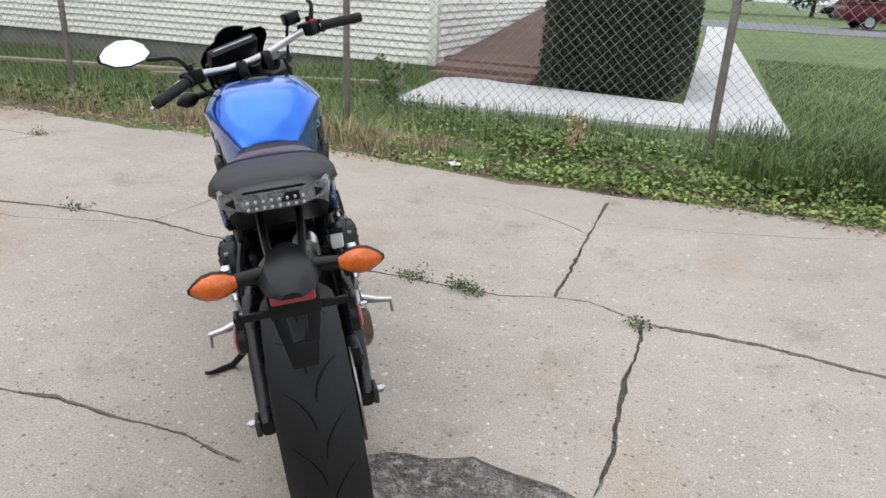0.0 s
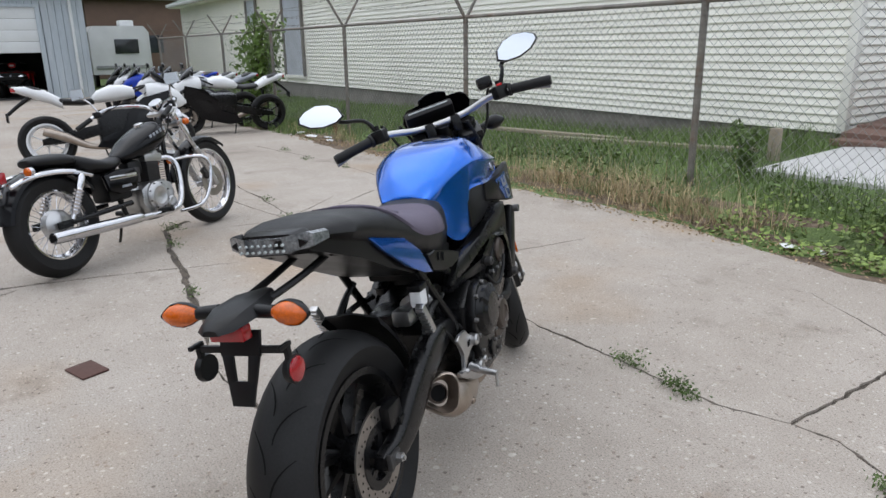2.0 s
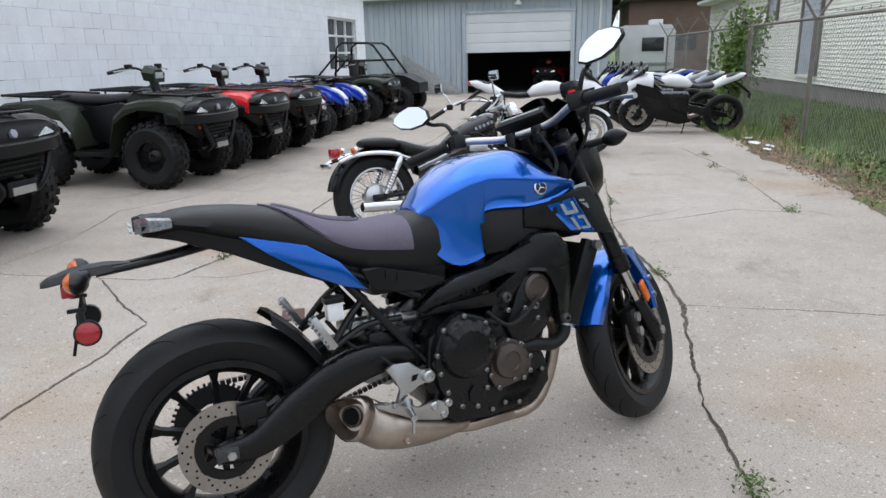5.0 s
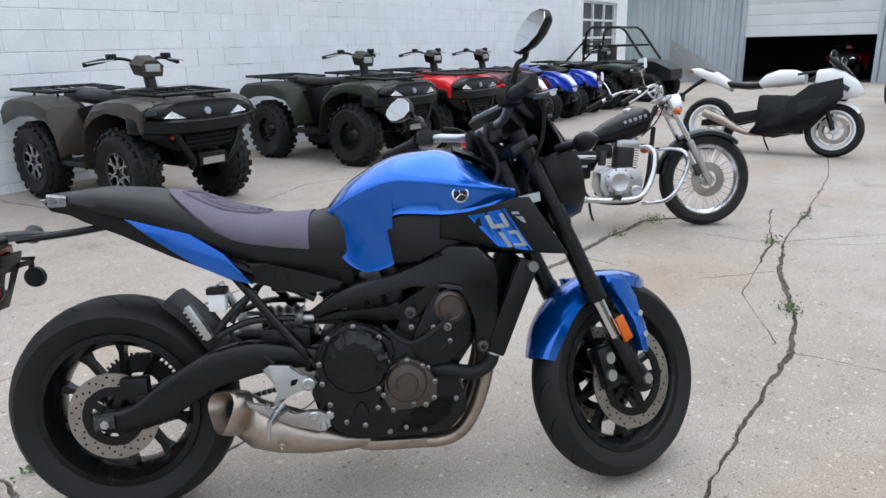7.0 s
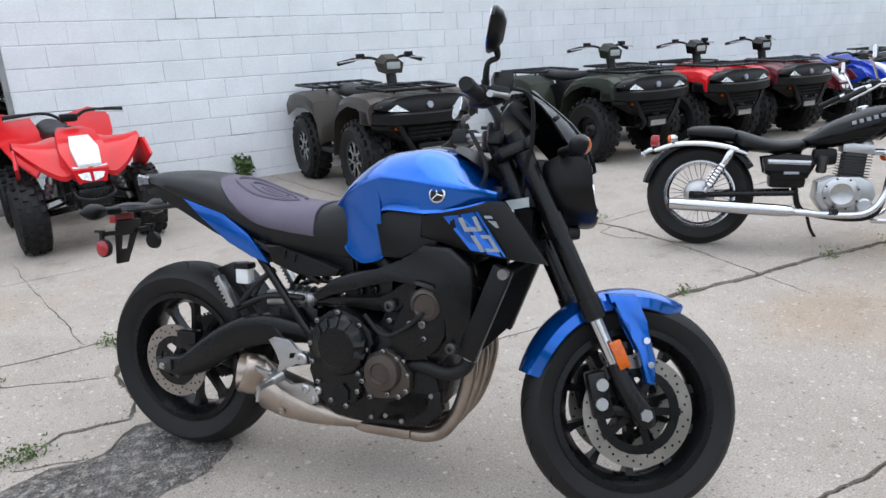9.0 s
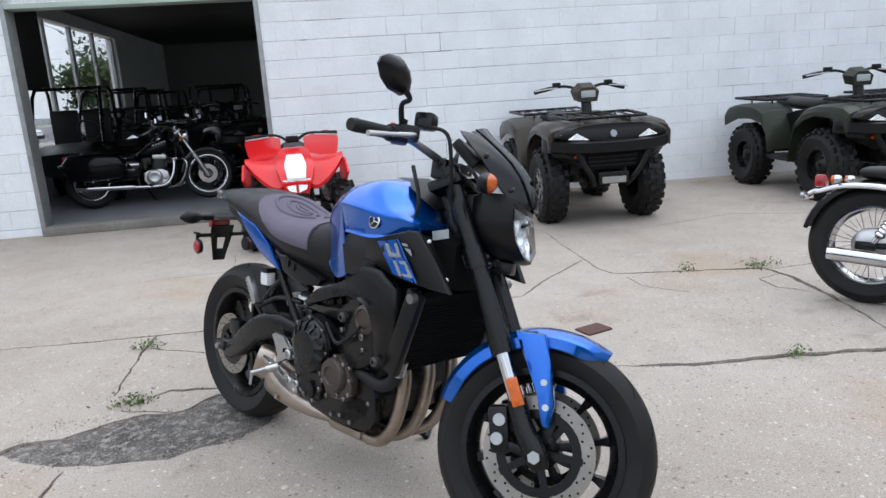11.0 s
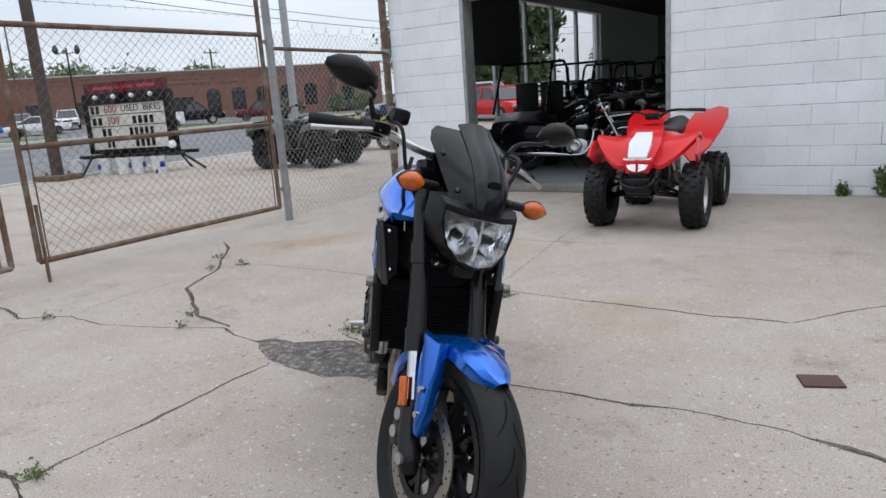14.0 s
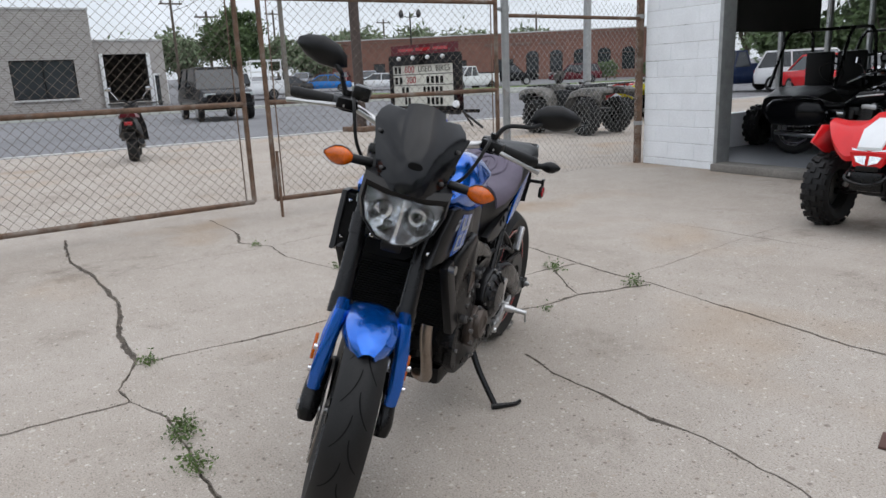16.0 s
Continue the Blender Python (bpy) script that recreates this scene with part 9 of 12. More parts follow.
    loft(bm, [[(x, hw * math.cos(a), z + h * math.sin(a)) for a in [2 * math.pi * k / 14 for k in range(14)]] for x, hw, z, h in ((-0.05, 0.08, 0.84, 0.03), (0.02, 0.16, 0.83, 0.06), (0.35, 0.17, 0.81, 0.06), (0.62, 0.13, 0.80, 0.07), (0.82, 0.08, 0.83, 0.05))])
    plain("seat", bm, M["seat_black"], q, "", 60)
    bm = bmesh.new()
    box(bm, (0.62, 0, 0.45), (0.75, 0.30, 0.36), bevel=0.06)
    box(bm, (1.45, 0, 0.46), (0.35, 0.34, 0.26), bevel=0.05)
    box(bm, (0.05, 0, 0.40), (0.35, 0.50, 0.12), bevel=0.03)
    plain("engine_and_chassis", bm, M["black_metal"], q)
    for s in (-1, 1):
        bm = bmesh.new()
        plate(bm, [(0.28, 0.72), (0.40, 0.46), (0.62, 0.40), (0.92, 0.44), (1.00, 0.76), (0.80, 0.80), (0.50, 0.76)], 0.05, basis((0, s * 0.215, 0), (1, 0, 0), (0, 0, 1), (0, -1, 0)), 0.012)
        plain("side_panel", bm, M["plastic"], q)
    for nm, x0, x1, z, hw in (("front_rack", 1.12, 1.62, 0.885, 0.36), ("rear_rack", -0.42, 0.14, 0.885, 0.38)):
        bm = bmesh.new()
        tube(bm, [(x0, -hw, z), (x0, hw, z), (x1, hw * 0.9, z - 0.02), (x1, -hw * 0.9, z - 0.02), (x0, -hw, z)], 0.013, 8, 1)
        for k in range(1, 6):
            y = -hw + 2 * hw * k / 6
            cyl(bm, (x0, y, z), (x1, y * 0.9, z - 0.02), 0.008, seg=6)
        for x in (x0 + 0.08, x1 - 0.08):
            for s in (-1, 1):
                cyl(bm, (x, s * hw * 0.6, z - 0.01), (x, s * hw * 0.6, z - 0.12), 0.010, seg=6)
        plain(nm, bm, M["black_metal"], q, "black tubular rack")
    for ob in q.children_recursive:
        if ob.name.split(".")[0] in ("handlebar", "lever", "instrument_pod", "pod_lamp"):
            ob.data.transform(Matrix.Translation((0, 0, 0.06)))
        if ob.data:
            ob.data.transform(Matrix.Diagonal((1.08, 1.06, 1.10, 1.0)))
    return q


def build_sport_atv(name, m, label, body, group="", steel=True):
    """A sport quad: x ahead, y to its left."""
    q = thing(name, m, label, "quad bike", group)
    for x, R, half, yy in ((0.0, 0.255, 0.13, 0.36), (1.17, 0.275, 0.10, 0.40)):
        for s in (-1, 1):
            atv_wheel((x, s * yy, R), R, half, 0.15, q, s, "steel" if steel else "black", 20)
    for s in (-1, 1):
        bm = bmesh.new()
        rings = []
        for y, xf, zf, xm, zm, xr, zr in ((0.10, 1.46, 0.58, 1.24, 0.74, 0.95, 0.80), (0.17, 1.47, 0.56, 1.24, 0.75, 0.93, 0.79), (0.26, 1.42, 0.61, 1.22, 0.77, 0.93, 0.76), (0.35, 1.33, 0.69, 1.18, 0.79, 0.95, 0.74), (0.42, 1.22, 0.77, 1.13, 0.80, 0.99, 0.75)):
            rings.append([(xf, s * y, zf), ((xf + xm) / 2, s * y, (zf + zm) / 2 + 0.012), (xm, s * y, zm), ((xm + xr) / 2, s * y, (zm + zr) / 2 + 0.014), (xr, s * y, zr), (xr + 0.01, s * y, zr - 0.03), ((xm + xr) / 2, s * y, (zm + zr) / 2 - 0.012), (xm, s * y, zm - 0.026), ((xf + xm) / 2, s * y, (zf + zm) / 2 - 0.014), (xf - 0.01, s * y, zf - 0.035)])
        skin(bm, rings, 3, 1)
        plain("front_mudguard", bm, body, q, "", 40)
        bm = bmesh.new()
        plate(bm, [(1.30, 0.76), (1.05, 0.74), (0.98, 0.50), (1.10, 0.46), (1.30, 0.58), (1.42, 0.64)], 0.02, basis((0, s * 0.30, 0), (1, 0.10 * s, 0), (0, 0, 1), (0, -1, 0)), 0.006)
        plain("side_cowl", bm, body, q)
        bm = bmesh.new()
        rings = []
        for x, y1, z0, z1 in ((0.46, 0.24, 0.62, 0.46), (0.30, 0.38, 0.70, 0.62), (0.12, 0.45, 0.78, 0.76), (-0.08, 0.48, 0.83, 0.86), (-0.24, 0.46, 0.86, 0.92), (-0.36, 0.36, 0.88, 0.94)):
            rings.append([(x, s * 0.12, z0), (x, s * y1, z1), (x, s * y1, z1 - 0.02), (x, s * 0.12, z0 - 0.02)])
        loft(bm, rings)
        plain("rear_mudguard", bm, body, q)
        for k in (-1, 1):
            bm = bmesh.new()
            cyl(bm, (1.17 + 0.12 * k, s * 0.12, 0.32), (1.17, s * 0.36, 0.27), 0.012, seg=8)
            plain("suspension_arm", bm, M["black_metal"], q)
        bm = bmesh.new()
        lathe(bm, (1.16, s * 0.30, 0.30), (-0.05, -s * 0.35, 0.93), [(0.02, 0.0), (0.02, 0.08), (0.035, 0.09), (0.026, 0.11), (0.035, 0.13), (0.026, 0.15), (0.035, 0.17), (0.026, 0.19), (0.035, 0.21), (0.02, 0.30)], 12)
        plain("shock_absorber", bm, M["alu"], q)
        bm = bmesh.new()
        tube(bm, [(0.92, s * 0.03, 0.90), (0.91, s * 0.14, 0.97), (0.84, s * 0.36, 0.96)], 0.012, 8)
        plain("handlebar", bm, M["black_metal"], q)
        bm = bmesh.new()
        cyl(bm, (0.87, s * 0.28, 0.965), (0.82, s * 0.41, 0.955), 0.018)
        plain("grip", bm, M["rubber"], q)
        bm = bmesh.new()
        tube(bm, [(0.92, s * 0.20, 0.96), (0.92, s * 0.32, 0.95), (0.87, s * 0.41, 0.94)], 0.006, 6)
        plain("lever", bm, M["alu"], q)
    bm = bmesh.new()
    loft(bm, [[(1.52, y, z) for y, z in ((-0.09, 0.50), (0.09, 0.50), (0.12, 0.60), (-0.12, 0.60))], [(1.40, y, z) for y, z in ((-0.14, 0.60), (0.14, 0.60), (0.16, 0.72), (-0.16, 0.72))], [(1.12, y, z) for y, z in ((-0.15, 0.72), (0.15, 0.72), (0.13, 0.84), (-0.13, 0.84))], [(0.92, y, z) for y, z in ((-0.10, 0.70), (0.10, 0.70), (0.08, 0.86), (-0.08, 0.86))]])
    hood = plain("hood", bm, body, q)
    bm = bmesh.new()
    loft(bm, [[(1.515, y, z) for y, z in ((-0.075, 0.615), (0.075, 0.615), (0.075, 0.635), (-0.075, 0.635))], [(1.41, y, z) for y, z in ((-0.095, 0.715), (0.095, 0.715), (0.090, 0.745), (-0.090, 0.745))], [(1.25, y, z) for y, z in ((-0.070, 0.785), (0.070, 0.785), (0.065, 0.815), (-0.065, 0.815))]])
    plain("hood_panel", bm, M["white_plastic"], hood, "white hood panel")
    for s in (-1, 1):
        bm = bmesh.new()
        loft(bm, [[(1.535, s * 0.010, 0.515), (1.530, s * 0.070, 0.535), (1.505, s * 0.115, 0.625), (1.512, s * 0.012, 0.610)], [(1.47, s * 0.010, 0.50), (1.46, s * 0.08, 0.52), (1.43, s * 0.12, 0.62), (1.44, s * 0.012, 0.62)]])
        plain("headlamp", bm, M["lamp_chrome"], q, "faceted clear headlamp", 0)
    for s in (-1, 1):
        bm = bmesh.new()
        tube(bm, [(1.40, s * 0.13, 0.55), (1.44, s * 0.10, 0.44), (1.40, s * 0.08, 0.30)], 0.014, 8)
        tube(bm, [(1.30, s * 0.10, 0.30), (1.17, s * 0.36, 0.25)], 0.013, 8, 1)
        tube(bm, [(1.28, s * 0.10, 0.42), (1.17, s * 0.35, 0.34)], 0.012, 8, 1)
        plain("front_frame_tube", bm, M["black_metal"], q)
    bm = bmesh.new()
    box(bm, (1.50, 0, 0.49), (0.05, 0.15, 0.04), bevel=0.012)
    plain("nose_trim", bm, M["plastic"], q)
    bm = bmesh.new()
    box(bm, (1.50, 0, 0.40), (0.06, 0.22, 0.14), bevel=0.03)
    tube(bm, [(1.42, -0.12, 0.50), (1.56, -0.12, 0.42), (1.54, 0, 0.38), (1.56, 0.12, 0.42), (1.42, 0.12, 0.50)], 0.012, 8)
    plain("bumper", bm, M["black_metal"], q)
    bm = bmesh.new()
    loft(bm, [[(x, hw * math.cos(a), z + h * math.sin(a)) for a in [2 * math.pi * k / 14 for k in range(14)]] for x, hw, z, h in ((-0.22, 0.07, 0.84, 0.03), (-0.12, 0.13, 0.80, 0.06), (0.20, 0.13, 0.75, 0.06), (0.55, 0.10, 0.76, 0.06), (0.85, 0.07, 0.82, 0.04))])
    plain("seat", bm, M["seat_black"], q, "", 60)
    bm = bmesh.new()
    box(bm, (0.62, 0, 0.42), (0.55, 0.26, 0.36), bevel=0.06)
    box(bm, (1.22, 0, 0.40), (0.35, 0.20, 0.24), bevel=0.04)
    cyl(bm, (0, -0.30, 0.255), (0, 0.30, 0.255), 0.03)
    plain("engine_and_chassis", bm, M["black_metal"], q)
    bm = bmesh.new()
    lathe(bm, (0.66, -0.15, 0.40), (0, -1, 0), [(0.10, 0.0), (0.10, 0.03), (0.05, 0.05)], 20)
    plain("engine_cover", bm, M["alu"], q)
    bm = bmesh.new()
    box(bm, (0.96, 0, 0.93), (0.10, 0.12, 0.06), bevel=0.02)
    plain("instrument_pod", bm, M["plastic"], q)
    return q


def facing(x, y, heading, z=None, lean=0.0):
    """A pose on the ground: heading in degrees from +x, anticlockwise."""
    return pose(x, y, gz(x, y) if z is None else z, lean, 0, heading)


def lean_left(x, y, heading, z=None, deg=8.0):
    return facing(x, y, heading, z) @ Matrix.Rotation(radians(-deg), 4, "X")


def build_vehicles():
    build_cruiser("motorcycle", lean_left(-3.745, 1.275, 127), "small black and chrome cruiser motorcycle on its stand")
    build_sport_bike("motorcycle", lean_left(-8.62, 1.60, 84), "white and black sport motorcycle with white rims", M["white_plastic"], M["smoke"], "sport bikes", None, M["black_gloss"])
    row = [(-11.3, 5.25, -93, "white_plastic", "smoke", "white and silver sport motorcycle"), (-12.5, 5.2, -96, "silver_mark", "black_gloss", "silver sport motorcycle"), (-13.6, 5.15, -95, "white_plastic", "blue_plastic", "white sport motorcycle with blue panels"),
           (-14.7, 5.1, -98, "blue_plastic", "white_plastic", "blue sport motorcycle with white panels"), (-15.8, 5.1, -97, "white_plastic", "smoke", "white sport motorcycle"), (-16.9, 5.1, -95, "black_gloss", "silver_mark", "black sport motorcycle")]
    for x, y, a, p, s, lab in row:
        build_sport_bike("motorcycle", lean_left(x, y, a), lab + " parked beside the fence", M[p], M[s], "sport bikes", M["black_metal"], M["black_gloss"] if p != "blue_plastic" else None)
    build_sport_atv("quad_bike", facing(-0.60, -2.96, 93), "red sport quad with white hood panel", M["red_paint"])
    build_utility_atv("quad_bike", facing(-3.47, -3.10, 87), "bronze brown utility quad with bright alloy wheels", M["tan_plastic"], "quads along the wall", "alloy")
    ol = build_utility_atv("quad_bike", facing(-6.22, -2.92, 86), "olive green utility quad with black wheels", M["olive_plastic"], "quads along the wall")
    build_utility_atv("quad_bike", facing(-7.62, -2.85, 86), "black utility quad with red hood and front mudguards", M["plastic"], "quads along the wall", "black", M["red_paint"])
    build_utility_atv("quad_bike", facing(-8.95, -2.85, 86), "black utility quad with maroon hood and front mudguards", M["plastic"], "quads along the wall", "black", M["maroon_plastic"])
    build_sport_atv("quad_bike", facing(-10.25, -2.75, 86), "maroon sport quad in the row along the wall", M["maroon_plastic"], "quads along the wall", False)
    bl = build_sport_atv("quad_bike", facing(-11.55, -2.75, 86), "blue sport quad in the row along the wall", M["blue_plastic"], "quads along the wall", False)
    copy_thing(bl, facing(-12.85, -2.75, 86))
    copy_thing(ol, facing(-14.5, -2.85, 84))
    # roll-cage buggy at the end of the row
    u = thing("utility_vehicle", facing(-17.1, -3.0, 84), "dark side-by-side buggy with roll cage", "utility vehicle")
    for x in (0.0, 1.75):
        for s in (-1, 1):
            atv_wheel((x, s * 0.58, 0.33), 0.33, 0.12, 0.16, u, s, "black")
    bm = bmesh.new()
    loft(bm, [[(x, -hw, z0), (x, hw, z0), (x, hw, z1), (x, -hw, z1)] for x, hw, z0, z1 in ((-0.55, 0.55, 0.45, 0.92), (0.35, 0.55, 0.40, 0.90), (0.45, 0.5, 0.32, 0.55), (1.20, 0.5, 0.32, 0.55), (1.30, 0.52, 0.38, 0.98), (1.85, 0.50, 0.45, 0.92), (2.20, 0.38, 0.50, 0.74))])
    part("body", bm, M["plastic"], u)
    for s in (-1, 1):
        bm = bmesh.new()
        tube(bm, [(0.02, s * 0.52, 0.88), (0.08, s * 0.50, 1.62), (0.22, s * 0.50, 1.74), (0.95, s * 0.50, 1.72), (1.08, s * 0.50, 1.64), (1.60, s * 0.52, 0.95)], 0.03, 8, 1)
        part("cage_hoop", bm, M["black_metal"], u)
        bm = bmesh.new()
        cyl(bm, (0.06, s * 0.51, 1.45), (-0.45, s * 0.5, 0.95), 0.025)
        cyl(bm, (0.06, s * 0.50, 1.30), (1.28, s * 0.5, 1.30), 0.025)
        part("cage_brace", bm, M["black_metal"], u)
    for x, z in ((0.22, 1.74), (0.95, 1.72), (0.08, 1.40)):
        bm = bmesh.new()
        cyl(bm, (x, -0.5, z), (x, 0.5, z), 0.025)
        part("cage_bar", bm, M["black_metal"], u)
    for y in (-0.26, 0.26):
        bm = bmesh.new()
        box(bm, (0.62, y, 0.75), (0.40, 0.42, 0.16), bevel=0.04)
        box(bm, (0.42, y, 1.05), (0.12, 0.42, 0.55), bevel=0.04)
        part("seat", bm, M["seat_black"], u)
    # showroom bikes behind the doorway
    tour = build_cruiser("motorcycle", pose(2.05, -5.0, 0.08, -6, 0, 186), "black touring motorcycle inside the showroom", "showroom bikes")
    for x, y, a in (((0.5, -6.6, 200), (-0.3, -6.9, 240), (-1.0, -7.6, 235), (1.6, -7.4, 210), (-1.7, -8.4, 235), (0.2, -8.8, 215), (-2.3, -9.4, 240), (1.4, -9.6, 200), (2.75, -8.1, 265), (2.7, -9.2, 262), (2.75, -10.3, 268), (1.9, -8.6, 250), (1.8, -10.8, 250))):
        copy_thing(tour, pose(x, y, 0.08, -6, 0, a))
    bag = thing("saddlebag", pose(1.85, -4.78, 0.62, 0, 0, 186), "hard black saddlebag on the touring motorcycle", "saddlebag")
    bm = bmesh.new()
    loft(bm, [[(x, 0.09 * math.cos(a) * k, 0.17 * math.sin(a) * k) for a in [2 * math.pi * j / 14 for j in range(14)]] for x, k in ((-0.42, 0.5), (-0.34, 0.95), (0.0, 1.0), (0.22, 0.9), (0.30, 0.4))])
    part("shell", bm, M["black_gloss"], bag, "", 60)
    def buggy(m, body, label):
        g = thing("buggy", m, label, "buggy", "showroom buggies")
        bm = bmesh.new()
        loft(bm, [oval(x, 0, (z0 + z1) / 2, hw, (z1 - z0) / 2, 12, 4.0) for x, hw, z0, z1 in ((-0.75, 0.40, 0.45, 0.75), (-0.30, 0.48, 0.35, 0.80), (0.25, 0.48, 0.32, 0.62), (0.55, 0.46, 0.36, 0.82), (0.95, 0.36, 0.42, 0.70))])
        part("body", bm, body, g, "", 50)
        for s in (-1, 1):
            bm = bmesh.new()
            tube(bm, [(-0.62, s * 0.45, 0.7), (-0.50, s * 0.43, 1.50), (-0.38, s * 0.42, 1.58), (0.15, s * 0.42, 1.56), (0.28, s * 0.43, 1.46), (0.62, s * 0.45, 0.80)], 0.024, 8, 1)
            part("cage_hoop", bm, M["black_metal"], g)
            for x in (-0.55, 0.72):
                atv_wheel((x, s * 0.52, 0.28), 0.28, 0.11, 0.14, g, s, "black", 14)
            bm = bmesh.new()
            box(bm, (-0.12, s * 0.22, 0.68), (0.42, 0.38, 0.12), bevel=0.04)
            box(bm, (-0.34, s * 0.22, 0.98), (0.12, 0.38, 0.58), bevel=0.04)
            part("seat", bm, M["seat_black"], g)
        for x, z in ((-0.38, 1.58), (0.15, 1.56), (-0.55, 1.20)):
            bm = bmesh.new()
            cyl(bm, (x, -0.43, z), (x, 0.43, z), 0.022)
            part("cage_bar", bm, M["black_metal"], g)
        bm = bmesh.new()
        lathe(bm, (0.26, 0.22, 0.98), (-0.85, 0, 0.5), [(0.15, 0.0), (0.165, 0.012), (0.15, 0.024), (0.135, 0.012)], 20, closed=True)
        part("steering_wheel", bm, M["rubber"], g)
        return g
    red = buggy(pose(2.6, -10.2, 0.08, 0, 0, 95), M["red_paint"], "red roll-cage buggy by the shop window")
    dark = buggy(pose(2.55, -8.4, 0.08, 0, 0, 88), M["plastic"], "black roll-cage buggy by the shop window")
    for x, y, a in ((2.6, -6.5, 95), (1.2, -11.6, 80), (2.6, -12.2, 90), (-0.6, -11.8, 100)):
        copy_thing(dark, pose(x, y, 0.08, 0, 0, a))
    copy_thing(red, pose(1.0, -9.6, 0.08, 0, 0, 110))
    stock = build_utility_atv("quad_bike", pose(1.9, -8.2, 0.08, 0, 0, 150), "black utility quad inside the showroom", M["plastic"], "showroom quads")
    for x, y, a in ((1.7, -9.9, 140), (0.9, -7.4, 120), (2.5, -9.0, 95), (2.4, -10.6, 92)):
        copy_thing(stock, pose(x, y, 0.08, 0, 0, a))


build_vehicles()


# ---- plants and loose things ----
def blades(name, pts, hmin, hmax, width, mat, label, seed, lean=0.5):
    """Many bent grass blades at given ground places (x, y, z)."""
    rs = np.random.RandomState(seed)
    p = np.asarray(pts, dtype=np.float64)
    n = len(p)
    h = rs.uniform(hmin, hmax, n)
    a = rs.uniform(0, 2 * math.pi, n)
    d = np.stack((np.cos(a), np.sin(a), np.zeros(n)), 1)
    side = np.stack((-np.sin(a), np.cos(a), np.zeros(n)), 1)
    ln = rs.uniform(0.1, lean, n)
    w = width * rs.uniform(0.6, 1.3, n)
    mid = p + d * (h * ln * 0.35)[:, None]
    mid[:, 2] += h * 0.6
    tip = p + d * (h * ln)[:, None]
    tip[:, 2] += h
    v = np.stack((p - side * w[:, None], p + side * w[:, None], mid + side * (w * 0.7)[:, None], mid - side * (w * 0.7)[:, None], tip), 1).reshape(-1, 3)
    base = np.arange(n) * 5
    f = np.concatenate((np.stack((base, base + 1, base + 2), 1), np.stack((base, base + 2, base + 3), 1), np.stack((base + 3, base + 2, base + 4), 1)))
    ob = raw(name, v, f, mat)
    return tagged(ob, label, "grass", kind="stuff")


def leaf_cloud(name, centres, size, mat, parent=None, seed=1, n_each=1, spread=0.0):
    """Many small four-cornered leaves, each turned its own way."""
    rs = np.random.RandomState(seed)
    c = np.repeat(np.asarray(centres, dtype=np.float64), n_each, 0)
    n = len(c)
    c = c + rs.normal(0, 1, (n, 3)) * spread
    u = rs.normal(0, 1, (n, 3))
    u /= np.linalg.norm(u, axis=1)[:, None]
    w = np.cross(u, rs.normal(0, 1, (n, 3)))
    w /= np.linalg.norm(w, axis=1)[:, None]
    s = (size * rs.uniform(0.5, 1.4, n))[:, None]
    k = np.cross(u, w)
    v = np.stack((c - u * s, c + w * s * 0.45 + k * s * 0.15, c + u * s, c - w * s * 0.45 + k * s * 0.15), 1).reshape(-1, 3)
    f = (np.arange(n) * 4)[:, None] + np.arange(4)[None]
    return raw(name, v, f, mat, parent)


def ground_points(n, x0, x1, y0, y1, seed, keep=None):
    rs = np.random.RandomState(seed)
    x, y = rs.uniform(x0, x1, n), rs.uniform(y0, y1, n)
    out = [(a, b, gz(a, b) - 0.012) for a, b in zip(x, y) if keep is None or keep(a, b, rs.rand())]
    return out


def on_path(x, y):
    return (-2.9 < x < 0.0 and 6.55 < y < 8.7) or (-0.45 < x < 0.95 and y > 6.8) or (-3.3 < x < -1.8 and y > 8.6)


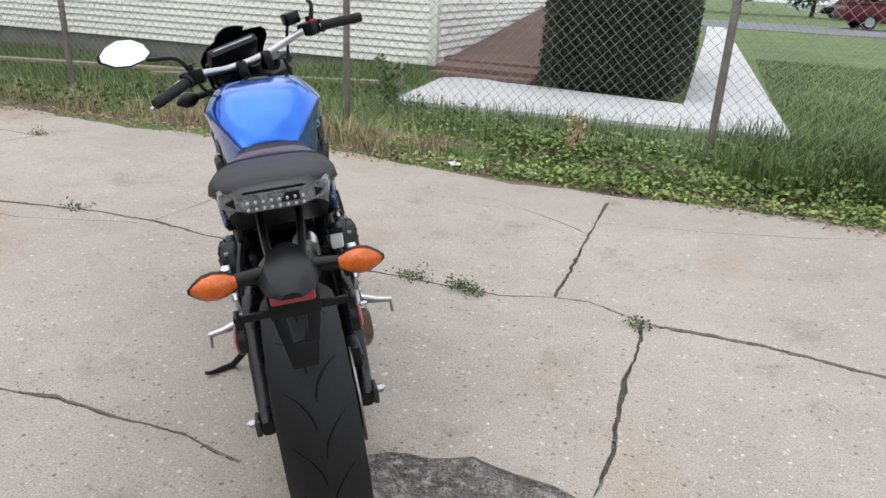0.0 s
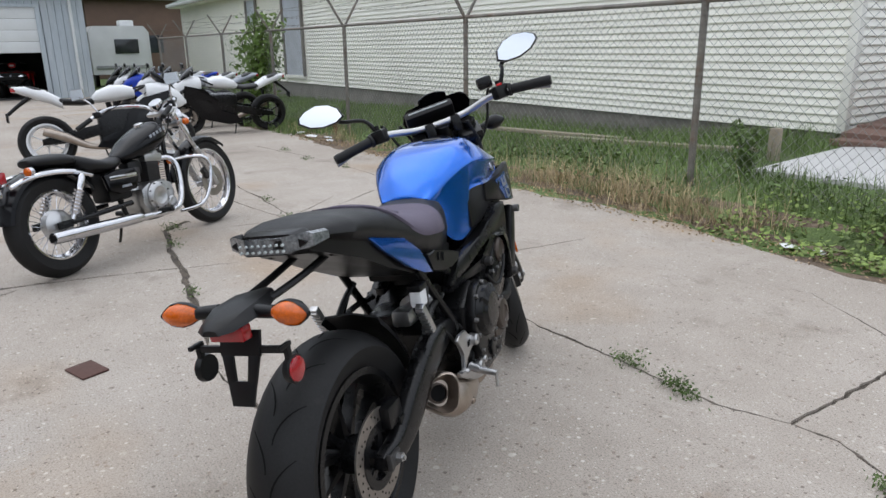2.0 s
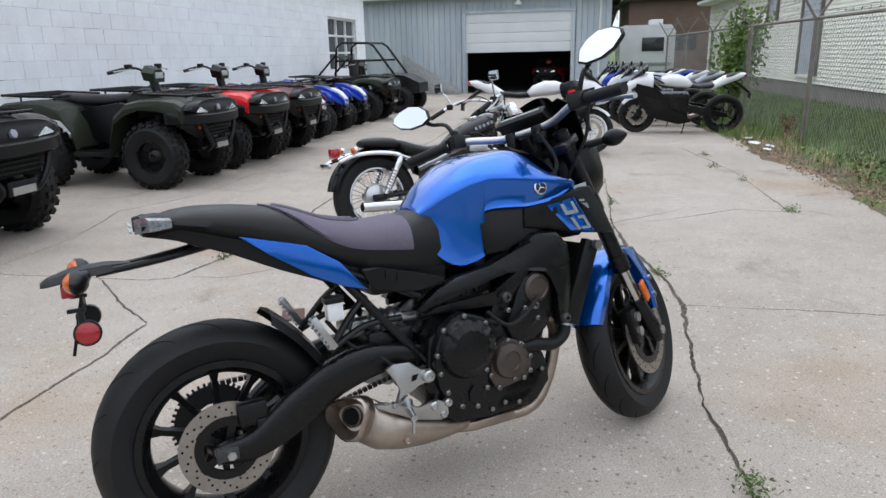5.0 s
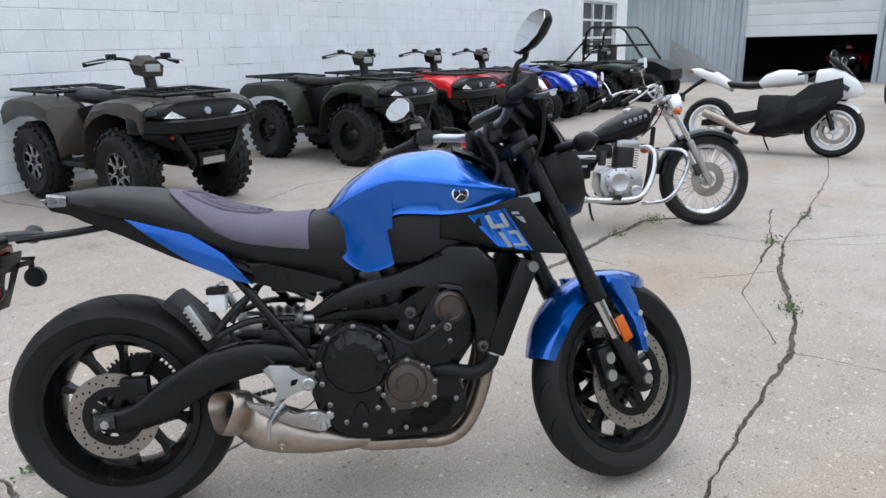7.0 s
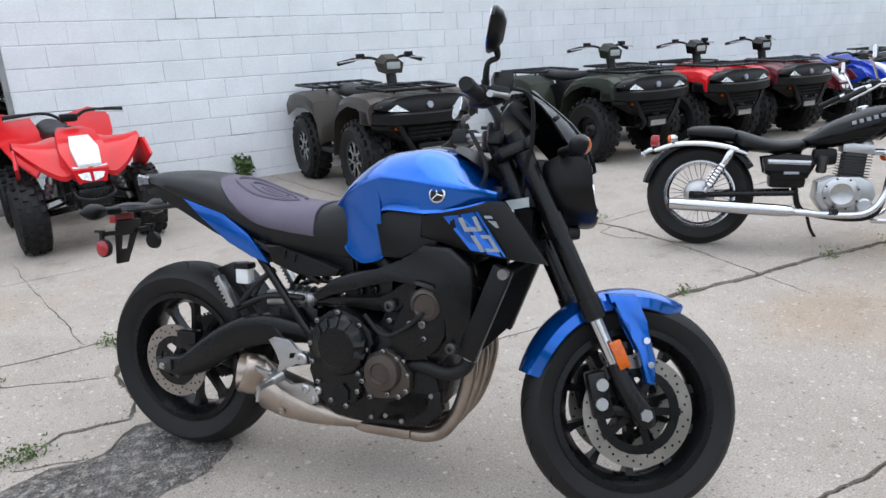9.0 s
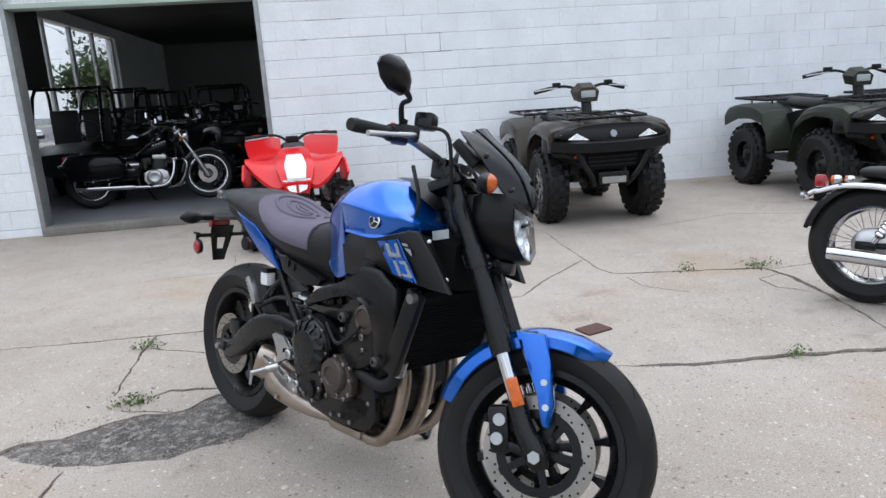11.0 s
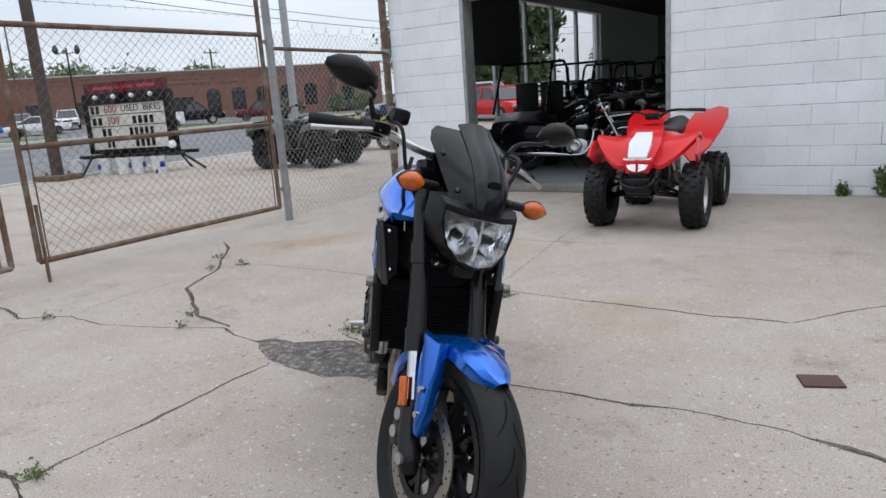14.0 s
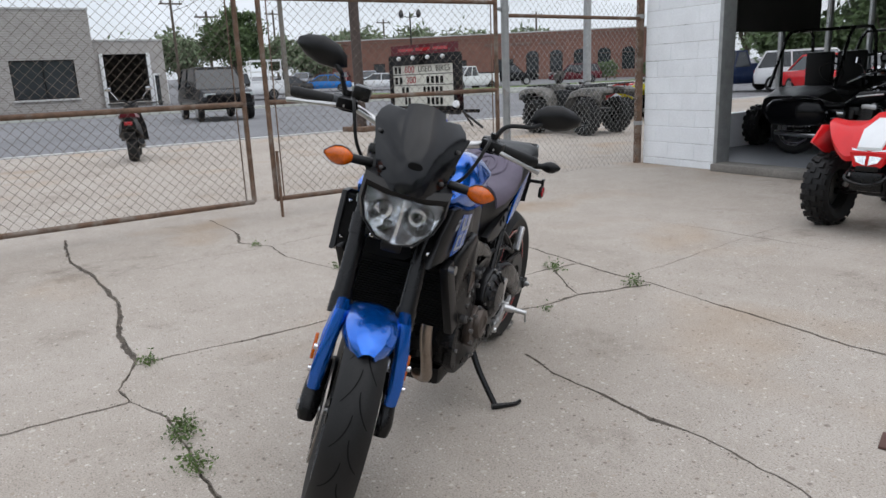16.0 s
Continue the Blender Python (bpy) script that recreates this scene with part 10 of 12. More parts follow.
def build_plants():
    def patchy(x, y):
        return 0.5 + 0.5 * math.sin(x * 2.3 + 1.1 * math.sin(y * 3.1)) * math.sin(y * 4.7 + x * 0.9)
    blades("grass", ground_points(60000, -14, 4.0, 5.38, 9.3, 1, lambda x, y, r: not on_path(x, y) and r < (0.15 + 0.85 * min(1, max(0, (y - 5.45) * 1.6))) * (0.35 + 0.65 * patchy(x, y)) and x < 3.8), 0.05, 0.24, 0.0036, M["grass"], "uncut green grass along the fence", 2, 0.9)
    blades("grass", ground_points(26000, -26, -10, 5.1, 9.2, 5), 0.05, 0.18, 0.006, M["grass"], "uncut green grass along the far fence", 6, 0.7)
    blades("grass", ground_points(36000, 0.9, 7.0, 6.8, 16, 7), 0.02, 0.05, 0.005, M["grass"], "mown green lawn", 8, 0.9)
    blades("grass", ground_points(6800, 0.35, 3.2, 5.55, 6.5, 11, lambda x, y, r: r < 0.25 + 0.75 * patchy(x * 1.4, y)), 0.12, 0.34, 0.0036, M["grass"], "tall tuft of bright green grass", 12, 0.9)
    rs = np.random.RandomState(41)
    tufts, low_straw, stalks = [], [], []
    for k in range(30):
        cx = (-2.45, -2.7, -2.95, -3.2, -3.45, -3.7, -4.0, -4.35, -4.9, -5.5, -5.9, -6.3, -6.7, -2.2, -1.9, -7.6, -8.4, -9.3)[k] if k < 18 else rs.uniform(-12, -1.6)
        cy = 5.40 + 0.28 * rs.rand()
        n = rs.randint(90, 230) if -4.4 < cx < -2.1 else rs.randint(40, 120)
        for x, y in zip(cx + rs.normal(0, 0.14, n), cy + rs.normal(0, 0.08, n)):
            if y > 5.16:
                (tufts if rs.rand() < 0.55 else low_straw).append((x, y, gz(x, y) - 0.01))
        for j in range(5):
            stalks.append((cx + rs.normal(0, 0.15), max(5.3, cy + rs.normal(0, 0.15)), gz(cx, cy) - 0.01))
    blades("dry_grass", tufts, 0.06, 0.26, 0.0026, M["dry_grass"], "dry straw-coloured grass tufts at the concrete edge", 4, 1.8)
    blades("dry_grass", low_straw, 0.03, 0.10, 0.0028, M["straw"], "flattened brown straw at the concrete edge", 14, 3.2)
    blades("dry_grass", stalks, 0.30, 0.55, 0.0018, M["dry_grass"], "thin dry grass stalks beside the fence", 15, 0.5)
    xs, ys = np.linspace(-26, 3.4, 150), np.linspace(4.95, 5.80, 7)
    bare = [(x, y, gz(x, y) - (0.004 if y < 5.5 else 0.006) - 0.010 * rs.rand()) for y in ys for x in xs]
    quads = [(j * 150 + i, j * 150 + i + 1, (j + 1) * 150 + i + 1, (j + 1) * 150 + i) for j in range(6) for i in range(149)]
    tagged(raw("soil_edge", bare, quads, M["earth"], None, 40), "bare brown soil along the edge of the concrete", "ground", kind="structure")
    def mat_of_leaves(name, centres, size, mat, seed, up=0.8):
        """Low leaves that lie more or less flat, each tilted its own way."""
        r2 = np.random.RandomState(seed)
        c = np.asarray(centres, dtype=np.float64)
        n = len(c)
        nv = np.stack((r2.normal(0, up * 0.6, n), r2.normal(0, up * 0.6, n), np.ones(n)), 1)
        nv /= np.linalg.norm(nv, axis=1)[:, None]
        a = r2.uniform(0, 6.28, n)
        u = np.stack((np.cos(a), np.sin(a), np.zeros(n)), 1)
        u -= nv * np.sum(u * nv, 1)[:, None]
        u /= np.linalg.norm(u, axis=1)[:, None]
        w = np.cross(nv, u)
        s = (size * r2.uniform(0.5, 1.4, n))[:, None]
        v = np.stack((c - u * s, c - u * s * 0.2 + w * s * 0.62, c + u * s * 0.55 + w * s * 0.5, c + u * s, c + u * s * 0.55 - w * s * 0.5, c - u * s * 0.2 - w * s * 0.62), 1).reshape(-1, 3)
        return raw(name, v, (np.arange(n) * 6)[:, None] + np.arange(6)[None], mat)
    low = ground_points(17000, -2.2, 2.6, 5.16, 6.1, 21, lambda x, y, r: r < (0.25 + 0.75 * patchy(x * 1.2 + 1, y * 1.3)) * (1 if x > -1.4 else 0.35))
    rs = np.random.RandomState(22)
    tagged(mat_of_leaves("ground_ivy", [(x, y, z + 0.015 + 0.085 * rs.rand() * (0.4 + patchy(x * 2, y * 2))) for x, y, z in low], 0.017, M["ivy"], 23), "low bright green creeping weeds", "weeds", kind="stuff")
    broad = ground_points(5200, -8.0, 2.4, 5.40, 6.2, 24, lambda x, y, r: r < patchy(x * 0.7 + 2, y * 1.1) ** 2)
    tagged(mat_of_leaves("broad_weeds", [(x, y, z + 0.03 + 0.16 * rs.rand()) for x, y, z in broad], 0.024, M["weed"], 25, 1.4), "darker broad-leaved weeds among the grass", "weeds", kind="stuff")
    debris = ground_points(11000, -10, 2.2, 5.02, 5.62, 31, lambda x, y, r: r < math.exp(-((y - 5.26) / 0.16) ** 2))
    tagged(mat_of_leaves("litter", [(x, y, gz(x, min(y, 5.3)) + 0.004 + 0.012 * rs.rand()) for x, y, z in debris], 0.011, M["straw"], 32, 1.0), "dead leaves and grit at the edge of the concrete", "litter", kind="stuff")
    # weeds growing out of the cracks
    spots = [(-0.96, 3.12, 0.10, 260), (-0.73, 3.12, 0.09, 240), (-0.65, 3.09, 0.09, 200), (0.09, 3.10, 0.07, 160), (0.00, 1.41, 0.12, 280), (0.11, 0.65, 0.09, 190), (-0.45, 0.53, 0.10, 170), (2.40, 0.33, 0.09, 120), (1.95, 0.46, 0.09, 110), (2.10, 0.66, 0.07, 90), (1.20, 1.57, 0.07, 80),
             (2.10, 1.97, 0.08, 110), (1.05, 1.75, 0.07, 90), (-3.69, 0.41, 0.14, 260), (-3.20, 0.33, 0.08, 120), (-2.95, 1.81, 0.07, 110), (-0.40, 0.46, 0.05, 60), (-4.55, 2.06, 0.14, 200), (-4.05, 1.96, 0.10, 120), (-3.08, 3.13, 0.10, 150), (-4.88, 4.41, 0.12, 200), (-6.40, 4.41, 0.10, 120), (-7.30, 4.31, 0.12, 150),
             (-8.30, 4.41, 0.12, 160), (-4.31, 2.89, 0.10, 130), (-0.48, 1.21, 0.05, 60), (-5.10, 3.01, 0.09, 90), (-9.10, 0.53, 0.16, 200), (-6.20, 0.41, 0.12, 160), (-14.10, 0.61, 0.2, 200)]
    for i, (x, y, r, n) in enumerate(spots):
        rs = np.random.RandomState(100 + i)
        r, n = r * 0.8, int(n * 0.75)
        c = np.stack((x + rs.normal(0, r * 0.55, n), y + rs.normal(0, r * 0.35, n), gz(x, 0) + np.abs(rs.normal(0, 0.022, n)) + 0.004), 1)
        w = thing("weed", Matrix.Translation((x, y, gz(x, 0))), "small green weed growing from a concrete crack", "weed", "weeds in the cracks")
        tagged(leaf_cloud("leaves", c - np.array([x, y, gz(x, 0)]), 0.0085, M["weed"], w, 200 + i), kind="stuff")
    for x, y, h, n, lab in ((-2.39, WALL_Y + 0.08, 0.30, 260, "leafy green weed against the block wall"), (-2.05, WALL_Y + 0.07, 0.13, 90, "small green weed against the block wall"), (-2.55, 6.25, 0.55, 300, "tall pale green seedling behind the fence"), (-9.55, 5.75, 0.5, 200, "reddish brown dead shrub beside the fence"), (-0.75, 5.75, 0.34, 260, "brown dead weed beside the fence")):
        rs = np.random.RandomState(int(abs(x * 100)))
        w = thing("weed", Matrix.Translation((x, y, gz(x, y))), lab, "weed")
        dead = "dead" in lab
        mt = surface("dead_shrub", (0.22, 0.08, 0.03), 0.8, bump=0, island=0.4) if "reddish" in lab else M["dry_grass"] if dead else M["weed"]
        segs = []
        for k in range(7):
            a = rs.uniform(0, 6.28)
            r = rs.uniform(0.1, 0.35) * h
            segs.append(((0, 0, 0), (r * math.cos(a), r * math.sin(a) * 0.6, h * rs.uniform(0.6, 1.0))))
        for seg_ in segs:
            bars("stem", [seg_], 0.003, M["bark"] if dead else M["weed"], w)
        c = []
        for p0, p1 in segs:
            for k in range(n // 7):
                t = rs.uniform(0.15, 1)
                c.append((p1[0] * t, p1[1] * t, p1[2] * t))
        leaf_cloud("leaves", c, 0.022 if dead else 0.032, mt, w, 7, 1, 0.025)
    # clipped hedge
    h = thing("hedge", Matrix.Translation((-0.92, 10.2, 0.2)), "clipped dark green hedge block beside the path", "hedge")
    # plain box behind the leaves; its near-black colour stands for inner shade
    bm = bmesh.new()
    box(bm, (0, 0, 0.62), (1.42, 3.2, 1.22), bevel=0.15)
    part("core", bm, surface("hedge_shadow", (0.012, 0.018, 0.008), 0.95, bump=0), h, "solid core with the hedge's inner shade put into its colour")
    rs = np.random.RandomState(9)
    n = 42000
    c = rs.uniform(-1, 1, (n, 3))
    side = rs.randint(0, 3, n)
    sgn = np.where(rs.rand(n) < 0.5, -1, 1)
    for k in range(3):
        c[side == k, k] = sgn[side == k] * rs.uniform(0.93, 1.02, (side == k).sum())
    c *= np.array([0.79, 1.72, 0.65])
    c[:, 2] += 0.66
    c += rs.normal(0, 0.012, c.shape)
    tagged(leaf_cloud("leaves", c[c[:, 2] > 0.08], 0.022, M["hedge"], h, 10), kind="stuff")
    # shrub by the fence near the barn
    sh = thing("shrub", Matrix.Translation((-13.6, 5.9, gz(-13.6, 5))), "bright green self-sown tree growing through the fence", "shrub")
    rs = np.random.RandomState(12)
    segs = []
    for k in range(9):
        a = rs.uniform(0, 6.28)
        segs.append(((0, 0, 0), (0.5 * math.cos(a), 0.4 * math.sin(a), rs.uniform(1.2, 2.2))))
    for seg_ in segs:
        bars("stem", [seg_], 0.012, M["bark"], sh, 5)
    c = []
    for p0, p1 in segs:
        for k in range(260):
            t = rs.uniform(0.3, 1.0)
            c.append((p1[0] * t + rs.normal(0, 0.13), p1[1] * t + rs.normal(0, 0.13), p1[2] * t + rs.normal(0, 0.10)))
    leaf_cloud("leaves", c, 0.06, surface("bright_leaf", (0.17, 0.27, 0.05), 0.55, bump=0, island=0.45), sh, 13)
    # small cover in the paving, scraps of paper
    cov = thing("drain_cover", pose(-2.23, 1.19, 0.0, 0, 0, 20), "small rusty square cover lying on the concrete", "drain cover")
    bm = bmesh.new()
    box(bm, (0, 0, 0.005), (0.155, 0.115, 0.010), bevel=0.003)
    part("lid", bm, surface("rust_brown", (0.105, 0.055, 0.045), 0.8, 0.2), cov)
    for i, (x, y, s) in enumerate(((-1.55, 5.28, 0.09), (-1.35, 5.3, 0.06), (-9.6, 5.35, 0.16), (-9.2, 5.45, 0.12), (-8.8, 5.3, 0.1), (-10.2, 5.4, 0.13), (-0.95, 5.32, 0.06))):
        bm = bmesh.new()
        r = random.Random(i)
        vs = [bm.verts.new((s * math.cos(a) * r.uniform(0.6, 1), s * 0.6 * math.sin(a) * r.uniform(0.6, 1), r.uniform(0.005, 0.03))) for a in [k * math.pi / 4 for k in range(8)]]
        c0 = bm.verts.new((0, 0, 0.035))
        for k in range(8):
            bm.faces.new((vs[k], vs[(k + 1) % 8], c0))
        ob = part("paper_scrap", bm, M["white_paint"], None, "", 0)
        ob.location = (x, y, gz(x, min(y, 5.19)) + 0.004)
        tagged(ob, "crumpled scrap of white paper litter", "litter", "paper scraps")


build_plants()


# ---- across the road and beyond the yard ----
def lot_z(x):
    """The height of the rising car park across the road."""
    return -0.05 + 0.03 * max(0.0, min(x - 37.0, 60.0))


def rect(x0, x1, hy, z):
    return [(x0, -hy, z), (x1, -hy, z), (x1, hy, z), (x0, hy, z)]


def build_car(name, m, label, paint_mat, length, width, height, style, category="car"):
    """A parked car: x ahead, y to its left, standing on z = 0 about its middle."""
    c = thing(name, m, label, category, "vehicles across the road")
    L, W = length / 2, width / 2
    belt = height * (0.60 if style in ("suv", "pickup") else 0.62)
    lo = 0.20 * height
    hood = belt - (0.03 if style in ("suv", "pickup") else 0.08)
    tail = belt if style in ("suv", "pickup", "hatch") else belt - 0.05
    bm = bmesh.new()
    rings = []
    for x, k, z0, z1 in ((-L, 0.84, lo + 0.16, tail - 0.14), (-L + 0.10, 0.95, lo + 0.02, tail - 0.02), (-L * 0.55, 1.0, lo, tail), (-0.1, 1.0, lo, belt), (L * 0.35, 1.0, lo, belt), (L * 0.62, 0.98, lo, hood), (L - 0.18, 0.93, lo + 0.03, hood - 0.08), (L, 0.80, lo + 0.16, hood - 0.22)):
        hy = W * k
        rings.append([(x, -hy * 0.94, z0), (x, hy * 0.94, z0), (x, hy, z0 + 0.12), (x, hy, (z0 + z1) / 2 + 0.06), (x, hy * 0.93, z1), (x, -hy * 0.93, z1), (x, -hy, (z0 + z1) / 2 + 0.06), (x, -hy, z0 + 0.12)])
    loft(bm, rings)
    part("body", bm, paint_mat, c, "", 40)
    if style == "pickup":
        xa, xb, xc, xd = -L * 0.12, L * 0.52, -L * 0.06, L * 0.26
    elif style == "suv":
        xa, xb, xc, xd = -L * 0.93, L * 0.50, -L * 0.80, L * 0.22
    elif style == "hatch":
        xa, xb, xc, xd = -L * 0.92, L * 0.56, -L * 0.62, L * 0.16
    else:
        xa, xb, xc, xd = -L * 0.72, L * 0.56, -L * 0.40, L * 0.14
    bm = bmesh.new()
    top = height - 0.05
    loft(bm, [rect(xa, xb, W * 0.90, belt - 0.03), rect(xc, xd, W * 0.73, top)])
    part("glazing", bm, M["dark_window"], c, "dark tinted glass", 0)
    bm = bmesh.new()
    loft(bm, [rect(xc - 0.06, xd + 0.05, W * 0.745, top - 0.03), rect(xc - 0.02, xd + 0.02, W * 0.73, height - 0.01), rect(xc + 0.10, xd - 0.10, W * 0.60, height)])
    part("roof", bm, paint_mat, c)
    for s in (-1, 1):
        for t0, t1 in ((0.0, 0.0), (0.45, 0.45), (1.0, 1.0)):
            bm = bmesh.new()
            cyl(bm, (xa + (xb - xa) * t0, s * W * 0.905, belt - 0.02), (xc + (xd - xc) * t1, s * W * 0.735, top), 0.035, seg=6)
            part("pillar", bm, paint_mat, c)
        bm = bmesh.new()
        box(bm, (L - 0.10, s * W * 0.66, hood - 0.22), (0.16, W * 0.42, 0.13), bevel=0.03)
        part("headlamp", bm, M["lcd"], c, "pale headlamp")
        bm = bmesh.new()
        box(bm, (-L + 0.07, s * W * 0.74, tail - 0.20), (0.12, W * 0.22, 0.20), bevel=0.03)
        part("tail_lamp", bm, M["red_lens"], c, "red tail lamp")
        bm = bmesh.new()
        box(bm, (xb - 0.20, s * (W + 0.07), belt + 0.06), (0.10, 0.18, 0.14), bevel=0.03)
        part("door_mirror", bm, M["plastic"], c)
        for x in (-L * 0.60, L * 0.62):
            R = 0.36 if style in ("suv", "pickup") else 0.32
            w = new("wheel")
            w.parent = c
            bm = bmesh.new()
            lathe(bm, (x, s * (W - 0.10), R), (0, 1, 0), [(R * 0.62, -0.10), (R * 0.95, -0.10), (R, -0.06), (R, 0.06), (R * 0.95, 0.115), (R * 0.62, 0.115)], 24)
            part("tyre", bm, M["rubber"], w)
            bm = bmesh.new()
            lathe(bm, (x, s * (W + 0.018), R), (0, s, 0), [(R * 0.62, -0.05), (R * 0.60, 0.0), (R * 0.30, -0.015), (0.03, 0.0)], 20)
            part("rim", bm, M["alu"], w, "bright rim")
    bm = bmesh.new()
    box(bm, (L - 0.02, 0, lo + 0.16), (0.10, width * 0.86, 0.16), bevel=0.04)
    part("bumper", bm, M["plastic"], c)
    bm = bmesh.new()
    box(bm, (-L + 0.02, 0, lo + 0.16), (0.10, width * 0.86, 0.16), bevel=0.04)
    part("bumper", bm, M["plastic"], c)
    bm = bmesh.new()
    box(bm, (L - 0.03, 0, hood - 0.26), (0.08, W * 0.78, 0.14), bevel=0.02)
    part("grille", bm, M["plastic"], c)
    if style == "pickup":
        for s in (-1, 1):
            bm = bmesh.new()
            box(bm, (-L * 0.54, s * W * 0.90, belt + 0.07), (L * 0.84, 0.08, 0.16), bevel=0.02)
            part("bed_side", bm, paint_mat, c)
        bm = bmesh.new()
        box(bm, (-L + 0.06, 0, belt + 0.05), (0.08, width * 0.86, 0.14), bevel=0.02)
        part("tailgate", bm, paint_mat, c)
    return c


def build_tree(name, m, label, height, spread, trunk_h, seed, leaf=0.22, count=7000, mat=None, flat=1.0):
    """A tree: tapered trunk with limbs and a crown of many small leaves in uneven clumps."""
    rs = np.random.RandomState(seed)
    t = thing(name, m, label, "tree", "trees")
    bm = bmesh.new()
    tr = 0.022 * height + 0.03
    tube(bm, [(0, 0, -0.2), (0.05 * spread * rs.normal(), 0, trunk_h), (0.08 * spread * rs.normal(), 0.05 * spread, height * 0.75)], [tr * 1.3, tr, tr * 0.25], 10)
    for k in range(7):
        a = 2 * math.pi * (k + rs.rand() * 0.6) / 7
        z0 = trunk_h * rs.uniform(0.8, 1.3)
        r = spread * rs.uniform(0.5, 0.85)
        tube(bm, [(0, 0, z0), (r * 0.5 * math.cos(a), r * 0.5 * math.sin(a), z0 + (height - z0) * 0.32), (r * math.cos(a), r * math.sin(a), z0 + (height - z0) * rs.uniform(0.45, 0.8))], [tr * 0.5, tr * 0.3, tr * 0.1], 6, 4)
    part("trunk", bm, M["bark"], t)
    n = 46
    u = rs.normal(0, 1, (n, 3))
    u /= np.linalg.norm(u, axis=1)[:, None]
    rad = rs.uniform(0.35, 0.92, n)
    zc, hz = (trunk_h + height) / 2, (height - trunk_h) / 2 * 1.05
    c = u * rad[:, None] * np.array([spread, spread, hz * flat]) + np.array([0, 0, zc])
    clump = np.repeat(c, count // n, 0)
    sp = np.repeat(rs.uniform(0.10, 0.22, n) * spread, count // n)[:, None]
    pts = clump + rs.normal(0, 1, clump.shape) * sp * np.array([1, 1, 0.75])
    pts = pts[pts[:, 2] > trunk_h * 0.6]
    tagged(leaf_cloud("crown", pts, leaf, mat or M["tree_leaf"], t, seed + 1), "uneven leafy crown", kind="stuff")
    return t


def facade(root, wall_mat, y0, y1, height, openings, depth=8.0):
    """A wall in the y-z plane at x = 0 seen from -x, with openings (ya, yb, za, zb) through it; sides, back and roof close it."""
    ys = sorted({y0, y1} | {v for o in openings for v in o[:2]})
    zs = sorted({-0.6, height} | {v for o in openings for v in o[2:4]})
    bm = bmesh.new()
    for ya, yb in zip(ys, ys[1:]):
        for za, zb in zip(zs, zs[1:]):
            if any(o[0] <= (ya + yb) / 2 <= o[1] and o[2] <= (za + zb) / 2 <= o[3] for o in openings):
                continue
            box(bm, (0.15, (ya + yb) / 2, (za + zb) / 2), (0.30, yb - ya, zb - za))
    bmesh.ops.remove_doubles(bm, verts=bm.verts, dist=0.001)
    part("front_wall", bm, wall_mat, root, "", 0)
    bm = bmesh.new()
    for y in (y0 + 0.15, y1 - 0.15):
        box(bm, (depth / 2 + 0.15, y, height / 2 - 0.3), (depth - 0.3, 0.3, height + 0.6))
    box(bm, (depth, (y0 + y1) / 2, height / 2 - 0.3), (0.3, y1 - y0 - 0.62, height + 0.6))
    part("side_walls", bm, wall_mat, root, "", 0)
    bm = bmesh.new()
    box(bm, (depth / 2 + 0.1, (y0 + y1) / 2, height - 0.12), (depth - 0.5, y1 - y0 - 0.64, 0.2))
    part("flat_roof", bm, M["foundation"], root, "", 0)
    bm = bmesh.new()
    box(bm, (0.15, (y0 + y1) / 2, height + 0.04), (0.40, y1 - y0 + 0.1, 0.12), bevel=0.02)
    part("coping", bm, M["new_concrete"], root, "pale coping along the roof edge")


def glazed(root, ya, yb, za, zb, bars_n=0, frame_mat=None, pane_mat=None):
    fm = frame_mat or M["plastic"]
    w = new("window")
    w.parent = root
    bm = bmesh.new()
    box(bm, (0.16, (ya + yb) / 2, (za + zb) / 2), (0.03, yb - ya, zb - za))
    part("pane", bm, pane_mat or M["dark_window"], w, "", 0)
    bm = bmesh.new()
    for y in [ya + 0.04, yb - 0.04] + [ya + (yb - ya) * (k + 1) / (bars_n + 1) for k in range(bars_n)]:
        box(bm, (0.10, y, (za + zb) / 2), (0.08, 0.08, zb - za))
    for z in (za + 0.04, zb - 0.04):
        box(bm, (0.105, (ya + yb) / 2, z), (0.07, yb - ya, 0.08))
    part("frame", bm, fm, w, "", 0)
    return w


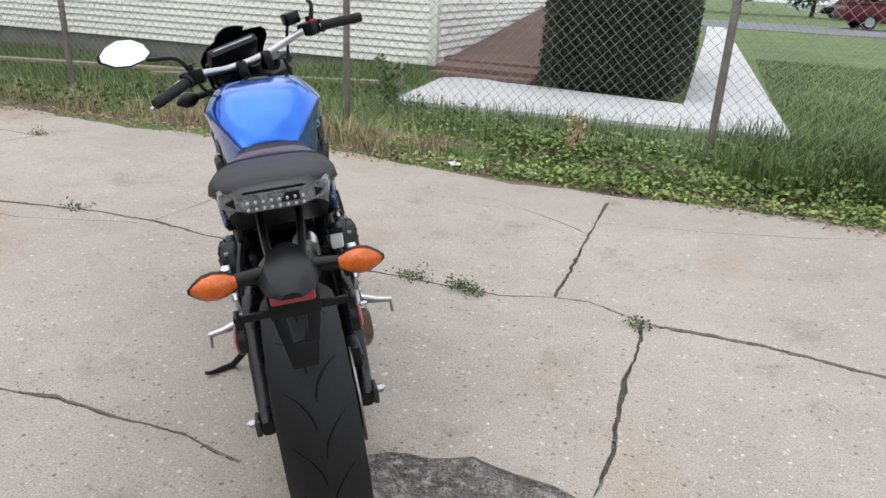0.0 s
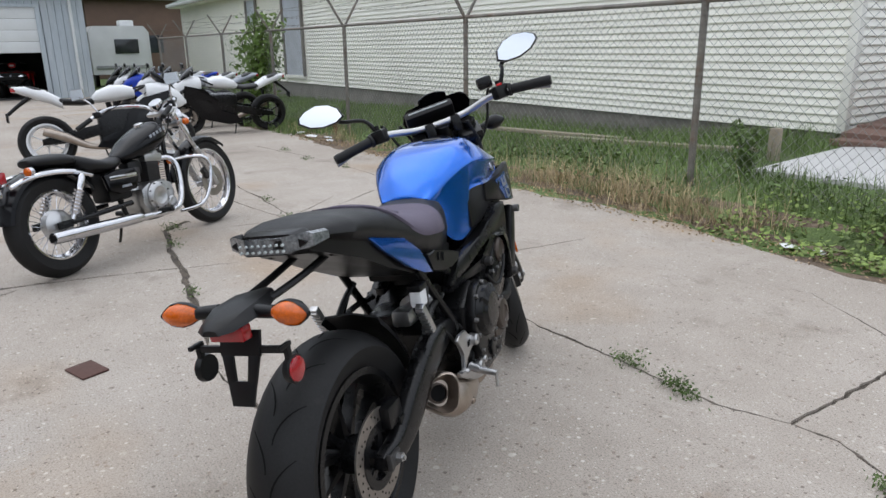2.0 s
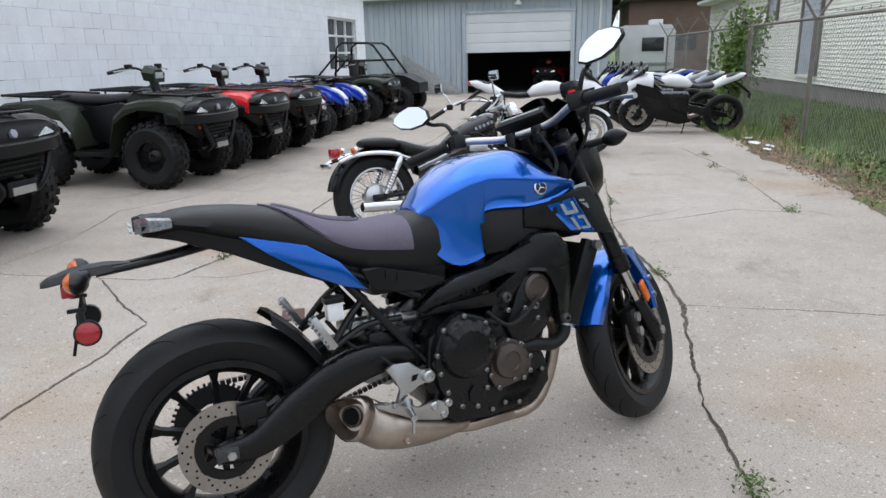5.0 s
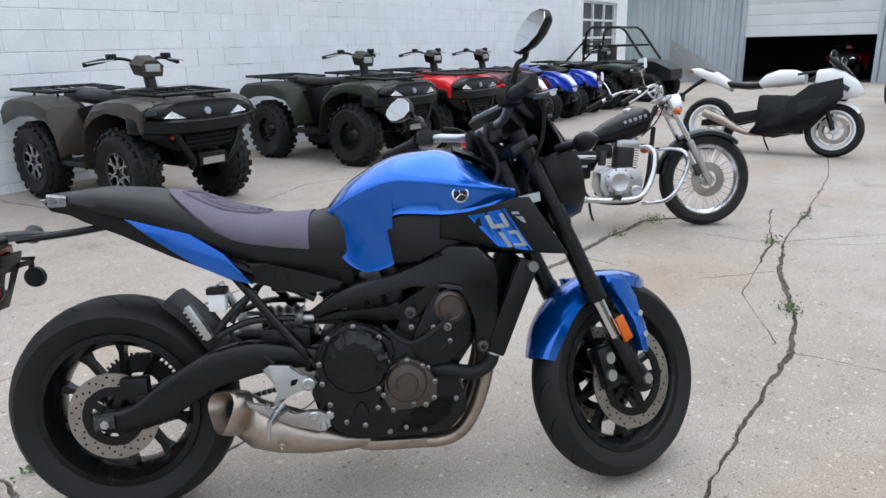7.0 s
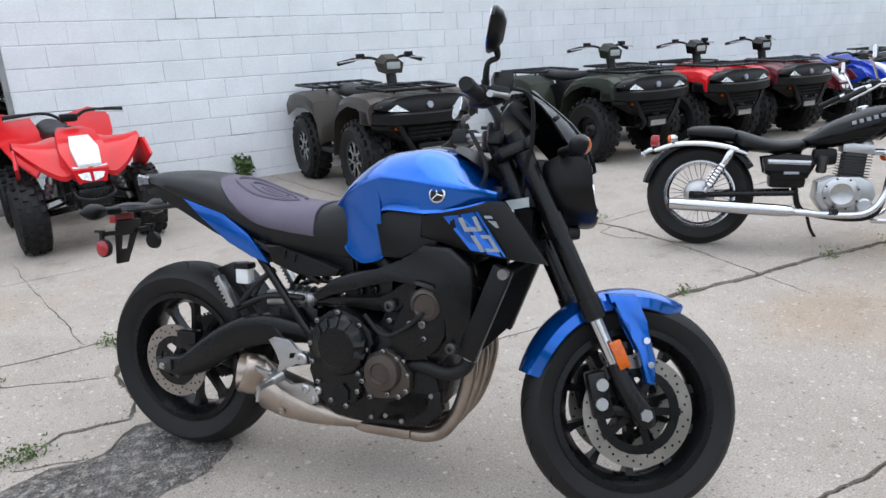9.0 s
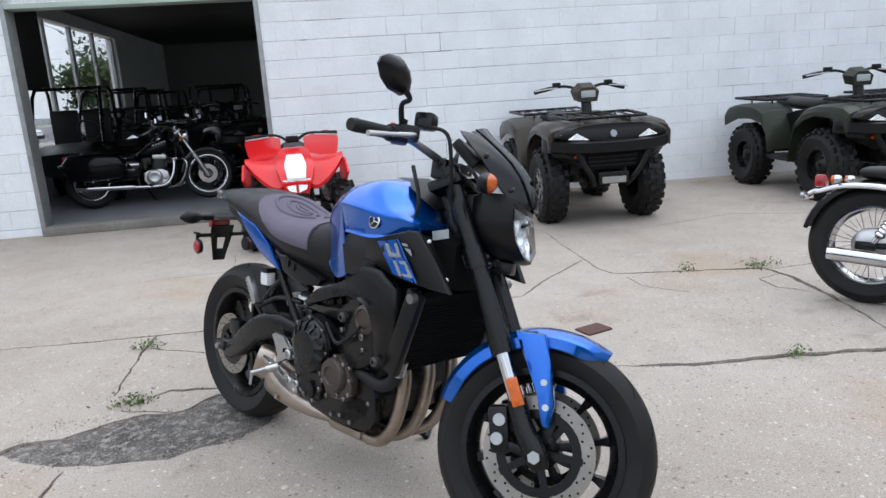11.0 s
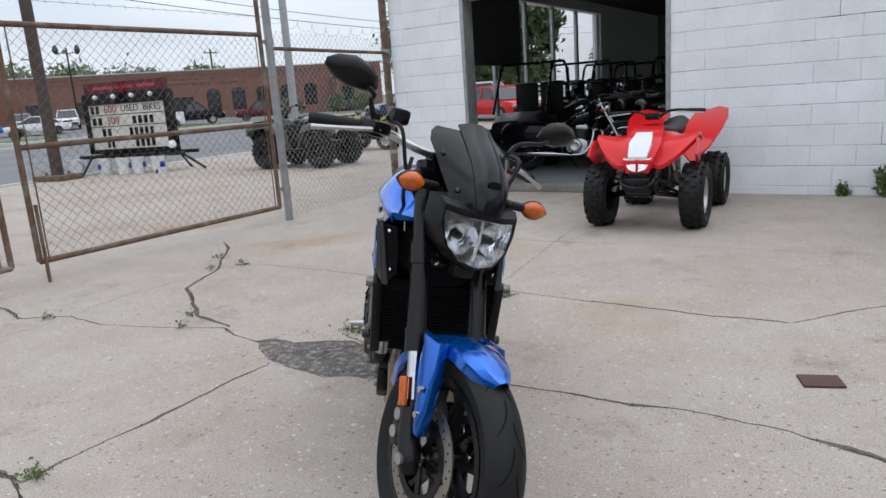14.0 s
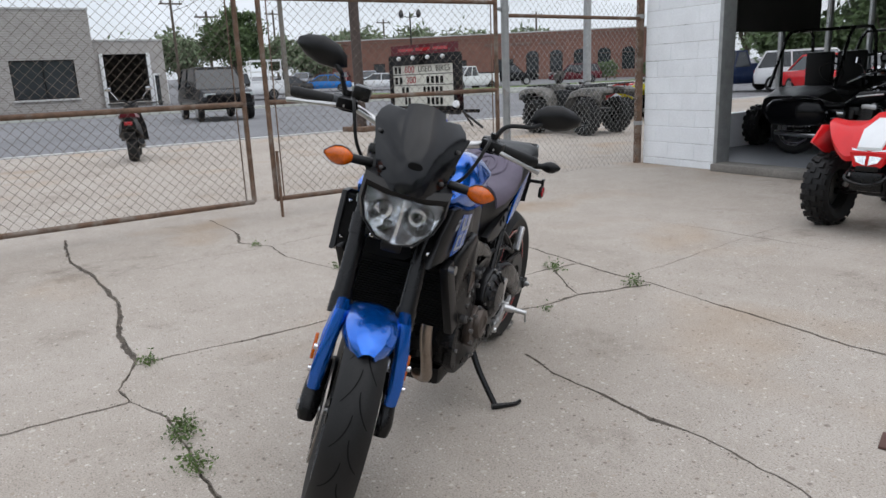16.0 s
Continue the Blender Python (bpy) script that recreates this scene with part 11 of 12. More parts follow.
def build_workshop_across():
    """Pale brick workshop across the road with a shop window and an open bay."""
    m = Matrix.Translation((46.0, 0, 0.0))
    b = thing("workshop", m, "pale grey brick workshop with a shop window", "building")
    win = (-0.70, 2.75, 0.95, 3.25)
    facade(b, M["tan_brick"], -1.85, 14.0, 6.15, [win], 12.0)
    glazed(b, *win, 1, M["plastic"])
    bm = bmesh.new()
    box(bm, (-0.06, (win[0] + win[1]) / 2, win[2] - 0.06), (0.16, win[1] - win[0] + 0.2, 0.12), bevel=0.02)
    part("sill", bm, M["new_concrete"], b)
    # joints of the brick courses
    bm = bmesh.new()
    for k in range(44):
        z = 0.14 * k
        for ya, yb in ((-1.84, -0.72), (2.77, 13.9)) if win[2] - 0.2 < z < win[3] + 0.05 else ((-1.84, 13.9),):
            box(bm, (-0.002, (ya + yb) / 2, z), (0.006, yb - ya, 0.018))
    tagged(part("mortar_joints", bm, M["foundation"], b, "", 0), "thin darker mortar lines", kind="stuff")
    bm = bmesh.new()
    box(bm, (0.22, 0.9, 1.05), (0.03, 0.75, 0.75), bevel=0.01)
    part("paper_notice", bm, M["white_paint"], b)
    g = thing("garage", Matrix.Translation((46.8, 0, 0.0)), "low pale brick garage with an open dark bay", "building")
    bay = (-5.05, -2.35, 0.55, 3.55)
    facade(g, M["tan_brick"], -6.1, -1.9, 4.35, [bay], 10.0)
    # back wall and floor of the bay: shade is put into the colour
    bm = bmesh.new()
    box(bm, (6, -4.0, 2.0), (0.2, 3.3, 4.4))
    box(bm, (3, -4.0, 0.45), (6.4, 3.4, 0.1))
    part("bay_inside", bm, M["dark_room"], g, "inside of the bay, coloured dark for its shade", 0)
    for y, w in ((-2.30, 0.22), (-5.10, 0.22)):
        bm = bmesh.new()
        box(bm, (-0.06, y, 1.75), (0.14, w, 3.7), bevel=0.02)
        part("door_frame", bm, M["white_paint"], g, "white door frame")
    d = thing("glazed_door", pose(46.6, -5.25, 0.02, 0, 0, 118), "white framed glass door standing open", "door")
    for cx, cz, sx, sz in ((0.05, 1.1, 0.10, 2.2), (1.0, 1.1, 0.10, 2.2), (0.525, 0.06, 1.05, 0.12), (0.525, 2.2, 1.05, 0.12)):
        bm = bmesh.new()
        box(bm, (-cx, 0, cz), (sx, 0.05, sz), bevel=0.008)
        part("frame", bm, M["white_paint"], d)
    bm = bmesh.new()
    box(bm, (-0.525, 0, 1.13), (0.86, 0.012, 2.05))
    part("pane", bm, M["dark_window"], d, "", 0)


def build_brick_hall():
    """Long low red brick building behind the car park."""
    ang = -37.0
    mid = Vector((-2.9 + 80 * math.cos(radians(ang)), 3.7 + 80 * math.sin(radians(ang)), 0.62))
    b = thing("brick_hall", Matrix.Translation(mid) @ Matrix.Rotation(radians(ang), 4, "Z"), "long low red brick building with arched dark windows", "building")
    ops = []
    y = 13.0
    for k in range(5):
        ops.append((-14.4 + 2.6 * k, -13.0 + 2.6 * k, 0.7, 2.5))
    for k in range(3):
        ops.append((4.0 + 4.6 * k, 5.3 + 4.6 * k, 0.8, 2.4))
    ops.append((-1.2, 1.0, 0.0, 2.3))
    facade(b, M["brick"], -22.0, 21.5, 5.0, ops, 18.0)
    for k, o in enumerate(ops):
        glazed(b, *o, 0 if o[1] - o[0] < 2 else 1)
        if k < 5:
            bm = bmesh.new()
            ym = (o[0] + o[1]) / 2
            r = (o[1] - o[0]) / 2
            arch = [(ym + r * math.cos(math.pi * j / 10), o[3] + 0.02 + 0.75 * r * math.sin(math.pi * j / 10)) for j in range(11)]
            plate(bm, arch, 0.04, basis((-0.015, 0, 0), (0, 1, 0), (0, 0, 1), (1, 0, 0)))
            part("window_arch", bm, M["dark_window"], b, "", 0)
    bm = bmesh.new()
    box(bm, (-0.04, 0, 4.70), (0.06, 43.4, 0.12))
    box(bm, (-0.03, 0, 4.2), (0.05, 43.4, 0.05))
    tagged(part("brick_band", bm, M["ramp_brick"], b, "", 0), "darker brick bands under the roof", kind="stuff")
    for k in range(3):
        bm = bmesh.new()
        box(bm, (-0.05, 0.8 - 2.9 * k, 3.85), (0.05, 2.4 - 0.3 * k, 0.36), bevel=0.01)
        part("sign_bar", bm, M["ramp_brick"], b, "dark lettering bar")
    # gabled porch
    bm = bmesh.new()
    loft(bm, [[(x, -16.2, 0), (x, -10.6 - 8.0, 0), (x, -18.6, 3.4), (x, -17.4, 4.9), (x, -16.2, 3.4)] for x in (-2.4, 0.05)])
    por = part("porch", bm, M["brick"], b, "gabled brick porch", 0)
    bm = bmesh.new()
    for s in (-1, 1):
        box(bm, (-1.2, -17.4 + s * 0.72, 4.22), (2.8, 1.98, 0.14), Matrix.Rotation(radians(-s * 51), 4, "X"))
    part("porch_roof", bm, M["barn_roof"], por, "", 0)
    bm = bmesh.new()
    box(bm, (-2.43, -17.4, 1.25), (0.08, 1.3, 2.4))
    part("porch_door", bm, M["dark_window"], por, "", 0)


def build_sign_trailer():
    """Changeable-letter sign on a low trailer by the kerb."""
    p0, p1 = Vector((13.2, -5.3, 0)), Vector((11.2, -5.86, 0))
    d = (p1 - p0).normalized()
    # local x runs along the board towards p1, y away from the yard, z up
    m = basis((p0 + p1) / 2, d, Vector((-d.y, d.x, 0)), (0, 0, 1))
    flip = m.col[1].y > 0
    s = thing("letter_sign", m, "portable letter board sign on a black trailer frame", "sign")
    w = 2.08
    f = 1.0 if flip else -1.0
    def piece(nm, c, sz, mat, lab="", bev=0.0, parent=None):
        bm = bmesh.new()
        box(bm, c, sz, bevel=bev)
        return part(nm, bm, mat, parent or s, lab)
    board = piece("board", (0, 0, 1.02), (w, 0.16, 1.06), M["sign_face"], "white letter board with black tracks")
    for z in (0.50, 1.60):
        piece("frame_bar", (0, 0, z), (w + 0.22, 0.22, 0.10), M["black_gloss"])
    for x in (-1, 1):
        piece("frame_bar", (x * (w / 2 + 0.06), 0, 1.10), (0.12, 0.22, 1.30), M["black_gloss"])
    piece("lamp_strip", (0, 0, 1.72), (w + 0.22, 0.20, 0.16), M["black_gloss"], "black strip with lamps")
    head = piece("header", (0, 0, 1.92), (w + 0.10, 0.14, 0.24), M["maroon_plastic"], "dull red header panel")
    for k in range(4):
        bm = bmesh.new()
        lathe(bm, (-0.75 + 0.5 * k, f * 0.10, 1.72), (0, f, 0), [(0.045, 0.0), (0.055, 0.05), (0.03, 0.09), (0.005, 0.10)], 12)
        part("lamp", bm, M["white_plastic"], s, "white lamp bulb")
    for k, (x, wd) in enumerate(((-0.55, 0.55), (0.05, 0.5), (0.62, 0.5))):
        piece("lettering_bar", (x, f * 0.075, 1.92), (wd, 0.008, 0.075), M["red_lens"], "red lettering bar", parent=head)
    for z in (0.80, 1.06, 1.32):
        piece("track", (0, f * 0.083, z), (w, 0.008, 0.018), M["grey_metal"], "", parent=board)
    rx = Matrix.Rotation(radians(90), 4, "X")
    turn = rx if not flip else Matrix.Rotation(math.pi, 4, "Z") @ rx
    sx = 1.0 if not flip else -1.0
    def text(body, x, z, size, mat):
        cu = bpy.data.curves.new("letters", "FONT")
        cu.body, cu.size, cu.extrude = body, size, 0.002
        cu.align_x, cu.align_y = "CENTER", "CENTER"
        tmp = bpy.data.objects.new("letters", cu)
        scene.collection.objects.link(tmp)
        me = bpy.data.meshes.new_from_object(tmp.evaluated_get(bpy.context.evaluated_depsgraph_get()))
        bpy.data.objects.remove(tmp)
        me.transform(Matrix.Translation((x, f * 0.086, z)) @ turn)
        me.materials.clear()
        me.materials.append(mat)
        ob = new("letters", me)
        ob.parent = board
    black, red = M["black_gloss"], M["red_lens"]
    text("600", sx * -0.44, 1.44, 0.24, red)
    text("USED", sx * 0.10, 1.44, 0.20, black)
    text("BIKES", sx * 0.70, 1.44, 0.20, black)
    text("300", sx * -0.40, 1.18, 0.24, red)
    for x, z, wd in ((-0.86, 1.44, 0.28), (-0.84, 1.18, 0.32), (0.42, 1.18, 0.62), (-0.62, 0.93, 0.30), (0.34, 0.93, 0.70), (-0.55, 0.67, 0.24), (0.40, 0.67, 0.58)):
        n = max(2, int(wd / 0.13))
        for k in range(n):
            piece("lettering_bar", (sx * (x - wd / 2 + (k + 0.5) * wd / n), f * 0.086, z), (wd / n * 0.62, 0.006, 0.17), black, parent=board)
    # trailer frame, feet and tow bar
    for y in (-0.35, 0.35):
        piece("trailer_beam", (0.1, y, 0.40), (w + 0.6, 0.06, 0.08), M["black_metal"])
    for x in (-0.9, 0.9):
        piece("cross_beam", (x, 0, 0.41), (0.06, 0.76, 0.06), M["black_metal"])
        for y in (-1, 1):
            bm = bmesh.new()
            cyl(bm, (x, y * 0.36, 0.40), (x * 1.12, y * 0.62, 0.0), 0.025)
            part("foot", bm, M["black_metal"], s)
    bm = bmesh.new()
    cyl(bm, (1.2, 0, 0.42), (1.75, 0.1, 0.02), 0.03)
    part("tow_bar", bm, M["black_metal"], s)
    lamp = thing("floodlight", Matrix.Translation((11.05, -5.75, 0.42)) , "white floodlight on the trailer end", "floodlight")
    bm = bmesh.new()
    lathe(bm, (0, 0, 0.16), (-0.4, 0.6, 0.3), [(0.03, -0.10), (0.07, -0.05), (0.09, 0.05), (0.07, 0.06)], 16)
    part("shade", bm, M["white_plastic"], lamp)
    bm = bmesh.new()
    cyl(bm, (0, 0, -0.02), (0, 0, 0.14), 0.02)
    part("stem", bm, M["black_metal"], lamp)
    proto = None
    for x, y in ((12.62, -5.05), (12.05, -5.15), (11.75, -5.32), (11.15, -5.40), (13.25, -4.75)):
        if proto is None:
            proto = thing("bucket", Matrix.Translation((x, y, 0)), "white plastic bucket weighting the sign", "bucket", "white buckets")
            bm = bmesh.new()
            lathe(bm, (0, 0, 0), (0, 0, 1), [(0.125, 0.0), (0.15, 0.34), (0.16, 0.345), (0.16, 0.375), (0.147, 0.375), (0.12, 0.02)], 20)
            part("pail", bm, M["white_plastic"], proto)
            bm = bmesh.new()
            box(bm, (0.0, 0.139, 0.19), (0.12, 0.006, 0.12))
            part("sticker", bm, M["blue_plastic"], proto, "faded blue sticker")
            bm = bmesh.new()
            tube(bm, [(-0.16, 0, 0.35), (-0.12, 0.10, 0.27), (0, 0.165, 0.23), (0.12, 0.10, 0.27), (0.16, 0, 0.35)], 0.004, 6)
            part("bail", bm, M["galv"], proto, "wire handle")
        else:
            copy_thing(proto, pose(x, y, 0, 0, 0, 40 * x))


def build_scooter():
    """Small red and black scooter seen from behind: x ahead."""
    s = thing("scooter", facing(10.25, 1.62, -12, 0.0), "small black scooter with a dark red seat by the kerb", "scooter")
    for x, hw in ((0.0, 0.085), (1.15, 0.06)):
        w = new("wheel")
        w.parent = s
        bm = bmesh.new()
        tyre_mesh(bm, Vector((x, 0, 0.22)), 0.22, hw, 0.13, seg=32)
        part("tyre", bm, M["rubber"], w)
        bm = bmesh.new()
        lathe(bm, (x, 0, 0.22), (0, 1, 0), [(0.13, -0.03), (0.05, -0.02), (0.05, 0.02), (0.13, 0.03)], 20)
        part("rim", bm, M["alu"], w)
    for nm, prof, mat in (("seat", ((-0.25, 0.13, 0.78, 0.87), (0.0, 0.18, 0.76, 0.86), (0.35, 0.15, 0.72, 0.80)), M["maroon_plastic"]),
                          ("tail", ((-0.30, 0.12, 0.58, 0.78), (-0.05, 0.20, 0.44, 0.76), (0.35, 0.17, 0.36, 0.72)), M["plastic"]),
                          ("floor_board", ((0.30, 0.14, 0.28, 0.38), (0.80, 0.14, 0.28, 0.34)), M["plastic"]),
                          ("leg_shield", ((0.78, 0.24, 0.32, 0.86), (0.95, 0.19, 0.40, 1.02), (1.02, 0.07, 0.50, 0.95)), M["plastic"]),
                          ("front_mudguard", ((1.0, 0.07, 0.36, 0.46), (1.15, 0.08, 0.43, 0.48), (1.32, 0.06, 0.36, 0.42)), M["red_paint"])):
        bm = bmesh.new()
        loft(bm, [[(x, -hw, z0), (x, hw, z0), (x, hw * 0.92, (z0 + z1) / 2), (x, hw * 0.6, z1), (x, -hw * 0.6, z1), (x, -hw * 0.92, (z0 + z1) / 2)] for x, hw, z0, z1 in prof])
        part(nm, bm, mat, s)
    for k in (-1, 1):
        bm = bmesh.new()
        tube(bm, [(0.88, 0, 0.98), (0.86, k * 0.10, 1.04), (0.80, k * 0.32, 1.06)], 0.014, 8)
        part("handlebar", bm, M["plastic"], s)
        bm = bmesh.new()
        tube(bm, [(0.84, k * 0.20, 1.05), (0.86, k * 0.27, 1.16), (0.86, k * 0.32, 1.22)], 0.006, 6)
        box(bm, (0.85, k * 0.35, 1.26), (0.02, 0.11, 0.075), bevel=0.02)
        part("mirror", bm, M["chrome"], s)
    bm = bmesh.new()
    box(bm, (-0.32, 0, 0.68), (0.05, 0.14, 0.07), bevel=0.02)
    part("tail_lamp", bm, M["red_lens"], s, "red tail lamp")
    bm = bmesh.new()
    box(bm, (-0.36, 0, 0.48), (0.02, 0.18, 0.11), bevel=0.005)
    part("plate_carrier", bm, M["plastic"], s)
    bm = bmesh.new()
    tube(bm, [(0.25, -0.13, 0.26), (0.05, -0.16, 0.28), (-0.25, -0.17, 0.36)], [0.03, 0.055, 0.05], 12)
    part("muffler", bm, M["black_metal"], s)
    bm = bmesh.new()
    box(bm, (0.15, 0, 0.32), (0.45, 0.20, 0.22), bevel=0.05)
    part("engine", bm, M["black_metal"], s)
    bm = bmesh.new()
    cyl(bm, (1.15, 0.07, 0.22), (0.93, 0.05, 0.80), 0.02)
    cyl(bm, (1.15, -0.07, 0.22), (0.93, -0.05, 0.80), 0.02)
    part("fork", bm, M["black_metal"], s)


def build_poles():
    p = thing("sign_pole", Matrix.Translation((12.9, -4.1, 0)), "tall dark brown steel pole on a rusty base plate", "pole")
    bm = bmesh.new()
    cyl(bm, (0, 0, 0.1), (-0.15, 0.1, 9.0), 0.125, 0.11, 20)
    part("shaft", bm, M["pole"], p)
    bm = bmesh.new()
    box(bm, (0, 0, 0.06), (0.80, 0.62, 0.12), Matrix.Rotation(radians(15), 4, "Z"), 0.02)
    part("base_plate", bm, M["rust"], p, "rusty base plate")
    for a in range(4):
        bm = bmesh.new()
        cyl(bm, (0.22 * math.cos(a * 1.57 + 0.9), 0.22 * math.sin(a * 1.57 + 0.9), 0.10), (0.22 * math.cos(a * 1.57 + 0.9), 0.22 * math.sin(a * 1.57 + 0.9), 0.19), 0.025, seg=8)
        part("bolt", bm, M["rust"], p)
    for x, y, h, r, mat, lab in ((38.0, -11.2, 10.5, 0.14, M["old_galv"], "weathered wooden utility pole across the road"), (14.6, -13.3, 10.0, 0.12, M["galv"], "tall grey galvanised lamp pole")):
        q = thing("utility_pole", Matrix.Translation((x, y, 0)), lab, "pole")
        bm = bmesh.new()
        cyl(bm, (0, 0, -0.1), (0, 0, h), r * 1.15, r * 0.85, 16)
        part("shaft", bm, mat, q)
    ends = []
    for x, y, h in ((72.0, -12.2, 9.2), (66.0, -14.0, 7.6), (92.0, -46.0, 8.6), (88.0, -28.0, 9.4), (74.0, -60.0, 8.6)):
        q = thing("utility_pole", Matrix.Translation((x, y, lot_z(x) - 0.3)), "far wooden utility pole with a crossarm", "pole", "far utility poles")
        bm = bmesh.new()
        cyl(bm, (0, 0, 0), (0, 0, h), 0.16, 0.11, 10)
        part("shaft", bm, M["bark"], q)
        bm = bmesh.new()
        box(bm, (0, 0, h - 0.5), (0.14, 2.2, 0.14))
        arm = part("crossarm", bm, M["bark"], q)
        for k in (-0.9, 0.9):
            bm = bmesh.new()
            cyl(bm, (0, k, h - 0.42), (0, k, h - 0.2), 0.06, seg=8)
            part("insulator", bm, M["grey_metal"], arm)
        ends.append((x, y, h))
    lamp = thing("street_lamp", Matrix.Translation((62.0, -33.5, lot_z(62))), "black twin-headed street lamp in the car park", "street lamp")
    bm = bmesh.new()
    cyl(bm, (0, 0, 0), (0, 0, 7.2), 0.10, 0.07, 12)
    part("shaft", bm, M["black_metal"], lamp)
    d = Vector((0.49, 0.87, 0))
    for k in (-1, 1):
        bm = bmesh.new()
        tube(bm, [(0, 0, 6.6), tuple(d * k * 0.5 + Vector((0, 0, 6.75))), tuple(d * k * 0.9 + Vector((0, 0, 6.6)))], 0.04, 8)
        part("arm", bm, M["black_metal"], lamp)
        bm = bmesh.new()
        lathe(bm, d * k * 0.9 + Vector((0, 0, 6.65)), (0, 0, 1), [(0.14, 0.0), (0.28, 0.30), (0.20, 0.62), (0.06, 0.80)], 12)
        part("lantern", bm, M["grey_metal"], lamp)
    # overhead wires across the road
    segs = []
    for (a, b), sag in ((((72.0, -12.2, 8.7), (38.0, -11.2, 9.6)), 0.7), (((38.0, -11.2, 9.6), (14.6, -13.3, 9.4)), 0.5), (((38.0, -11.2, 9.1), (30.0, -90.0, 8.2)), 1.6), (((38.0, -11.2, 9.9), (34.0, -90.0, 9.2)), 1.6), (((14.6, -13.3, 9.6), (20.0, -80.0, 8.0)), 1.2)):
        a, b = Vector(a), Vector(b)
        prev = None
        for i in range(25):
            t = i / 24
            q = a.lerp(b, t)
            q.z -= sag * 4 * t * (1 - t)
            if prev:
                segs.append((tuple(prev), tuple(q)))
            prev = q
    tagged(bars("overhead_wires", segs, 0.022, M["rubber"], None, 4), "thin black overhead wires between poles", "wires", kind="structure")


def build_background():
    # verge islands between road and car park
    for cx, cy, sx, sy in ((39.5, -70.0, 5.0, 90.0), (41.5, -17.6, 7.0, 4.6)):
        v = thing("verge", Matrix.Translation((cx, cy, 0)), "grassy kerbed strip beside the car park", "verge", kind="structure")
        bm = bmesh.new()
        box(bm, (0, 0, 0.08), (sx, sy, 0.5), bevel=0.05)
        part("kerb", bm, M["new_concrete"], v)
        bm = bmesh.new()
        box(bm, (0, 0, 0.30), (sx - 0.4, sy - 0.4, 0.1), bevel=0.03)
        part("turf", bm, M["lawn"], v)
    build_tree("bush", Matrix.Translation((41.0, -17.4, 0.3)), "small round green bush on the kerbed strip", 0.8, 0.5, 0.15, 51, 0.06, 1400)
    M["blue_car"] = paint("light_blue_car_paint", (0.02, 0.17, 0.50), 0.2, 0.3, 0.5)
    M["blue_dark"] = paint("dark_blue_paint", (0.012, 0.022, 0.06), 0.2, 0.3, 0.4)
    def at(az, dist):
        x, y = -3.0 + dist * math.cos(radians(az)), 3.6 + dist * math.sin(radians(az))
        return x, y
    cars = ((-14.4, 29.5, 178, "black_gloss", "suv", 5.0, 2.05, 2.0, "large black vehicle turning out of the workshop yard"),
            (-19.6, 60.0, 70, "grey_metal", "sedan", 4.6, 1.8, 1.40, "dark grey saloon car in the car park"),
            (-22.7, 62.0, 66, "blue_car", "sedan", 4.6, 1.8, 1.42, "bright blue saloon car in the car park"),
            (-26.9, 62.0, 62, "white_plastic", "sedan", 4.7, 1.8, 1.42, "white saloon car in the car park"),
            (-29.0, 70.0, 150, "white_plastic", "suv", 4.7, 1.85, 1.7, "white car parked in the second row"),
            (-24.0, 74.0, 150, "maroon_plastic", "hatch", 4.4, 1.8, 1.5, "maroon car parked in the second row"),
            (-26.2, 74.0, 150, "silver_mark", "hatch", 4.4, 1.8, 1.5, "silver car parked in the second row"),
            (-21.0, 76.0, 150, "silver_mark", "sedan", 4.4, 1.8, 1.5, "silver saloon car parked in the second row"),
            (-34.2, 56.0, 100, "white_plastic", "pickup", 5.4, 1.95, 1.85, "white pickup truck facing the road"),
            (-37.2, 64.0, 236, "black_gloss", "pickup", 5.6, 1.95, 1.85, "black pickup truck in the car park"),
            (-42.6, 66.0, 50, "maroon_plastic", "suv", 4.7, 1.85, 1.72, "dark red family car in the car park"),
            (-54.5, 36.0, 60, "blue_dark", "pickup", 5.4, 1.95, 1.85, "dark blue pickup truck beyond the forecourt"))
    for az, dist, head, mat, style, ln, wd, ht, lab in cars:
        x, y = at(az, dist)
        z = lot_z(x) if x > 37 else 0.0
        build_car("car" if style != "pickup" else "pickup_truck", facing(x, y, head, z), lab, M[mat], ln, wd, ht, style, "car" if style != "pickup" else "pickup truck")
    # white open-frame truck body behind the black vehicle
    x, y = at(-16.6, 52.0)
    t = build_car("flatbed_truck", facing(x, y, 80, lot_z(x)), "white truck with a tall open frame body", M["white_plastic"], 6.0, 2.1, 1.9, "pickup", "truck")
    for px, py in ((-2.8, -0.95), (-2.8, 0.95), (-0.4, -0.95), (-0.4, 0.95), (-1.6, -0.95), (-1.6, 0.95)):
        bm = bmesh.new()
        box(bm, (px, py, 1.95), (0.08, 0.08, 1.5))
        part("frame_post", bm, M["white_paint"], t)
    for py in (-0.95, 0.95):
        for z in (1.9, 2.66):
            bm = bmesh.new()
            box(bm, (-1.6, py, z), (2.5, 0.07, 0.08))
            part("frame_rail", bm, M["white_paint"], t)
    # paler copy of the leaf: distance haze is put into its colour
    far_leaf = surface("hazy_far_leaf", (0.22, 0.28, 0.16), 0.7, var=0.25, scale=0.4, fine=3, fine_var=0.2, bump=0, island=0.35)
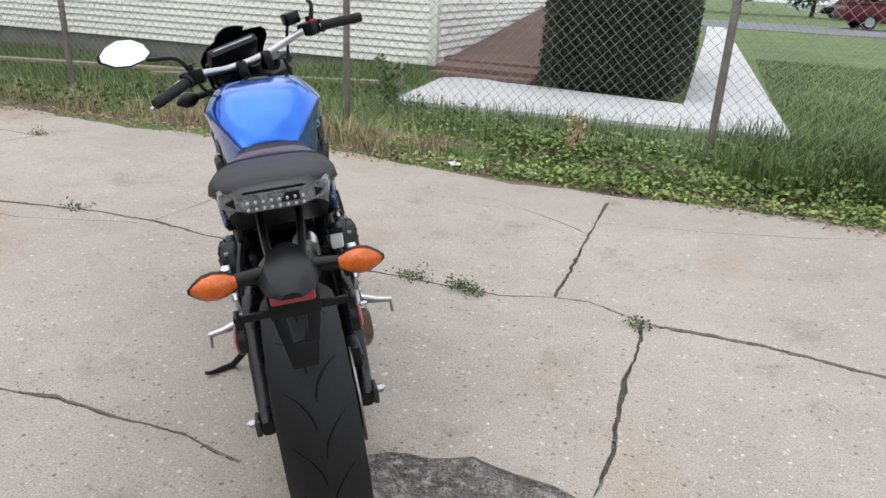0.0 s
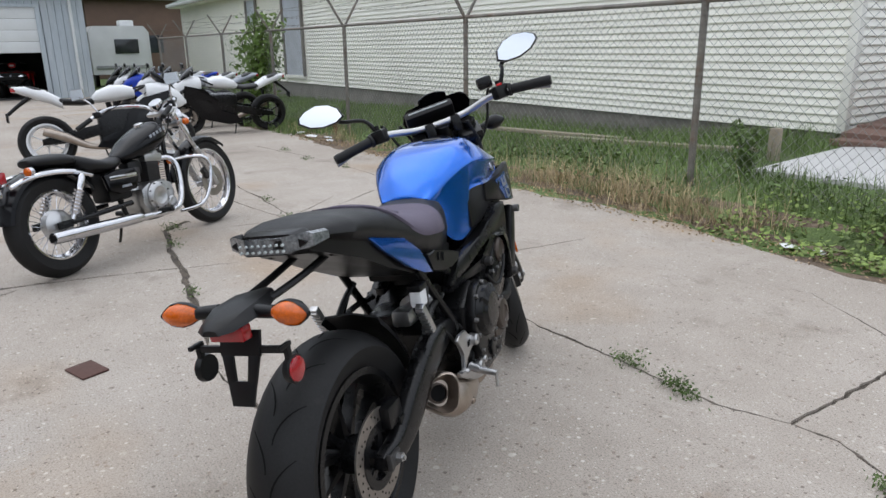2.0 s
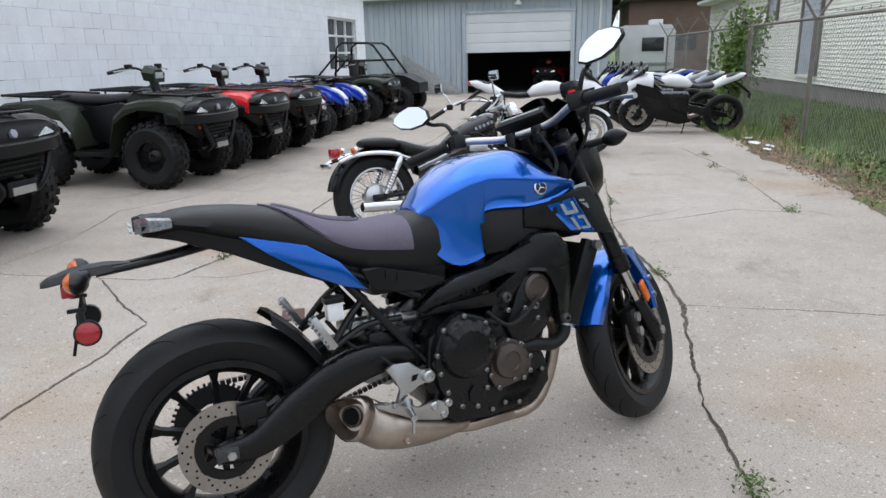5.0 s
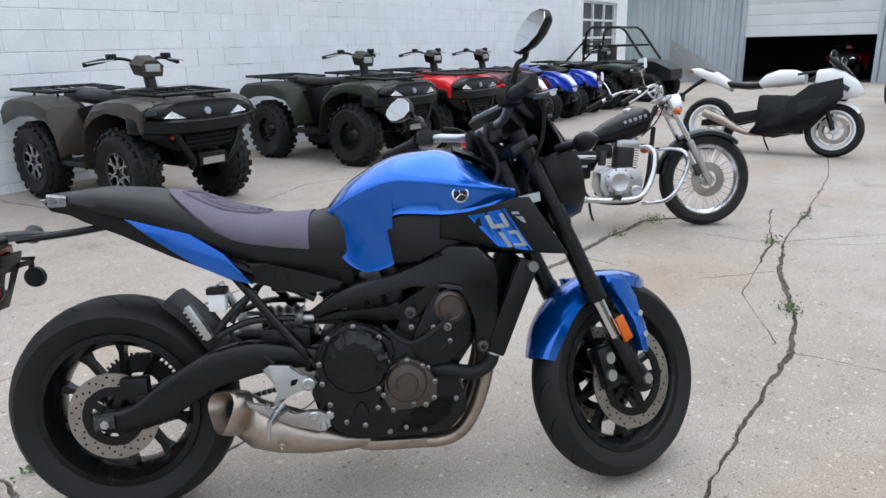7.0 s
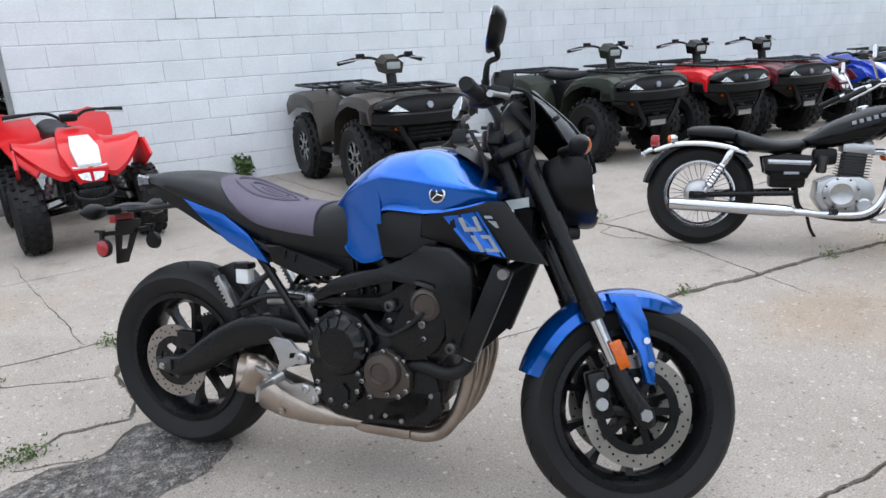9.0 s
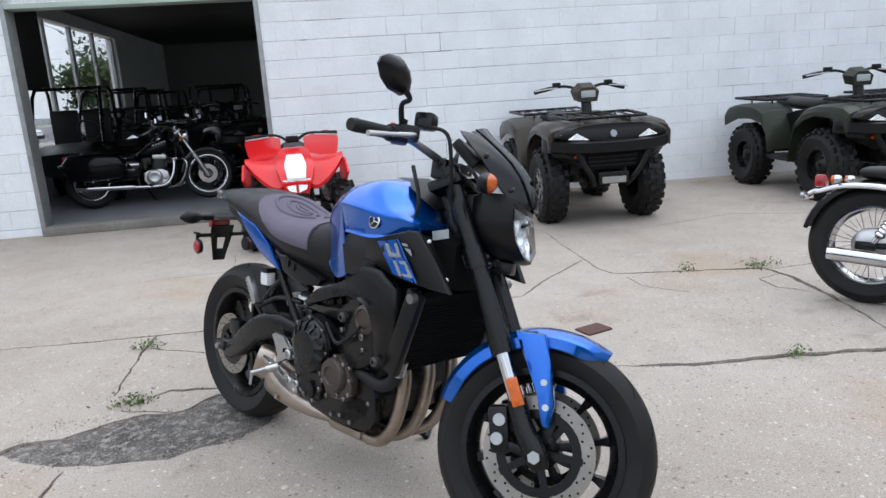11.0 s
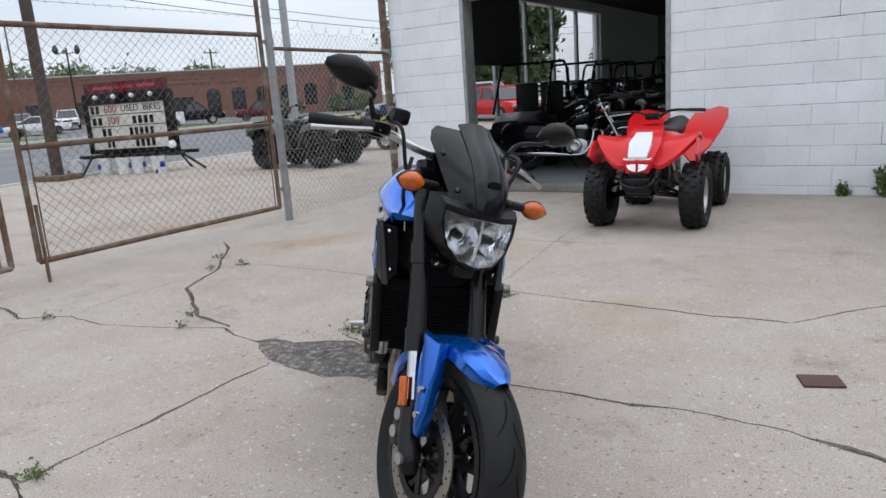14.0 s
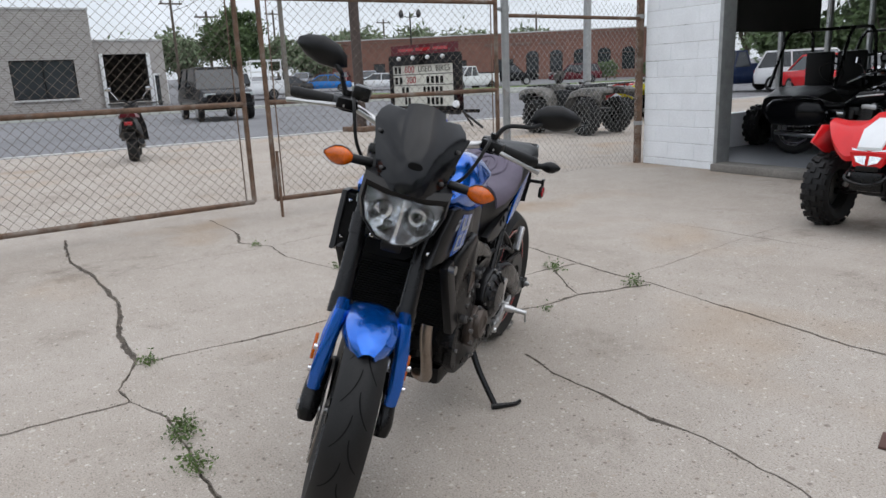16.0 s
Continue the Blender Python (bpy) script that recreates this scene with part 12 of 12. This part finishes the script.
    trees = ((-16.0, 66.0, 7.2, 2.9, 1.8, 7000, 0.22, "round green tree beside the workshop"), (-11.8, 95.0, 6.5, 4.0, 1.5, 4000, 0.35, "green tree behind the workshop"), (-19.5, 90.0, 5.4, 3.2, 1.5, 3500, 0.32, "green tree behind the car park"),
             (-21.6, 80.0, 4.8, 2.4, 1.2, 3500, 0.28, "green tree behind the car park"), (-23.6, 84.0, 5.6, 2.6, 1.4, 3500, 0.28, "green tree behind the car park"), (-25.2, 100.0, 6.4, 4.5, 2.0, 3500, 0.4, "green tree beyond the brick building"),
             (-29.5, 112.0, 6.6, 5.5, 2.0, 3500, 0.45, "green tree beyond the brick building"), (-34.0, 118.0, 6.4, 6.0, 2.0, 3500, 0.45, "green tree beyond the brick building"), (-55.0, 72.0, 12.5, 3.6, 2.2, 6000, 0.22, "large green tree beside the brick building"),
             (-39.0, 116.0, 6.0, 5.0, 2.0, 3000, 0.45, "green tree beyond the brick building"), (-8.0, 110.0, 6.0, 4.0, 2.0, 3000, 0.4, "green tree behind the workshop"))
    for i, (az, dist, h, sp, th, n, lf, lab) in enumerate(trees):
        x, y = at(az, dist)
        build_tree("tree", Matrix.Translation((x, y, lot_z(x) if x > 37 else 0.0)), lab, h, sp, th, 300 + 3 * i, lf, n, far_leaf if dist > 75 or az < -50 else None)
    for az, dist in ((-45.0, 73.0), (-48.5, 72.0), (-50.5, 71.0)):
        x, y = at(az, dist)
        build_tree("bush", Matrix.Translation((x, y, lot_z(x))), "low green bush against the brick building", 1.9, 1.2, 0.3, int(-az * 10), 0.14, 1500)
    # down the street, seen through the showroom's panes: tree line, parked cars, low brown building
    for i, (x, y, h, sp, n) in enumerate(((27.6, -46.5, 5.0, 3.0, 3500), (24.4, -49.0, 5.4, 3.0, 3500), (20.0, -43.0, 8.2, 2.8, 5000), (15.5, -54.5, 6.3, 3.4, 4000))):
        build_tree("tree", Matrix.Translation((x, y, 0.0)), "green street tree beyond the shop window", h, sp, 1.0, 800 + 3 * i, 0.26, n)
    for x, y, head, mat, ln, ht, style, lab in ((14.1, -25.8, 190, "white_plastic", 4.6, 1.75, "suv", "white parked car beyond the shop window"), (12.2, -23.6, 150, "red_paint", 4.5, 1.5, "sedan", "red parked car beyond the shop window"), (13.6, -29.2, 150, "white_plastic", 4.6, 1.5, "sedan", "white parked car beyond the shop window")):
        build_car("car", facing(x, y, head, 0.0), lab, M[mat], ln, 1.8, ht, style)
    low = thing("roadside_building", Matrix.Translation((6.0, -49.0, 0)) @ Matrix.Rotation(radians(-90), 4, "Z"), "low brown roadside building with a flat roof", "building")
    facade(low, M["tan_brick"], -7.0, 7.5, 3.0, [], 8.0)
    # behind the barn: brown house, dark trees, camper
    hb = thing("brown_house", Matrix.Translation((-48.0, 10.8, -0.3)), "brown clad house behind the yard", "house")
    brown = surface("brown_cladding", (0.15, 0.095, 0.07), 0.8, var=0.15, scale=1.0, fine_var=0.15)
    bm = bmesh.new()
    box(bm, (0, 0, 2.2), (7.0, 8.0, 4.4), bevel=0.02)
    part("wall", bm, brown, hb)
    bm = bmesh.new()
    loft(bm, [[(x, -4.4, 4.35), (x, 4.4, 4.35), (x, 4.0, 4.62), (x, -4.0, 4.62)] for x in (-4.0, 4.0)])
    part("roof", bm, M["foundation"], hb, "grey shingle roof", 0)
    bm = bmesh.new()
    box(bm, (3.53, -0.6, 1.9), (0.08, 1.2, 1.0), bevel=0.01)
    part("window", bm, M["dark_window"], hb)
    for i, (x, y, h, sp) in enumerate(((-58, 6.2, 15, 5.0), (-60, 12.5, 15, 4.6), (-47, 3.2, 12, 3.6), (-66, 18.5, 13, 4.0), (-56, -4.0, 12, 5.0), (-60, -12.0, 12, 5.0))):
        build_tree("tree", Matrix.Translation((x, y, -0.3)), "tall dark green tree behind the barn", h, sp, 2.0, 500 + 5 * i, 0.24, 13000)
    cam_m = Matrix.Translation((-34.0, 6.7, -0.3))
    c = thing("camper", cam_m, "white camper trailer parked behind the barn", "camper")
    bm = bmesh.new()
    loft(bm, [[(x, -1.25, 0.55), (x, 1.25, 0.55), (x, 1.25, 2.35), (x, 1.05, 2.62), (x, -1.05, 2.62), (x, -1.25, 2.35)] for x in (-2.6, 0.0)])
    part("body", bm, M["white_paint"], c, "", 30)
    bm = bmesh.new()
    box(bm, (0.02, 0.25, 1.75), (0.05, 1.0, 0.62), bevel=0.02)
    part("window", bm, M["dark_window"], c)
    bm = bmesh.new()
    box(bm, (0.015, 0, 0.85), (0.04, 2.2, 0.16), bevel=0.01)
    part("stripe", bm, M["galv"], c)
    bm = bmesh.new()
    box(bm, (-0.6, 0.4, 2.74), (0.7, 0.6, 0.26), bevel=0.05)
    part("roof_unit", bm, M["white_paint"], c)
    for y in (-1.0, 1.0):
        bm = bmesh.new()
        lathe(bm, (-1.2, y, 0.33), (0, 1, 0), [(0.18, -0.1), (0.33, -0.08), (0.33, 0.08), (0.18, 0.1)], 20)
        part("wheel", bm, M["rubber"], c)
    # grey sheet sloping against the barn
    sh = thing("sloping_sheet", Matrix.Translation((-26.0, 0, -0.25)), "grey metal loading ramp leaning beside the buggy", "ramp")
    bm = bmesh.new()
    plate(bm, [(-3.3, 1.50), (-1.05, 0.12), (-1.05, 0.0), (-2.1, 0.0), (-3.3, 0.5)], 0.05, basis((0, 0, 0), (0, 1, 0), (0, 0, 1), (1, 0, 0)), 0.008)
    part("sheet", bm, M["galv"], sh)
    build_utility_atv("quad_bike", facing(-30.2, 2.4, -10, -0.33), "red utility quad inside the barn doorway", M["red_paint"])
    # side street beyond the lawn, pickup truck, trees
    bm = bmesh.new()
    box(bm, (10, 36.5, 0.16), (160, 10.0, 0.10))
    tagged(part("side_street", bm, M["asphalt"], None, "", 0), "pale grey side street beyond the lawn", "road", kind="structure")
    build_car("pickup_truck", facing(8.0, 40.6, 10, 0.21), "dark maroon pickup truck on the side street", M["maroon_plastic"], 5.6, 1.95, 1.85, "pickup", "pickup truck")
    build_car("car", facing(9.5, 66.0, 0, 0.21), "dark car far off on a drive", M["black_gloss"], 4.6, 1.8, 1.45, "sedan")
    rs = np.random.RandomState(77)
    for i in range(9):
        x = -14 + 5.0 * i
        build_tree("bush" if i % 2 else "tree", Matrix.Translation((x + rs.uniform(-1, 1), 64 + rs.uniform(-4, 8), 0.2)), "green bushy tree beyond the side street", 5 + 3 * rs.rand(), 3.0, 0.8, 700 + i, 0.26, 4500)


build_workshop_across()
build_brick_hall()
build_sign_trailer()
build_scooter()
build_poles()
camo = build_utility_atv("quad_bike", facing(7.05, -6.55, 4, 0.0), "grey camouflage utility quad on the forecourt", M["camo"])
build_sport_atv("quad_bike", facing(9.3, -9.3, 20, 0.0), "red sport quad on the forecourt", M["red_paint"])
build_sport_atv("quad_bike", facing(8.4, -10.4, 10, 0.0), "yellow sport quad on the forecourt", M["yellow_plastic"])
build_background()
